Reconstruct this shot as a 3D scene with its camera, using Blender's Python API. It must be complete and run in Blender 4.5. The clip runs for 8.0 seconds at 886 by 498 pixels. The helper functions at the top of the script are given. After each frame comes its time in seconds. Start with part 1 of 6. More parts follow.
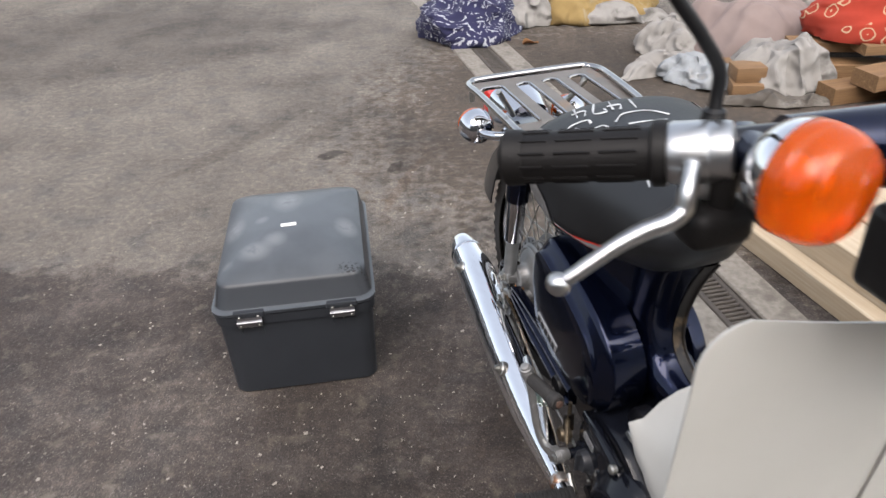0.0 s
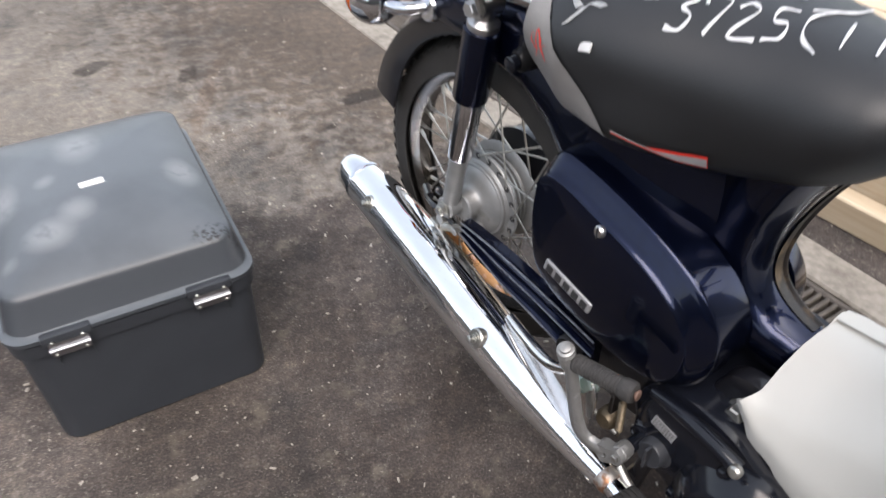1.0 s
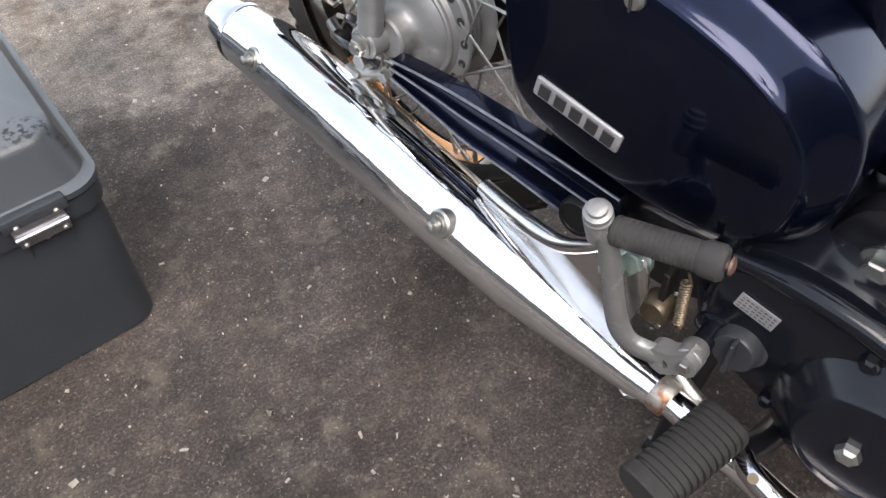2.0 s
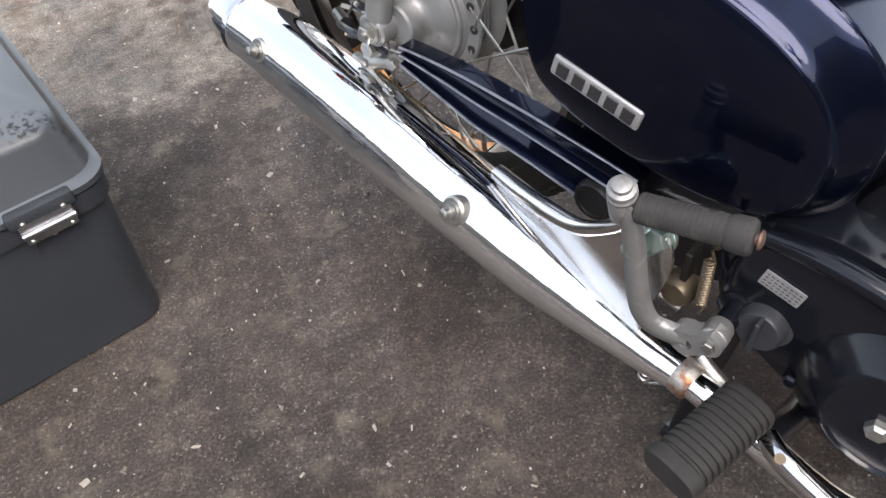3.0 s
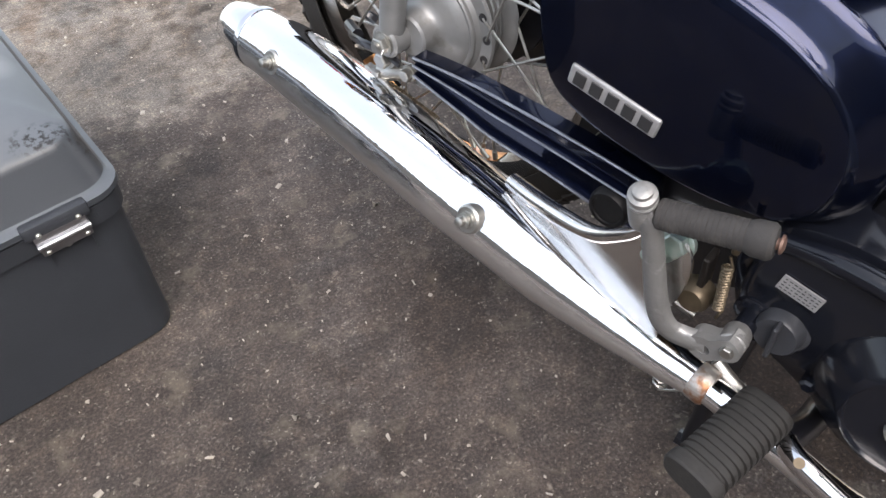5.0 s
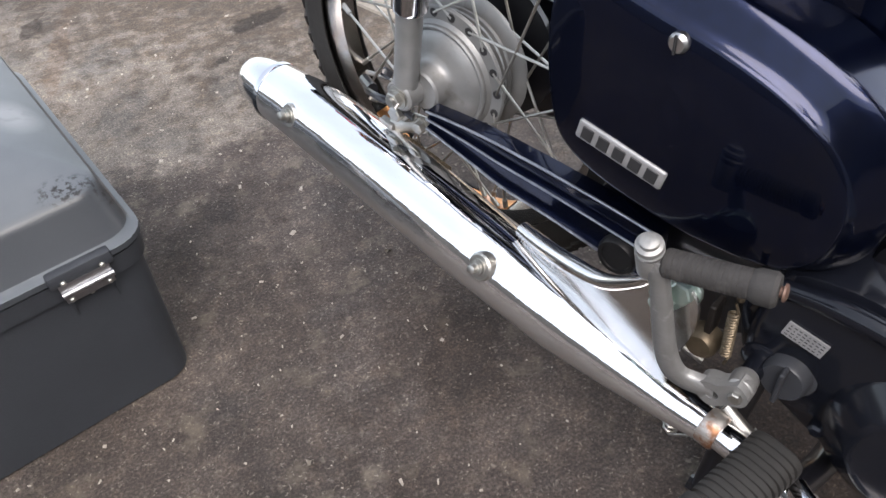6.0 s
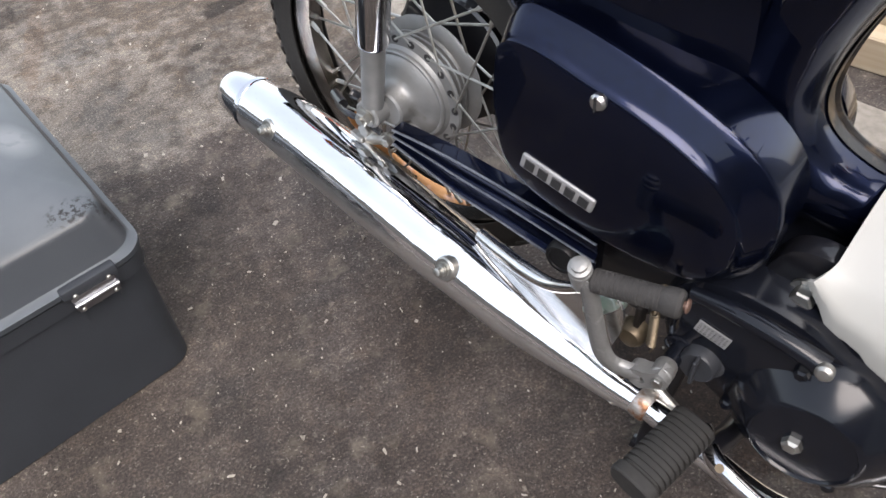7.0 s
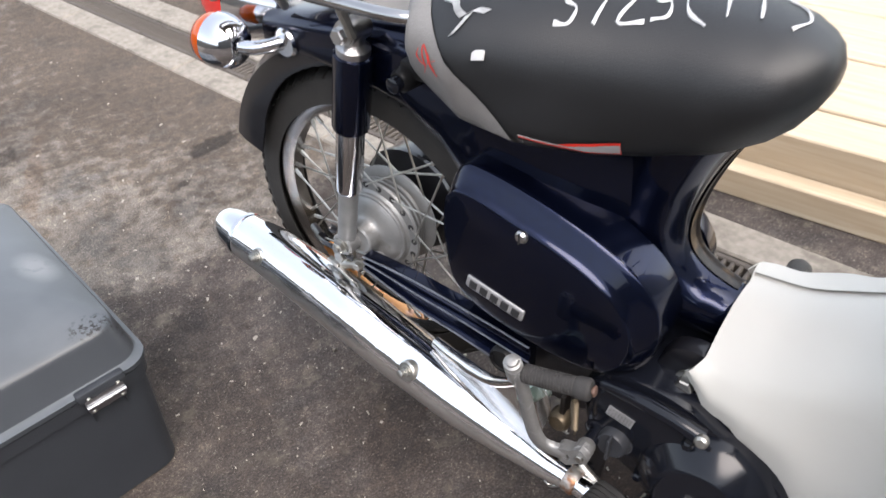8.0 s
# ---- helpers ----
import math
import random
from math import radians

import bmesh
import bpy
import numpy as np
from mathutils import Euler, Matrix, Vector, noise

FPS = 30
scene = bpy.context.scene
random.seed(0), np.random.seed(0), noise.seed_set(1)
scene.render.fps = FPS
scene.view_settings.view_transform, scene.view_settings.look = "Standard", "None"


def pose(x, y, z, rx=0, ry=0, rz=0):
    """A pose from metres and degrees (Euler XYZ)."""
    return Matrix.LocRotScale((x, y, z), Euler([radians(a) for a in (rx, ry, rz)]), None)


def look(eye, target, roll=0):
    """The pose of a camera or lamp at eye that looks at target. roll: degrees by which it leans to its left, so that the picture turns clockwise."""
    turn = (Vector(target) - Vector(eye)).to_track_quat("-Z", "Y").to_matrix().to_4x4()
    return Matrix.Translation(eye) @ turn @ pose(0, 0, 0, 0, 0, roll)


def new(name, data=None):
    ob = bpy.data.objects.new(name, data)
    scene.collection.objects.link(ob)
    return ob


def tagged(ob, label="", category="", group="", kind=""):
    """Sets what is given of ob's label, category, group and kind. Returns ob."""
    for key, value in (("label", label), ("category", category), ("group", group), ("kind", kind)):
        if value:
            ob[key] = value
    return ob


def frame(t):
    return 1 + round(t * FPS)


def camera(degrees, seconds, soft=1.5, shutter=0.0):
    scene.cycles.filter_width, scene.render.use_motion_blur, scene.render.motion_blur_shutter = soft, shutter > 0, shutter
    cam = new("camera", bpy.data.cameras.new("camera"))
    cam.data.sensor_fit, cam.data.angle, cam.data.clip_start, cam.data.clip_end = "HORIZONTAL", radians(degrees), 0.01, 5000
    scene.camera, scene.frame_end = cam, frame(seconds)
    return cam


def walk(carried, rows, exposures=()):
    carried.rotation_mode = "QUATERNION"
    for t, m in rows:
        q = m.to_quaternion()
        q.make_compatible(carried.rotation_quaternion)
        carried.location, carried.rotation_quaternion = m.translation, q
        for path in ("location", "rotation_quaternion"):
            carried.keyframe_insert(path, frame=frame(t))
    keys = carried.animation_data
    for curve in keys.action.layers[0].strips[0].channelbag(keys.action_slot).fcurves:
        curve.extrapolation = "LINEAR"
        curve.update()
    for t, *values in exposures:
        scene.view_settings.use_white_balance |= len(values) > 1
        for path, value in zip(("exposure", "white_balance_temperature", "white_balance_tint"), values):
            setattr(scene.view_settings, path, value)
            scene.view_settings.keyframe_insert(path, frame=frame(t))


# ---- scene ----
cam = camera(61.4, 8.0, shutter=0.25)
PATH = [
    (0, (0.145, 0.177, 1.053), (0.035, 1.620, 0.161), -2.7),
    (0.1, (0.109, 0.218, 1.050), (0.038, 1.657, 0.147), -2.3),
    (0.2, (0.075, 0.254, 1.048), (0.047, 1.688, 0.135), -2.0),
    (0.3, (0.048, 0.292, 1.036), (0.062, 1.722, 0.117), -1.6),
    (0.4, (0.018, 0.332, 1.022), (0.089, 1.752, 0.090), -1.1),
    (0.5, (-0.011, 0.366, 1.006), (0.126, 1.771, 0.059), -0.6),
    (0.6, (-0.039, 0.410, 0.986), (0.170, 1.788, 0.013), 0.3),
    (0.8, (-0.063, 0.496, 0.944), (0.248, 1.801, -0.100), 0.3),
    (1, (-0.067, 0.567, 0.890), (0.320, 1.799, -0.215), 0.2),
    (1.5, (-0.014, 0.705, 0.732), (0.464, 1.788, -0.488), -1.2),
    (2, (-0.015, 0.755, 0.661), (0.447, 1.794, -0.603), -4.1),
    (3.5, (-0.041, 0.759, 0.647), (0.436, 1.800, -0.610), -4.8),
    (4, (-0.045, 0.758, 0.646), (0.435, 1.802, -0.607), -4.7),
    (5.5, (-0.051, 0.763, 0.652), (0.452, 1.838, -0.565), -5.0),
    (6, (-0.055, 0.755, 0.665), (0.457, 1.873, -0.508), -5.2),
    (6.5, (-0.051, 0.749, 0.717), (0.451, 1.822, -0.503), -6.5),
    (7, (-0.047, 0.730, 0.771), (0.450, 1.741, -0.502), -6.3),
    (7.5, (-0.031, 0.702, 0.823), (0.491, 1.754, -0.406), -5.9),
    (7.6, (-0.045, 0.696, 0.835), (0.517, 1.756, -0.369), -5.1),
    (8, (-0.106, 0.624, 0.878), (0.582, 1.742, -0.202), -3.0),
]
EXPOSURE = [(0, 1.32), (0.5, 1.52), (1.0, 1.74), (3.5, 1.94), (5.5, 1.94), (6.5, 1.79), (8.0, 1.93)]
walk(cam, [(t, look(eye, target, roll)) for t, eye, target, roll in PATH], EXPOSURE)

# ---- light ----
world = bpy.data.worlds.new("sky")
scene.world = world
world.use_nodes = True
wn = world.node_tree.nodes
wl = world.node_tree.links
sky = wn.new("ShaderNodeTexSky")
sky.sky_type = "NISHITA"
sky.sun_disc = False
sky.sun_elevation = radians(52)
sky.sun_rotation = radians(150)
sky.dust_density = 3.0
sky.air_density = 1.2
hsv = wn.new("ShaderNodeHueSaturation")
hsv.inputs["Saturation"].default_value = 0.45
wl.new(sky.outputs["Color"], hsv.inputs["Color"])
wl.new(hsv.outputs["Color"], wn["Background"].inputs["Color"])
wn["Background"].inputs["Strength"].default_value = 0.15

sun_data = bpy.data.lights.new("sun", "SUN")
sun_data.energy = 1.1
sun_data.angle = radians(35)
sun_data.color = (1.0, 0.885, 0.83)
sun = new("sun", sun_data)
sun.rotation_euler = (radians(38), 0, radians(-30))


# ---- materials ----
def link(nt, a, b):
    nt.links.new(a, b)


def mat(name, color, rough=0.5, metal=0.0, coat=0.0, color2=None, scale=30.0, amount=0.5, bump=0.0, bump_scale=200.0,
        wear=None, wear_scale=6.0, wear_at=0.6, rough2=None, detail=6.0, spec=0.5, transmission=0.0, stretch=None):
    """A surface with fine variation, an optional large-scale wear colour and fine relief."""
    m = bpy.data.materials.new(name)
    m.use_nodes = True
    nt = m.node_tree
    b = nt.nodes["Principled BSDF"]
    b.inputs["Roughness"].default_value = rough
    b.inputs["Metallic"].default_value = metal
    b.inputs["Coat Weight"].default_value = coat
    b.inputs["Coat Roughness"].default_value = 0.045
    b.inputs["Specular IOR Level"].default_value = spec
    b.inputs["Transmission Weight"].default_value = transmission
    tc = nt.nodes.new("ShaderNodeTexCoord")
    vec = tc.outputs["Object"]
    if stretch:
        mp = nt.nodes.new("ShaderNodeMapping")
        mp.inputs["Scale"].default_value = stretch
        link(nt, vec, mp.inputs["Vector"])
        vec = mp.outputs["Vector"]
    n1 = nt.nodes.new("ShaderNodeTexNoise")
    n1.inputs["Scale"].default_value = scale
    n1.inputs["Detail"].default_value = detail
    link(nt, vec, n1.inputs["Vector"])
    r1 = nt.nodes.new("ShaderNodeValToRGB")
    r1.color_ramp.elements[0].position = 0.5 - 0.25 * amount - 0.05
    r1.color_ramp.elements[1].position = 0.5 + 0.25 * amount + 0.05
    c2 = color2 or tuple(c * 0.8 for c in color)
    r1.color_ramp.elements[0].color = (*c2, 1)
    r1.color_ramp.elements[1].color = (*color, 1)
    link(nt, n1.outputs["Fac"], r1.inputs["Fac"])
    col = r1.outputs["Color"]
    if wear:
        n2 = nt.nodes.new("ShaderNodeTexNoise")
        n2.inputs["Scale"].default_value = wear_scale
        n2.inputs["Detail"].default_value = 8
        n2.inputs["Roughness"].default_value = 0.65
        link(nt, vec, n2.inputs["Vector"])
        r2 = nt.nodes.new("ShaderNodeValToRGB")
        r2.color_ramp.elements[0].position = wear_at
        r2.color_ramp.elements[1].position = min(1.0, wear_at + 0.12)
        link(nt, n2.outputs["Fac"], r2.inputs["Fac"])
        mx = nt.nodes.new("ShaderNodeMix")
        mx.data_type = "RGBA"
        link(nt, r2.outputs["Color"], mx.inputs["Factor"])
        link(nt, col, mx.inputs["A"])
        mx.inputs["B"].default_value = (*wear, 1)
        col = mx.outputs["Result"]
    link(nt, col, b.inputs["Base Color"])
    if rough2 is not None:
        mr = nt.nodes.new("ShaderNodeMapRange")
        mr.inputs["To Min"].default_value = rough
        mr.inputs["To Max"].default_value = rough2
        n3 = nt.nodes.new("ShaderNodeTexNoise")
        n3.inputs["Scale"].default_value = scale * 0.5
        n3.inputs["Detail"].default_value = 5
        link(nt, vec, n3.inputs["Vector"])
        link(nt, n3.outputs["Fac"], mr.inputs["Value"])
        link(nt, mr.outputs["Result"], b.inputs["Roughness"])
    if bump > 0:
        n4 = nt.nodes.new("ShaderNodeTexNoise")
        n4.inputs["Scale"].default_value = bump_scale
        n4.inputs["Detail"].default_value = 4
        link(nt, vec, n4.inputs["Vector"])
        bp = nt.nodes.new("ShaderNodeBump")
        bp.inputs["Strength"].default_value = bump
        bp.inputs["Distance"].default_value = 0.002
        link(nt, n4.outputs["Fac"], bp.inputs["Height"])
        link(nt, bp.outputs["Normal"], b.inputs["Normal"])
    return m


def crumple(m, scale=13.0, strength=1.0, distance=0.05):
    """Adds sharp small creases to a cloth."""
    nt = m.node_tree
    b = nt.nodes["Principled BSDF"]
    tc = nt.nodes.new("ShaderNodeTexCoord")
    n = nt.nodes.new("ShaderNodeTexNoise")
    n.noise_type = "RIDGED_MULTIFRACTAL"
    n.inputs["Scale"].default_value = scale
    n.inputs["Detail"].default_value = 3
    n.inputs["Distortion"].default_value = 0.6
    link(nt, tc.outputs["Object"], n.inputs["Vector"])
    bp = nt.nodes.new("ShaderNodeBump")
    bp.inputs["Strength"].default_value = strength
    bp.inputs["Distance"].default_value = distance
    link(nt, n.outputs["Fac"], bp.inputs["Height"])
    old = b.inputs["Normal"].links[0].from_socket
    link(nt, old, bp.inputs["Normal"])
    link(nt, bp.outputs["Normal"], b.inputs["Normal"])
    return m


def dull_flank(m):
    """Dull grey film on the flank that looks outwards and down: dried road dust with clean streaks, and pale ground
    reflection painted in.
    """
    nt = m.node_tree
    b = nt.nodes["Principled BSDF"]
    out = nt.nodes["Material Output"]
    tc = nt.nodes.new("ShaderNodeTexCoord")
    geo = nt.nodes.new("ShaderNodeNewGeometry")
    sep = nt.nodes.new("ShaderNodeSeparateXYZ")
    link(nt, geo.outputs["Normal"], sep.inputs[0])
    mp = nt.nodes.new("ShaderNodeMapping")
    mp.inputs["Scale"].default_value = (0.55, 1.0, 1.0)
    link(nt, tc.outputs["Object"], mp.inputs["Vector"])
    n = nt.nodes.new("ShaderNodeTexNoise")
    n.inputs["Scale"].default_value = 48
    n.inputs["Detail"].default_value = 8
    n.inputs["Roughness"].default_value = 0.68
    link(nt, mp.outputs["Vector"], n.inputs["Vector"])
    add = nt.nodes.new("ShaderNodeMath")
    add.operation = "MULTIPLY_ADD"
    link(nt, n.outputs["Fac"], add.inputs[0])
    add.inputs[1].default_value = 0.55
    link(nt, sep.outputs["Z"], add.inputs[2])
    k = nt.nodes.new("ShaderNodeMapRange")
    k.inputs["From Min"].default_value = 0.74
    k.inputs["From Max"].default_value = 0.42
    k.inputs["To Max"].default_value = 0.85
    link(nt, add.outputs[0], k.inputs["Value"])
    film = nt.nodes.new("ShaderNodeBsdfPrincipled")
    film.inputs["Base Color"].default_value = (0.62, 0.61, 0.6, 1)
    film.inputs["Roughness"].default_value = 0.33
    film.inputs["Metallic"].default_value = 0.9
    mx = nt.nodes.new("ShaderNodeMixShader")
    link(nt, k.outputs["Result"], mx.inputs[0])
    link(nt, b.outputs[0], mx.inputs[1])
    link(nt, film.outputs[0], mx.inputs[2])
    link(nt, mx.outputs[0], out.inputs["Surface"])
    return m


def asphalt_mat():
    """Worn asphalt: dark binder, pale stone chips, dust, and a damp dark area with a ragged edge."""
    m = bpy.data.materials.new("asphalt")
    m.use_nodes = True
    nt = m.node_tree
    b = nt.nodes["Principled BSDF"]
    geo = nt.nodes.new("ShaderNodeNewGeometry")
    pos = geo.outputs["Position"]

    def noise_tex(scale, detail=6, rough=0.6):
        n = nt.nodes.new("ShaderNodeTexNoise")
        n.inputs["Scale"].default_value = scale
        n.inputs["Detail"].default_value = detail
        n.inputs["Roughness"].default_value = rough
        link(nt, pos, n.inputs["Vector"])
        return n.outputs["Fac"]

    def ramp(fac, stops):
        r = nt.nodes.new("ShaderNodeValToRGB")
        els = r.color_ramp.elements
        els[0].position, els[0].color = stops[0][0], (*stops[0][1], 1)
        els[1].position, els[1].color = stops[-1][0], (*stops[-1][1], 1)
        for p, c in stops[1:-1]:
            e = els.new(p)
            e.color = (*c, 1)
        link(nt, fac, r.inputs["Fac"])
        return r.outputs["Color"]

    def mix(fac, a, c, mode="MIX"):
        x = nt.nodes.new("ShaderNodeMix")
        x.data_type = "RGBA"
        x.blend_type = mode
        if isinstance(fac, float):
            x.inputs["Factor"].default_value = fac
        else:
            link(nt, fac, x.inputs["Factor"])
        for v, s in ((a, "A"), (c, "B")):
            if isinstance(v, tuple):
                x.inputs[s].default_value = (*v, 1)
            else:
                link(nt, v, x.inputs[s])
        return x.outputs["Result"]

    def math_node(op, a, c):
        x = nt.nodes.new("ShaderNodeMath")
        x.operation = op
        for i, v in enumerate((a, c)):
            if isinstance(v, (int, float)):
                x.inputs[i].default_value = v
            else:
                link(nt, v, x.inputs[i])
        return x.outputs[0]

    # grains are not round: their texture space is bent by a fine noise
    wob = nt.nodes.new("ShaderNodeTexNoise")
    wob.inputs["Scale"].default_value = 160
    wob.inputs["Detail"].default_value = 2
    link(nt, pos, wob.inputs["Vector"])
    ctr = nt.nodes.new("ShaderNodeVectorMath")
    ctr.operation = "SUBTRACT"
    link(nt, wob.outputs["Color"], ctr.inputs[0])
    ctr.inputs[1].default_value = (0.5, 0.5, 0.5)
    bent = nt.nodes.new("ShaderNodeVectorMath")
    bent.operation = "MULTIPLY_ADD"
    link(nt, ctr.outputs[0], bent.inputs[0])
    bent.inputs[1].default_value = (0.011, 0.011, 0.0)
    link(nt, pos, bent.inputs[2])
    sep = nt.nodes.new("ShaderNodeSeparateXYZ")
    link(nt, pos, sep.inputs[0])
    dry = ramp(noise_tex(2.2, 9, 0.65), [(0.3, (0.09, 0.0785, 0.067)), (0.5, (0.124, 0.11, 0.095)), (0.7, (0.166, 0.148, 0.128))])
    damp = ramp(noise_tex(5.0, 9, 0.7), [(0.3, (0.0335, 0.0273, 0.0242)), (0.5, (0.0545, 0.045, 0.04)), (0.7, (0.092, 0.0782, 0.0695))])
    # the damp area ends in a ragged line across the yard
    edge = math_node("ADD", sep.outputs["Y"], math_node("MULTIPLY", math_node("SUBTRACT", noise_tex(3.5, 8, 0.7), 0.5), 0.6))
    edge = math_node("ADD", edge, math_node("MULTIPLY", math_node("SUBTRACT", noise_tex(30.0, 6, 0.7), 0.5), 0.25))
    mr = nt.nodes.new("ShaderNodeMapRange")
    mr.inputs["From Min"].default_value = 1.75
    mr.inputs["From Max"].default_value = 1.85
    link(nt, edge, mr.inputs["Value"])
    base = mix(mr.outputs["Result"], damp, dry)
    # wheel tracks and drips: long dark bands
    track = ramp(noise_tex(1.1, 5, 0.6), [(0.38, (0.72, 0.72, 0.73)), (0.5, (1, 1, 1)), (1.0, (1, 1, 1))])
    base = mix(0.8, base, track, "MULTIPLY")
    # stone chips
    v = nt.nodes.new("ShaderNodeTexVoronoi")
    v.inputs["Scale"].default_value = 150
    link(nt, bent.outputs[0], v.inputs["Vector"])
    chip = ramp(v.outputs["Distance"], [(0.0, (1, 1, 1)), (0.28, (0.6, 0.6, 0.6)), (0.5, (0, 0, 0))])
    sep_c = nt.nodes.new("ShaderNodeSeparateColor")
    link(nt, v.outputs["Color"], sep_c.inputs[0])
    pick = ramp(sep_c.outputs[0], [(0.5, (0, 0, 0)), (0.95, (1, 1, 1))])
    fac = mix(1.0, chip, pick, "MULTIPLY")
    fac = mix(1.0, fac, (0.32, 0.32, 0.32), "MULTIPLY")
    base = mix(fac, base, (0.19, 0.172, 0.152))
    grit = ramp(noise_tex(300, 4, 0.7), [(0.36, (0.48, 0.475, 0.47)), (0.52, (0.95, 0.95, 0.95)), (0.64, (1.65, 1.62, 1.58))])
    base = mix(0.85, base, grit, "MULTIPLY")
    blotch = ramp(noise_tex(45, 6, 0.7), [(0.36, (0.72, 0.72, 0.73)), (0.52, (1, 1, 1)), (0.62, (1.4, 1.36, 1.29))])
    base = mix(0.8, base, blotch, "MULTIPLY")
    # bluish worn patches and pale tan dust patches a few centimetres wide
    cool = ramp(noise_tex(9, 5, 0.55), [(0.34, (0.76, 0.8, 0.85)), (0.48, (1, 1, 1)), (1.0, (1, 1, 1))])
    base = mix(0.9, base, cool, "MULTIPLY")
    tan = ramp(noise_tex(19, 7, 0.62), [(0.56, (0, 0, 0)), (0.68, (0.55, 0.55, 0.55))])
    base = mix(tan, base, (0.135, 0.118, 0.094))
    v3 = nt.nodes.new("ShaderNodeTexVoronoi")
    v3.inputs["Scale"].default_value = 340
    link(nt, bent.outputs[0], v3.inputs["Vector"])
    sc3 = nt.nodes.new("ShaderNodeSeparateColor")
    link(nt, v3.outputs["Color"], sc3.inputs[0])
    near3 = ramp(v3.outputs["Distance"], [(0.12, (1, 1, 1)), (0.45, (0, 0, 0))])
    pick3 = ramp(sc3.outputs[2], [(0.84, (0, 0, 0)), (0.99, (0.5, 0.5, 0.5))])
    base = mix(mix(1.0, near3, pick3, "MULTIPLY"), base, (0.3, 0.275, 0.24))
    # crumbs of pale stone, sparse
    v2 = nt.nodes.new("ShaderNodeTexVoronoi")
    v2.inputs["Scale"].default_value = 55
    link(nt, bent.outputs[0], v2.inputs["Vector"])
    sc2 = nt.nodes.new("ShaderNodeSeparateColor")
    link(nt, v2.outputs["Color"], sc2.inputs[0])
    near = ramp(v2.outputs["Distance"], [(0.08, (1, 1, 1)), (0.2, (0, 0, 0))])
    pick2 = ramp(sc2.outputs[1], [(0.9, (0, 0, 0)), (0.92, (1, 1, 1))])
    base = mix(mix(1.0, mix(1.0, near, pick2, "MULTIPLY"), (0.6, 0.6, 0.6), "MULTIPLY"), base, (0.22, 0.198, 0.168))
    # oil drips, a rust streak, an older, darker patch and broad tone patches
    def tone_patch(base, x, y, rx, ry, turn, colour, amount, rag=0.6):
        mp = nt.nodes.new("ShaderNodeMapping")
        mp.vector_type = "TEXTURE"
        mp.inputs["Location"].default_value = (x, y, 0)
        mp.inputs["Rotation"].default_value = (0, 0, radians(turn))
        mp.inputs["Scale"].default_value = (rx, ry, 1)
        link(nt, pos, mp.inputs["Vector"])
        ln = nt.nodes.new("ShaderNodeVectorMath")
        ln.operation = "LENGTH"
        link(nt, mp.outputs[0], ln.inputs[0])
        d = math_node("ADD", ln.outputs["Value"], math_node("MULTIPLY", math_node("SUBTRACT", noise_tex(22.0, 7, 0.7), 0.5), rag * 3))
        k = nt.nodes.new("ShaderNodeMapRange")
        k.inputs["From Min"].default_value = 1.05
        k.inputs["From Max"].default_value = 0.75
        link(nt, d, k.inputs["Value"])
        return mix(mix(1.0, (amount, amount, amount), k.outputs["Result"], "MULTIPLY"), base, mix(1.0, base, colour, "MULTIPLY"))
    for x, y, rx, ry, turn, colour, amount in ((-0.4, 2.5, 0.055, 0.03, 40, (0.35, 0.34, 0.34), 0.9), (-0.17, 2.4, 0.05, 0.022, 70, (0.4, 0.38, 0.37), 0.9), (0.235, 2.16, 0.075, 0.03, 15, (0.3, 0.29, 0.29), 0.9),
                                               (0.13, 2.042, 0.02, 0.011, 30, (0.35, 0.34, 0.33), 0.9), (-0.13, 2.28, 0.02, 0.2, -12, (1.1, 0.92, 0.8), 0.35), (-0.75, 2.62, 0.35, 0.05, 62, (0.72, 0.71, 0.7), 0.8),
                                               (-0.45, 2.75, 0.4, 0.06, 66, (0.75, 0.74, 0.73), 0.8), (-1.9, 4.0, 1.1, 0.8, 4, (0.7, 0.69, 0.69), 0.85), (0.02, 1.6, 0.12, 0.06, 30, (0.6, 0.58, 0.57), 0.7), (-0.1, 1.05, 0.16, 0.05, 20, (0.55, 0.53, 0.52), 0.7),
                                               # the second patch here paints the moped's shade over damp brown ground
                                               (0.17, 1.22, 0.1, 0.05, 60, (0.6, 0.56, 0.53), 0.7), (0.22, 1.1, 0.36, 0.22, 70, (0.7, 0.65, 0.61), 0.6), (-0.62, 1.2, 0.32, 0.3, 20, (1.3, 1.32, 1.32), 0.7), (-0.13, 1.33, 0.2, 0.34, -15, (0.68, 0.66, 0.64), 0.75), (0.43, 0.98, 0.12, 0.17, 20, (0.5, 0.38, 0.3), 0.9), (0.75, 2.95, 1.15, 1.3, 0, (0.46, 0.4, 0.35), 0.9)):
        base = tone_patch(base, x, y, rx, ry, turn, colour, amount)
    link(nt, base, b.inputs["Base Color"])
    b.inputs["Roughness"].default_value = 0.85
    b.inputs["Specular IOR Level"].default_value = 0.3
    hgt = math_node("ADD", math_node("MULTIPLY", noise_tex(260, 5, 0.7), 0.7), math_node("MULTIPLY", v.outputs["Distance"], -0.5))
    bp = nt.nodes.new("ShaderNodeBump")
    bp.inputs["Strength"].default_value = 0.5
    bp.inputs["Distance"].default_value = 0.004
    link(nt, hgt, bp.inputs["Height"])
    link(nt, bp.outputs["Normal"], b.inputs["Normal"])
    return m


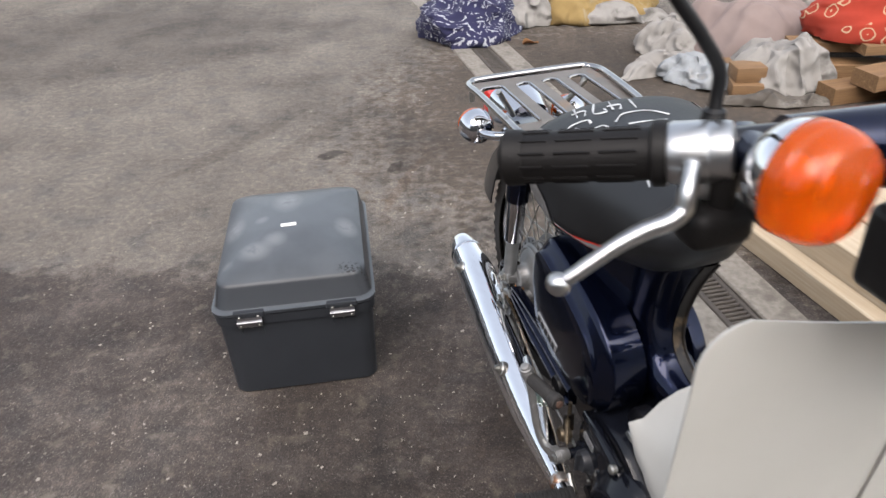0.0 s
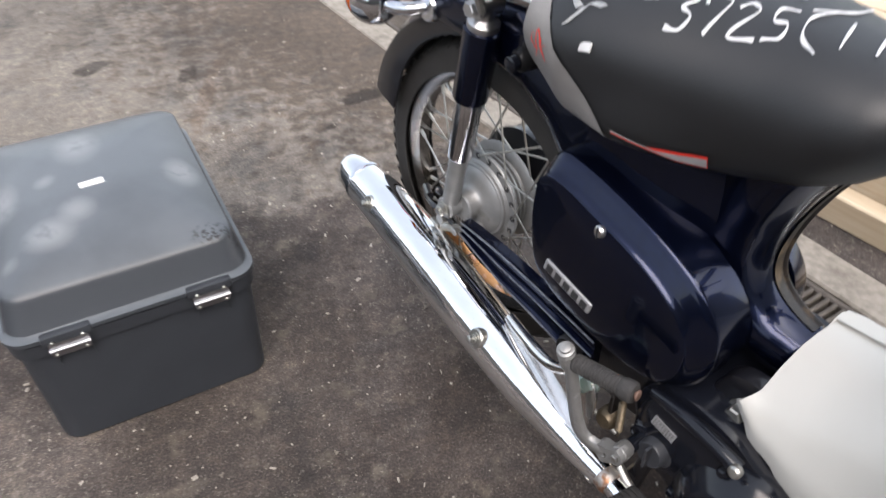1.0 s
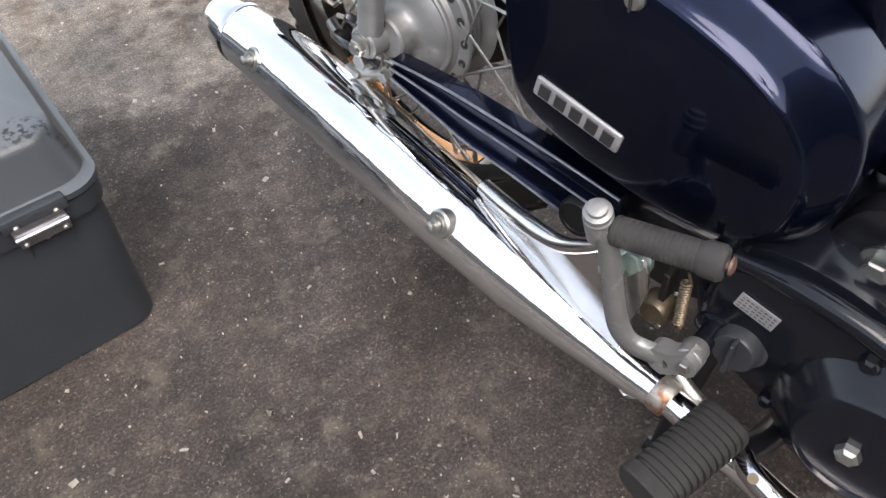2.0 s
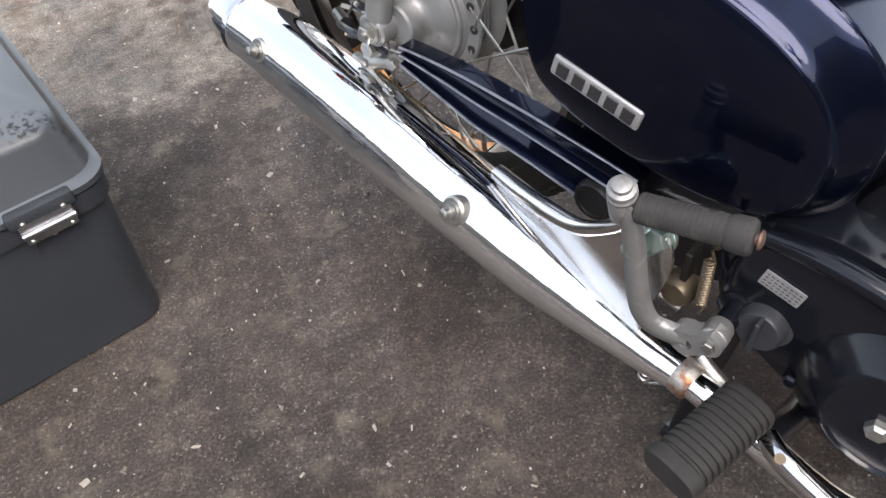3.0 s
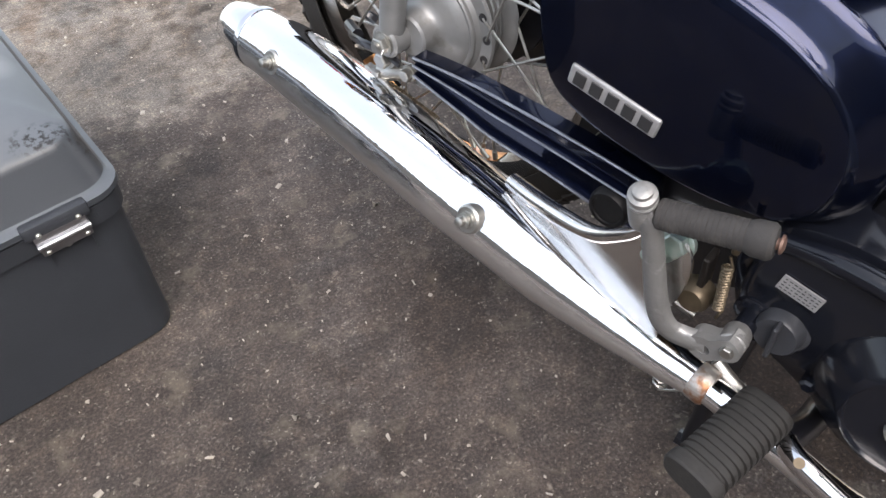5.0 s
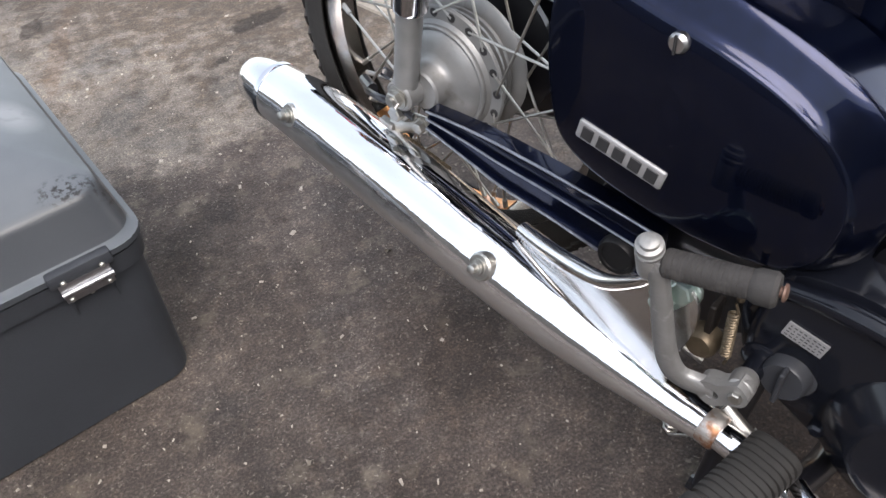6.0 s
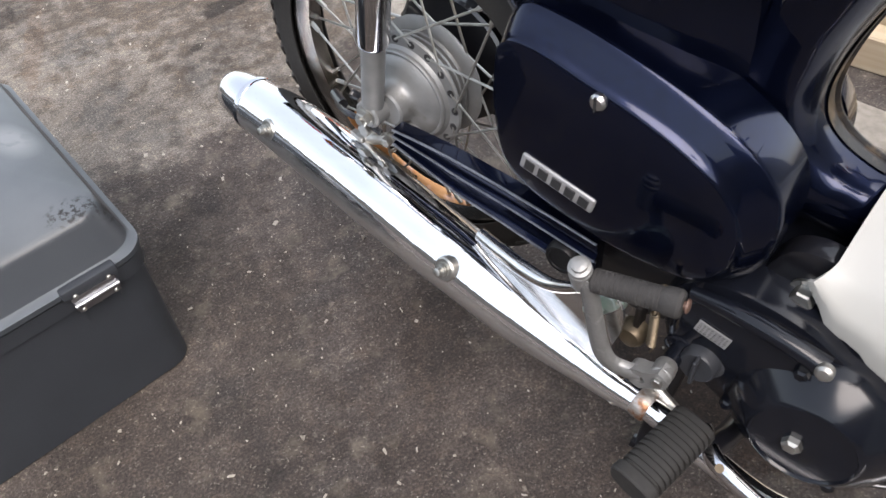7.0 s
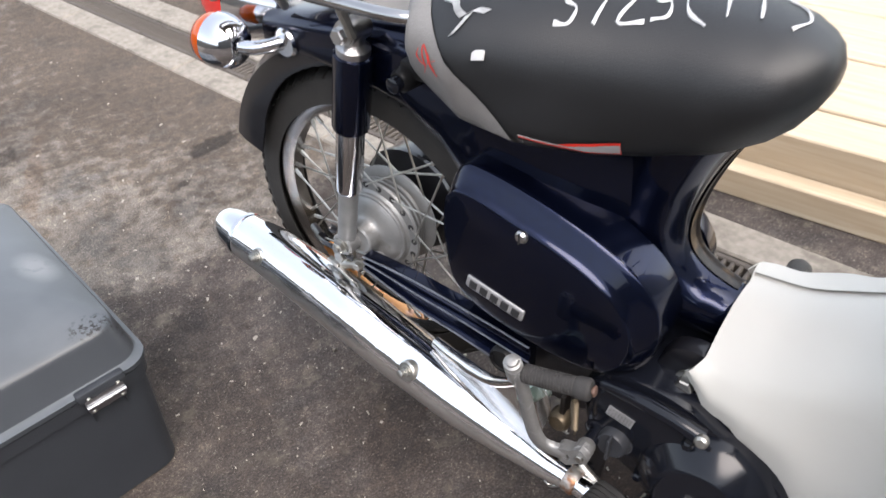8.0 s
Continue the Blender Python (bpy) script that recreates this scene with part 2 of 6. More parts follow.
def lid_mat():
    """Grey plastic with pale dusty hand marks on top and dark scratches at a corner."""
    m = mat("box_lid_plastic", (0.034, 0.0385, 0.0445), 0.3, color2=(0.028, 0.0315, 0.037), scale=14, amount=1, rough2=0.44, spec=0.4, bump=0.06, bump_scale=500)
    nt = m.node_tree
    b = nt.nodes["Principled BSDF"]
    col = b.inputs["Base Color"].links[0].from_socket
    tc = nt.nodes.new("ShaderNodeTexCoord")
    def spot(col, x, y, z, r, stretch, colour, amount, scale, cut):
        mp = nt.nodes.new("ShaderNodeVectorMath")
        mp.operation = "SUBTRACT"
        link(nt, tc.outputs["Object"], mp.inputs[0])
        mp.inputs[1].default_value = (x, y, z)
        ms = nt.nodes.new("ShaderNodeVectorMath")
        ms.operation = "MULTIPLY"
        link(nt, mp.outputs[0], ms.inputs[0])
        ms.inputs[1].default_value = stretch
        ln = nt.nodes.new("ShaderNodeVectorMath")
        ln.operation = "LENGTH"
        link(nt, ms.outputs[0], ln.inputs[0])
        n = nt.nodes.new("ShaderNodeTexNoise")
        n.inputs["Scale"].default_value = scale
        n.inputs["Detail"].default_value = 7
        n.inputs["Roughness"].default_value = 0.65
        link(nt, tc.outputs["Object"], n.inputs["Vector"])
        mr = nt.nodes.new("ShaderNodeMapRange")
        mr.inputs["From Min"].default_value = r
        mr.inputs["From Max"].default_value = r * 0.35
        link(nt, ln.outputs["Value"], mr.inputs["Value"])
        mu = nt.nodes.new("ShaderNodeMath")
        mu.operation = "MULTIPLY"
        link(nt, mr.outputs["Result"], mu.inputs[0])
        nr = nt.nodes.new("ShaderNodeMapRange")
        nr.inputs["From Min"].default_value = cut
        nr.inputs["From Max"].default_value = cut + 0.15
        link(nt, n.outputs["Fac"], nr.inputs["Value"])
        link(nt, nr.outputs["Result"], mu.inputs[1])
        ma = nt.nodes.new("ShaderNodeMath")
        ma.operation = "MULTIPLY"
        ma.inputs[1].default_value = amount
        link(nt, mu.outputs[0], ma.inputs[0])
        mx = nt.nodes.new("ShaderNodeMix")
        mx.data_type = "RGBA"
        link(nt, ma.outputs[0], mx.inputs["Factor"])
        link(nt, col, mx.inputs["A"])
        mx.inputs["B"].default_value = (*colour, 1)
        return mx.outputs["Result"]
    # the sky-lit upper face put into the colour as an uneven paler tone
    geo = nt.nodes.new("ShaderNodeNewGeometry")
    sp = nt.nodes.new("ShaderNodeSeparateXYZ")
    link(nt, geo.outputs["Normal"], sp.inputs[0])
    top_noise = nt.nodes.new("ShaderNodeTexNoise")
    top_noise.inputs["Scale"].default_value = 9
    top_noise.inputs["Detail"].default_value = 6
    link(nt, tc.outputs["Object"], top_noise.inputs["Vector"])
    top_tone = nt.nodes.new("ShaderNodeMath")
    top_tone.operation = "MULTIPLY_ADD"
    link(nt, top_noise.outputs["Fac"], top_tone.inputs[0])
    top_tone.inputs[1].default_value = 0.5
    link(nt, sp.outputs["Z"], top_tone.inputs[2])
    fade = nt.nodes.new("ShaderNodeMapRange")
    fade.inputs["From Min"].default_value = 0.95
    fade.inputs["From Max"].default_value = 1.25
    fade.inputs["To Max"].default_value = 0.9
    link(nt, top_tone.outputs[0], fade.inputs["Value"])
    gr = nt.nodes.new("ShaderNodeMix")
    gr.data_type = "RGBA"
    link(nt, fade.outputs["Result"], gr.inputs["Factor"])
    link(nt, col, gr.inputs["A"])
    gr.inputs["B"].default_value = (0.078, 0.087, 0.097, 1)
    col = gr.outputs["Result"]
    dust = (0.16, 0.168, 0.176)
    for x, y, r, st in ((-0.01, 0.27, 0.05, (1.3, 0.8, 1)), (-0.122, 0.2, 0.045, (1.6, 0.8, 1)), (-0.07, 0.085, 0.04, (1, 1.2, 1)), (-0.03, 0.115, 0.03, (1, 1, 1)), (0.115, 0.16, 0.042, (1.4, 0.9, 1)), (-0.13, 0.06, 0.022, (1, 1, 1)), (-0.06, 0.2, 0.02, (1, 1, 1))):
        col = spot(col, x, y, 0.28, r, st, dust, 0.75, 22, 0.34)
    for x, y, z, r, st in ((0.118, 0.02, 0.256, 0.026, (0.8, 1.5, 1)), (0.143, 0.02, 0.235, 0.026, (1.5, 1.5, 0.7))):
        col = spot(col, x, y, z, r, st, (0.004, 0.004, 0.0045), 1.8, 170, 0.5)
    link(nt, col, b.inputs["Base Color"])
    return m


M = dict(
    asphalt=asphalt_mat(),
    concrete=mat("concrete", (0.235, 0.213, 0.184), 0.9, color2=(0.115, 0.103, 0.086), scale=60, amount=1, bump=0.9, bump_scale=120, wear=(0.105, 0.093, 0.077), wear_scale=9, wear_at=0.52),
    channel=mat("channel_dirt", (0.05, 0.043, 0.036), 0.95, scale=40, amount=1, bump=0.5),
    grate=mat("grate_iron", (0.085, 0.073, 0.062), 0.75, 0.3, color2=(0.05, 0.042, 0.036), scale=50, amount=1, bump=0.4, wear=(0.16, 0.135, 0.11), wear_scale=20),
    navy=mat("navy_metallic_paint", (0.0062, 0.0096, 0.0285), 0.16, 0.82, 0.4, color2=(0.005, 0.0077, 0.023), scale=120, amount=0.4, rough2=0.26, spec=0.2, wear=(0.0085, 0.0105, 0.022), wear_scale=9, wear_at=0.62),
    edge_glint=mat("edge_highlight", (0.42, 0.43, 0.47), 0.25, 0.9, color2=(0.16, 0.17, 0.2), scale=90, amount=1, rough2=0.42),
    black_paint=mat("black_paint", (0.0085, 0.0088, 0.0115), 0.28, 0.0, 0.6, scale=120, rough2=0.42, wear=(0.011, 0.0105, 0.0105), wear_scale=30, wear_at=0.66, spec=0.2),
    engine=mat("engine_black", (0.0062, 0.0072, 0.011), 0.1, 0.0, 0.0, scale=80, rough2=0.22, spec=0.36, wear=(0.013, 0.012, 0.011), wear_scale=25, wear_at=0.66),
    vinyl=mat("seat_vinyl", (0.0095, 0.0102, 0.0115), 0.4, color2=(0.0068, 0.0074, 0.0084), scale=25, rough2=0.52, bump=0.12, bump_scale=700, wear=(0.013, 0.014, 0.0155), wear_scale=5, spec=0.45),
    grey_vinyl=mat("grey_vinyl", (0.17, 0.165, 0.16), 0.55, color2=(0.115, 0.11, 0.106), scale=30, amount=1, bump=0.25, bump_scale=500, wear=(0.1, 0.095, 0.09), wear_scale=30, wear_at=0.62),
    chrome=mat("chrome", (0.66, 0.66, 0.68), 0.06, 1.0, color2=(0.66, 0.66, 0.68), scale=40, rough2=0.15, wear=(0.42, 0.4, 0.38), wear_scale=40, wear_at=0.66),
    carrier_chrome=mat("carrier_chrome", (0.42, 0.41, 0.41), 0.09, 1.0, color2=(0.36, 0.35, 0.34), scale=40, amount=1, rough2=0.2, wear=(0.24, 0.21, 0.19), wear_scale=36, wear_at=0.6),
    muffler=dull_flank(mat("muffler_chrome", (0.88, 0.88, 0.89), 0.03, 1.0, color2=(0.8, 0.8, 0.82), scale=60, amount=1, rough2=0.1, wear=(0.55, 0.54, 0.54), wear_scale=34, wear_at=0.66, stretch=(0.45, 1, 1.6), detail=3, bump=0.3, bump_scale=26)),
    bracket_chrome=mat("bracket_chrome", (0.74, 0.73, 0.71), 0.14, 1.0, color2=(0.6, 0.585, 0.56), scale=40, amount=1, rough2=0.3, wear=(0.42, 0.36, 0.28), wear_scale=30, wear_at=0.62),
    kick_alloy=mat("worn_kick_alloy", (0.26, 0.26, 0.256), 0.42, 0.5, color2=(0.2, 0.198, 0.192), scale=70, amount=1, bump=0.25, bump_scale=300, wear=(0.38, 0.38, 0.37), wear_scale=40, wear_at=0.6),
    steel=mat("zinc_steel", (0.5, 0.5, 0.48), 0.36, 1.0, color2=(0.33, 0.32, 0.29), scale=90, amount=1, rough2=0.5),
    alloy=mat("cast_alloy", (0.28, 0.285, 0.285), 0.46, 0.5, color2=(0.215, 0.22, 0.22), scale=60, amount=1, bump=0.1, bump_scale=400, wear=(0.175, 0.17, 0.16), wear_scale=25, wear_at=0.6),
    polished=mat("polished_alloy", (0.58, 0.58, 0.58), 0.26, 1.0, color2=(0.45, 0.45, 0.45), scale=60, amount=1, rough2=0.4),
    deck=mat("worn_deck_steel", (0.21, 0.186, 0.162), 0.34, 0.6, color2=(0.12, 0.103, 0.088), scale=25, amount=1, rough2=0.5, wear=(0.22, 0.15, 0.1), wear_scale=14, wear_at=0.56),
    latch=mat("latch_steel", (0.4, 0.4, 0.42), 0.28, 1.0, color2=(0.25, 0.25, 0.26), scale=60, amount=1, rough2=0.4),
    rim_inside=mat("rim_orange_sheen", (0.7, 0.36, 0.15), 0.22, 0.95, color2=(0.5, 0.2, 0.07), scale=40, amount=1, rough2=0.35, wear=(0.75, 0.5, 0.42), wear_scale=16, wear_at=0.55),
    rim=mat("rim_chrome", (0.36, 0.35, 0.34), 0.14, 1.0, color2=(0.24, 0.22, 0.2), scale=40, amount=1, rough2=0.32, wear=(0.3, 0.18, 0.1), wear_scale=22, wear_at=0.6),
    clamp=mat("rusted_clamp", (0.45, 0.44, 0.42), 0.45, 0.8, color2=(0.36, 0.33, 0.3), scale=60, amount=1, wear=(0.24, 0.12, 0.065), wear_scale=45, wear_at=0.48, bump=0.3),
    brass=mat("dull_brass", (0.17, 0.135, 0.09), 0.45, 0.8, color2=(0.1, 0.08, 0.055), scale=120, amount=1),
    dusty=mat("dark_brown_steel", (0.012, 0.009, 0.007), 0.5, color2=(0.006, 0.005, 0.0045), scale=40, amount=1, bump=0.2, wear=(0.15, 0.105, 0.06), wear_scale=14, wear_at=0.56),
    rubber=mat("rubber", (0.012, 0.0115, 0.011), 0.75, color2=(0.02, 0.0187, 0.017), scale=60, amount=1, bump=0.2, bump_scale=300, wear=(0.034, 0.031, 0.027), wear_scale=22, wear_at=0.58),
    worn_rubber=mat("worn_rubber", (0.034, 0.032, 0.031), 0.8, color2=(0.02, 0.019, 0.018), scale=50, amount=1, bump=0.3, bump_scale=300, wear=(0.06, 0.056, 0.052), wear_scale=30, wear_at=0.58),
    grip=mat("grip_rubber", (0.007, 0.0062, 0.006), 0.55, scale=60, bump=0.15, bump_scale=400, spec=0.22),
    black_plastic=mat("black_plastic", (0.008, 0.008, 0.0088), 0.4, scale=50, bump=0.1, spec=0.3),
    white_plastic=mat("shield_plastic", (0.485, 0.478, 0.446), 0.4, color2=(0.44, 0.433, 0.4), scale=8, amount=1, rough2=0.5, wear=(0.42, 0.412, 0.378), wear_scale=14, wear_at=0.64),
    box=mat("box_plastic", (0.026, 0.0292, 0.035), 0.42, color2=(0.02, 0.0225, 0.027), scale=20, amount=1, rough2=0.55, bump=0.12, bump_scale=500, spec=0.35, wear=(0.034, 0.0375, 0.043), wear_scale=5, wear_at=0.56),
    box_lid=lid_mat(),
    orange=mat("orange_lens", (0.4, 0.062, 0.0008), 0.16, 0.0, 0.2, color2=(0.31, 0.042, 0.0008), scale=26, amount=1, spec=0.25),
    orange_clear=mat("orange_clear_lens", (0.88, 0.165, 0.001), 0.2, 0.0, 0.0, color2=(0.8, 0.13, 0.001), scale=30, amount=1, spec=0.14, transmission=0.7),
    bulb_glass=mat("orange_bulb", (0.9, 0.35, 0.05), 0.1, scale=40),
    red_lens=mat("red_lens", (0.55, 0.015, 0.012), 0.15, 0.0, 0.8, scale=40),
    red=mat("red_trim", (0.55, 0.03, 0.02), 0.4, scale=60),
    white_mark=mat("white_marker", (0.56, 0.57, 0.58), 0.55, color2=(0.27, 0.28, 0.29), scale=110, amount=1),
    sticker=mat("silver_sticker", (0.34, 0.34, 0.345), 0.4, 0.4, color2=(0.27, 0.27, 0.275), scale=90),
    ink=mat("dark_ink", (0.02, 0.02, 0.022), 0.6, scale=90),
    paper=mat("paper_label", (0.72, 0.72, 0.7), 0.6, scale=60),
    wood_light=mat("pine_board", (0.43, 0.355, 0.258), 0.65, color2=(0.32, 0.25, 0.165), scale=9, amount=1, bump=0.2, bump_scale=80, stretch=(0.6, 14, 14), wear=(0.46, 0.395, 0.3), wear_scale=3, wear_at=0.55),
    wood_brown=mat("brown_timber", (0.23, 0.13, 0.056), 0.7, color2=(0.105, 0.058, 0.027), scale=9, amount=1, bump=0.25, bump_scale=80, stretch=(0.6, 14, 14), wear=(0.38, 0.245, 0.12), wear_scale=4),
    # dark blotches in the white cloth paint in shade between its folds
    cloth_white=mat("blotched_white_cloth", (0.26, 0.247, 0.23), 0.95, color2=(0.18, 0.168, 0.153), scale=12, amount=1, bump=0.25, bump_scale=260, wear=(0.105, 0.098, 0.088), wear_scale=7, wear_at=0.56),
    cloth_blue=mat("pale_blue_cloth", (0.27, 0.282, 0.288), 0.95, color2=(0.2, 0.216, 0.23), scale=12, amount=1, bump=0.25, bump_scale=260, wear=(0.25, 0.24, 0.225), wear_scale=7, wear_at=0.56),
    cloth_pink=mat("dusty_pink_cloth", (0.215, 0.165, 0.15), 0.95, color2=(0.165, 0.128, 0.118), scale=10, amount=1, bump=0.3, bump_scale=260),
    cloth_yellow=mat("ochre_cloth", (0.24, 0.165, 0.062), 0.95, color2=(0.175, 0.115, 0.04), scale=12, amount=1, bump=0.25, bump_scale=260, wear=(0.27, 0.235, 0.165), wear_scale=7, wear_at=0.56),
    rag_dark=mat("grey_brown_rag", (0.1, 0.087, 0.073), 0.95, color2=(0.055, 0.047, 0.039), scale=14, amount=1, bump=0.25, bump_scale=260, wear=(0.17, 0.155, 0.135), wear_scale=9, wear_at=0.56),
    green_zinc=mat("green_zinc", (0.66, 0.72, 0.69), 0.22, 0.9, color2=(0.42, 0.56, 0.5), scale=120, amount=1, rough2=0.4),
    pedal_end=mat("rusty_pedal_end", (0.17, 0.1, 0.075), 0.55, 0.3, color2=(0.1, 0.06, 0.045), scale=90, amount=1),
    cap_plastic=mat("oil_cap_plastic", (0.03, 0.032, 0.037), 0.42, scale=50, bump=0.1, spec=0.4),
    tape=mat("dirty_tape", (0.42, 0.42, 0.42), 0.6, color2=(0.3, 0.3, 0.3), scale=90, amount=1),
    dark_wall=mat("added_wall", (0.12, 0.115, 0.108), 0.85, color2=(0.085, 0.081, 0.076), scale=3, amount=1, bump=0.2, bump_scale=30),
    leaf=mat("dry_leaf", (0.3, 0.15, 0.06), 0.8, color2=(0.2, 0.09, 0.035), scale=60, amount=1),
    litter=mat("wood_chips", (0.34, 0.315, 0.275), 0.9, color2=(0.17, 0.152, 0.128), scale=60, amount=1),
)


for key, size in (("cloth_white", 11.0), ("cloth_blue", 14.0), ("cloth_yellow", 8.0), ("rag_dark", 12.0)):
    crumple(M[key], size)
crumple(M["cloth_pink"], 6.0, 0.7)


# ---- mesh helpers ----
def finish(name, bm, material, sharp=35.0, smooth=True):
    me = bpy.data.meshes.new(name)
    bmesh.ops.recalc_face_normals(bm, faces=bm.faces)
    bm.to_mesh(me)
    bm.free()
    if smooth:
        me.polygons.foreach_set("use_smooth", [True] * len(me.polygons))
        me.set_sharp_from_angle(angle=radians(sharp))
    me.materials.append(material)
    return me


def part(name, bm, material, parent, label="", sharp=35.0):
    ob = new(name, finish(name, bm, material, sharp))
    ob.parent = parent
    if label:
        tagged(ob, label=label)
    return ob


def thing(name, bm, material, label, category, group="", kind="", m=None, sharp=35.0):
    ob = new(name, finish(name, bm, material, sharp))
    if m is not None:
        ob.matrix_basis = m
    return tagged(ob, label, category, group, kind)


def root(name, m, label, category, group="", kind=""):
    ob = new(name)
    ob.empty_display_size = 0.05
    ob.matrix_basis = m
    return tagged(ob, label, category, group, kind)


def ring_loft(bm, rings, caps=True, closed=True):
    """Skin through rings of equal length."""
    vs = [[bm.verts.new(p) for p in r] for r in rings]
    n = len(vs[0])
    for a, c in zip(vs, vs[1:]):
        for i in range(n if closed else n - 1):
            j = (i + 1) % n
            bm.faces.new((a[i], a[j], c[j], c[i]))
    if caps and closed:
        bm.faces.new(vs[0][::-1])
        bm.faces.new(vs[-1])
    return vs


def smooth_path(pts, steps=6):
    """Catmull-Rom through the points."""
    p = [Vector(q) for q in pts]
    p = [p[0] * 2 - p[1]] + p + [p[-1] * 2 - p[-2]]
    out = []
    for i in range(1, len(p) - 2):
        for k in range(steps):
            t = k / steps
            a, b, c, d = p[i - 1:i + 3]
            out.append(0.5 * ((2 * b) + (c - a) * t + (2 * a - 5 * b + 4 * c - d) * t * t + (3 * b - a - 3 * c + d) * t ** 3))
    out.append(p[-2])
    return out


def tube(bm, pts, radius, segs=12, steps=6, flat=1.0, caps=True):
    """A tube along points; radius is a number or a list, one for each point. flat squeezes it across."""
    path = smooth_path(pts, steps) if steps > 1 else [Vector(p) for p in pts]
    n = len(path)
    rr = radius if isinstance(radius, (list, tuple)) else [radius] * len(pts)
    rings = []
    up = None
    for i, p in enumerate(path):
        d = (path[min(i + 1, n - 1)] - path[max(i - 1, 0)]).normalized()
        if up is None:
            up = Vector((0, 0, 1)) if abs(d.z) < 0.9 else Vector((1, 0, 0))
        side = d.cross(up).normalized()
        up = side.cross(d).normalized()
        f = i / (n - 1) * (len(rr) - 1)
        k = min(int(f), len(rr) - 2)
        r = rr[k] + (rr[k + 1] - rr[k]) * (f - k)
        rings.append([p + (side * math.cos(a) * flat + up * math.sin(a)) * r for a in [2 * math.pi * s / segs for s in range(segs)]])
    ring_loft(bm, rings, caps)
    return bm


def lathe(bm, profile, origin, axis, segs=24, caps=True):
    """Turn (distance along the axis, radius) pairs round an axis."""
    axis = Vector(axis).normalized()
    up = Vector((0, 0, 1)) if abs(axis.z) < 0.9 else Vector((1, 0, 0))
    side = axis.cross(up).normalized()
    up = side.cross(axis)
    o = Vector(origin)
    rings = [[o + axis * d + (side * math.cos(a) + up * math.sin(a)) * max(r, 1e-5) for a in [2 * math.pi * s / segs for s in range(segs)]] for d, r in profile]
    ring_loft(bm, rings, caps)
    return bm


def hexbolt(bm, origin, axis, r, h, washer=1.35):
    lathe(bm, [(0, r * washer), (h * 0.25, r * washer)], origin, axis, 14)
    o = Vector(origin) + Vector(axis).normalized() * h * 0.25
    lathe(bm, [(0, r), (h * 0.65, r), (h * 0.75, r * 0.85)], o, axis, 6)
    return bm


def box_bm(bm, lo, hi, bevel=0.0, segs=2, m=None):
    g = bmesh.ops.create_cube(bm, size=1.0)
    lo, hi = Vector(lo), Vector(hi)
    for v in g["verts"]:
        v.co = Vector(((v.co.x + 0.5) * (hi.x - lo.x) + lo.x, (v.co.y + 0.5) * (hi.y - lo.y) + lo.y, (v.co.z + 0.5) * (hi.z - lo.z) + lo.z))
    if m is not None:
        bmesh.ops.transform(bm, matrix=m, verts=g["verts"])
    if bevel:
        es = {e for v in g["verts"] for e in v.link_edges}
        bmesh.ops.bevel(bm, geom=list(es), offset=bevel, segments=segs, affect="EDGES", profile=0.5)
    return bm


def superring(cx, hw, zb, zt, n=24, p=2.6, top=1.0, mid=0.5):
    """A rounded section across the moped at x = cx: half width hw, from zb to zt; top narrows the upper half."""
    out = []
    for i in range(n):
        a = 2 * math.pi * i / n
        c, s = math.cos(a), math.sin(a)
        y = math.copysign(abs(c) ** (2 / p), c) * hw
        zz = math.copysign(abs(s) ** (2 / p), s)
        zm = zb + (zt - zb) * mid
        z = zm + (zz * (zt - zm) if zz > 0 else zz * (zm - zb))
        if zz > 0:
            y *= 1 + (top - 1) * zz
        out.append(Vector((cx, y, z)))
    return out


def plate(bm, outline, y0, y1, bevel=0.0):
    """A flat plate in the moped's side plane: an outline of (x, z), from y0 to y1, with the y1 face bevelled in."""
    c = Vector((sum(p[0] for p in outline) / len(outline), 0, sum(p[1] for p in outline) / len(outline)))
    s = 1 if y1 > y0 else -1
    def ring(y, inset):
        out = []
        for x, z in outline:
            v = Vector((x, 0, z)) - c
            k = max(0.0, (v.length - inset) / v.length)
            out.append(Vector((c.x + v.x * k, y, c.z + v.z * k)))
        return out
    rings = [ring(y0, 0)]
    if bevel:
        rings += [ring(y1 - s * bevel, 0), ring(y1 - s * bevel * 0.3, bevel * 0.3), ring(y1, bevel)]
    else:
        rings += [ring(y1, 0)]
    ring_loft(bm, rings)
    return bm


def closed_curve(pts, steps=5):
    """A smooth closed outline through (x, z) points."""
    n = len(pts)
    out = []
    for i in range(n):
        a, b, c, d = [Vector((*pts[(i + k) % n], 0)) for k in (-1, 0, 1, 2)]
        for k in range(steps):
            t = k / steps
            q = 0.5 * ((2 * b) + (c - a) * t + (2 * a - 5 * b + 4 * c - d) * t * t + (3 * b - a - 3 * c + d) * t ** 3)
            out.append((q.x, q.y))
    return out


# ---- ground, drain ----
HEAD = 20.0                                   # the moped's heading from -y towards +x
CX, CY = 0.254, 1.343                         # the ground below its rear axle
BIKE = Matrix.Translation((CX, CY, 0)) @ Matrix.Rotation(radians(HEAD - 90), 4, "Z")
GUT = BIKE @ Matrix.Rotation(math.atan(-0.069), 4, "Z")
G0, G1, G2, G3 = 0.37, 0.455, 0.548, 0.642     # across the drain: outer edge, grate, grate, outer edge


def to_gut(x, y, z=0.0):
    return GUT @ Vector((x, y, z))


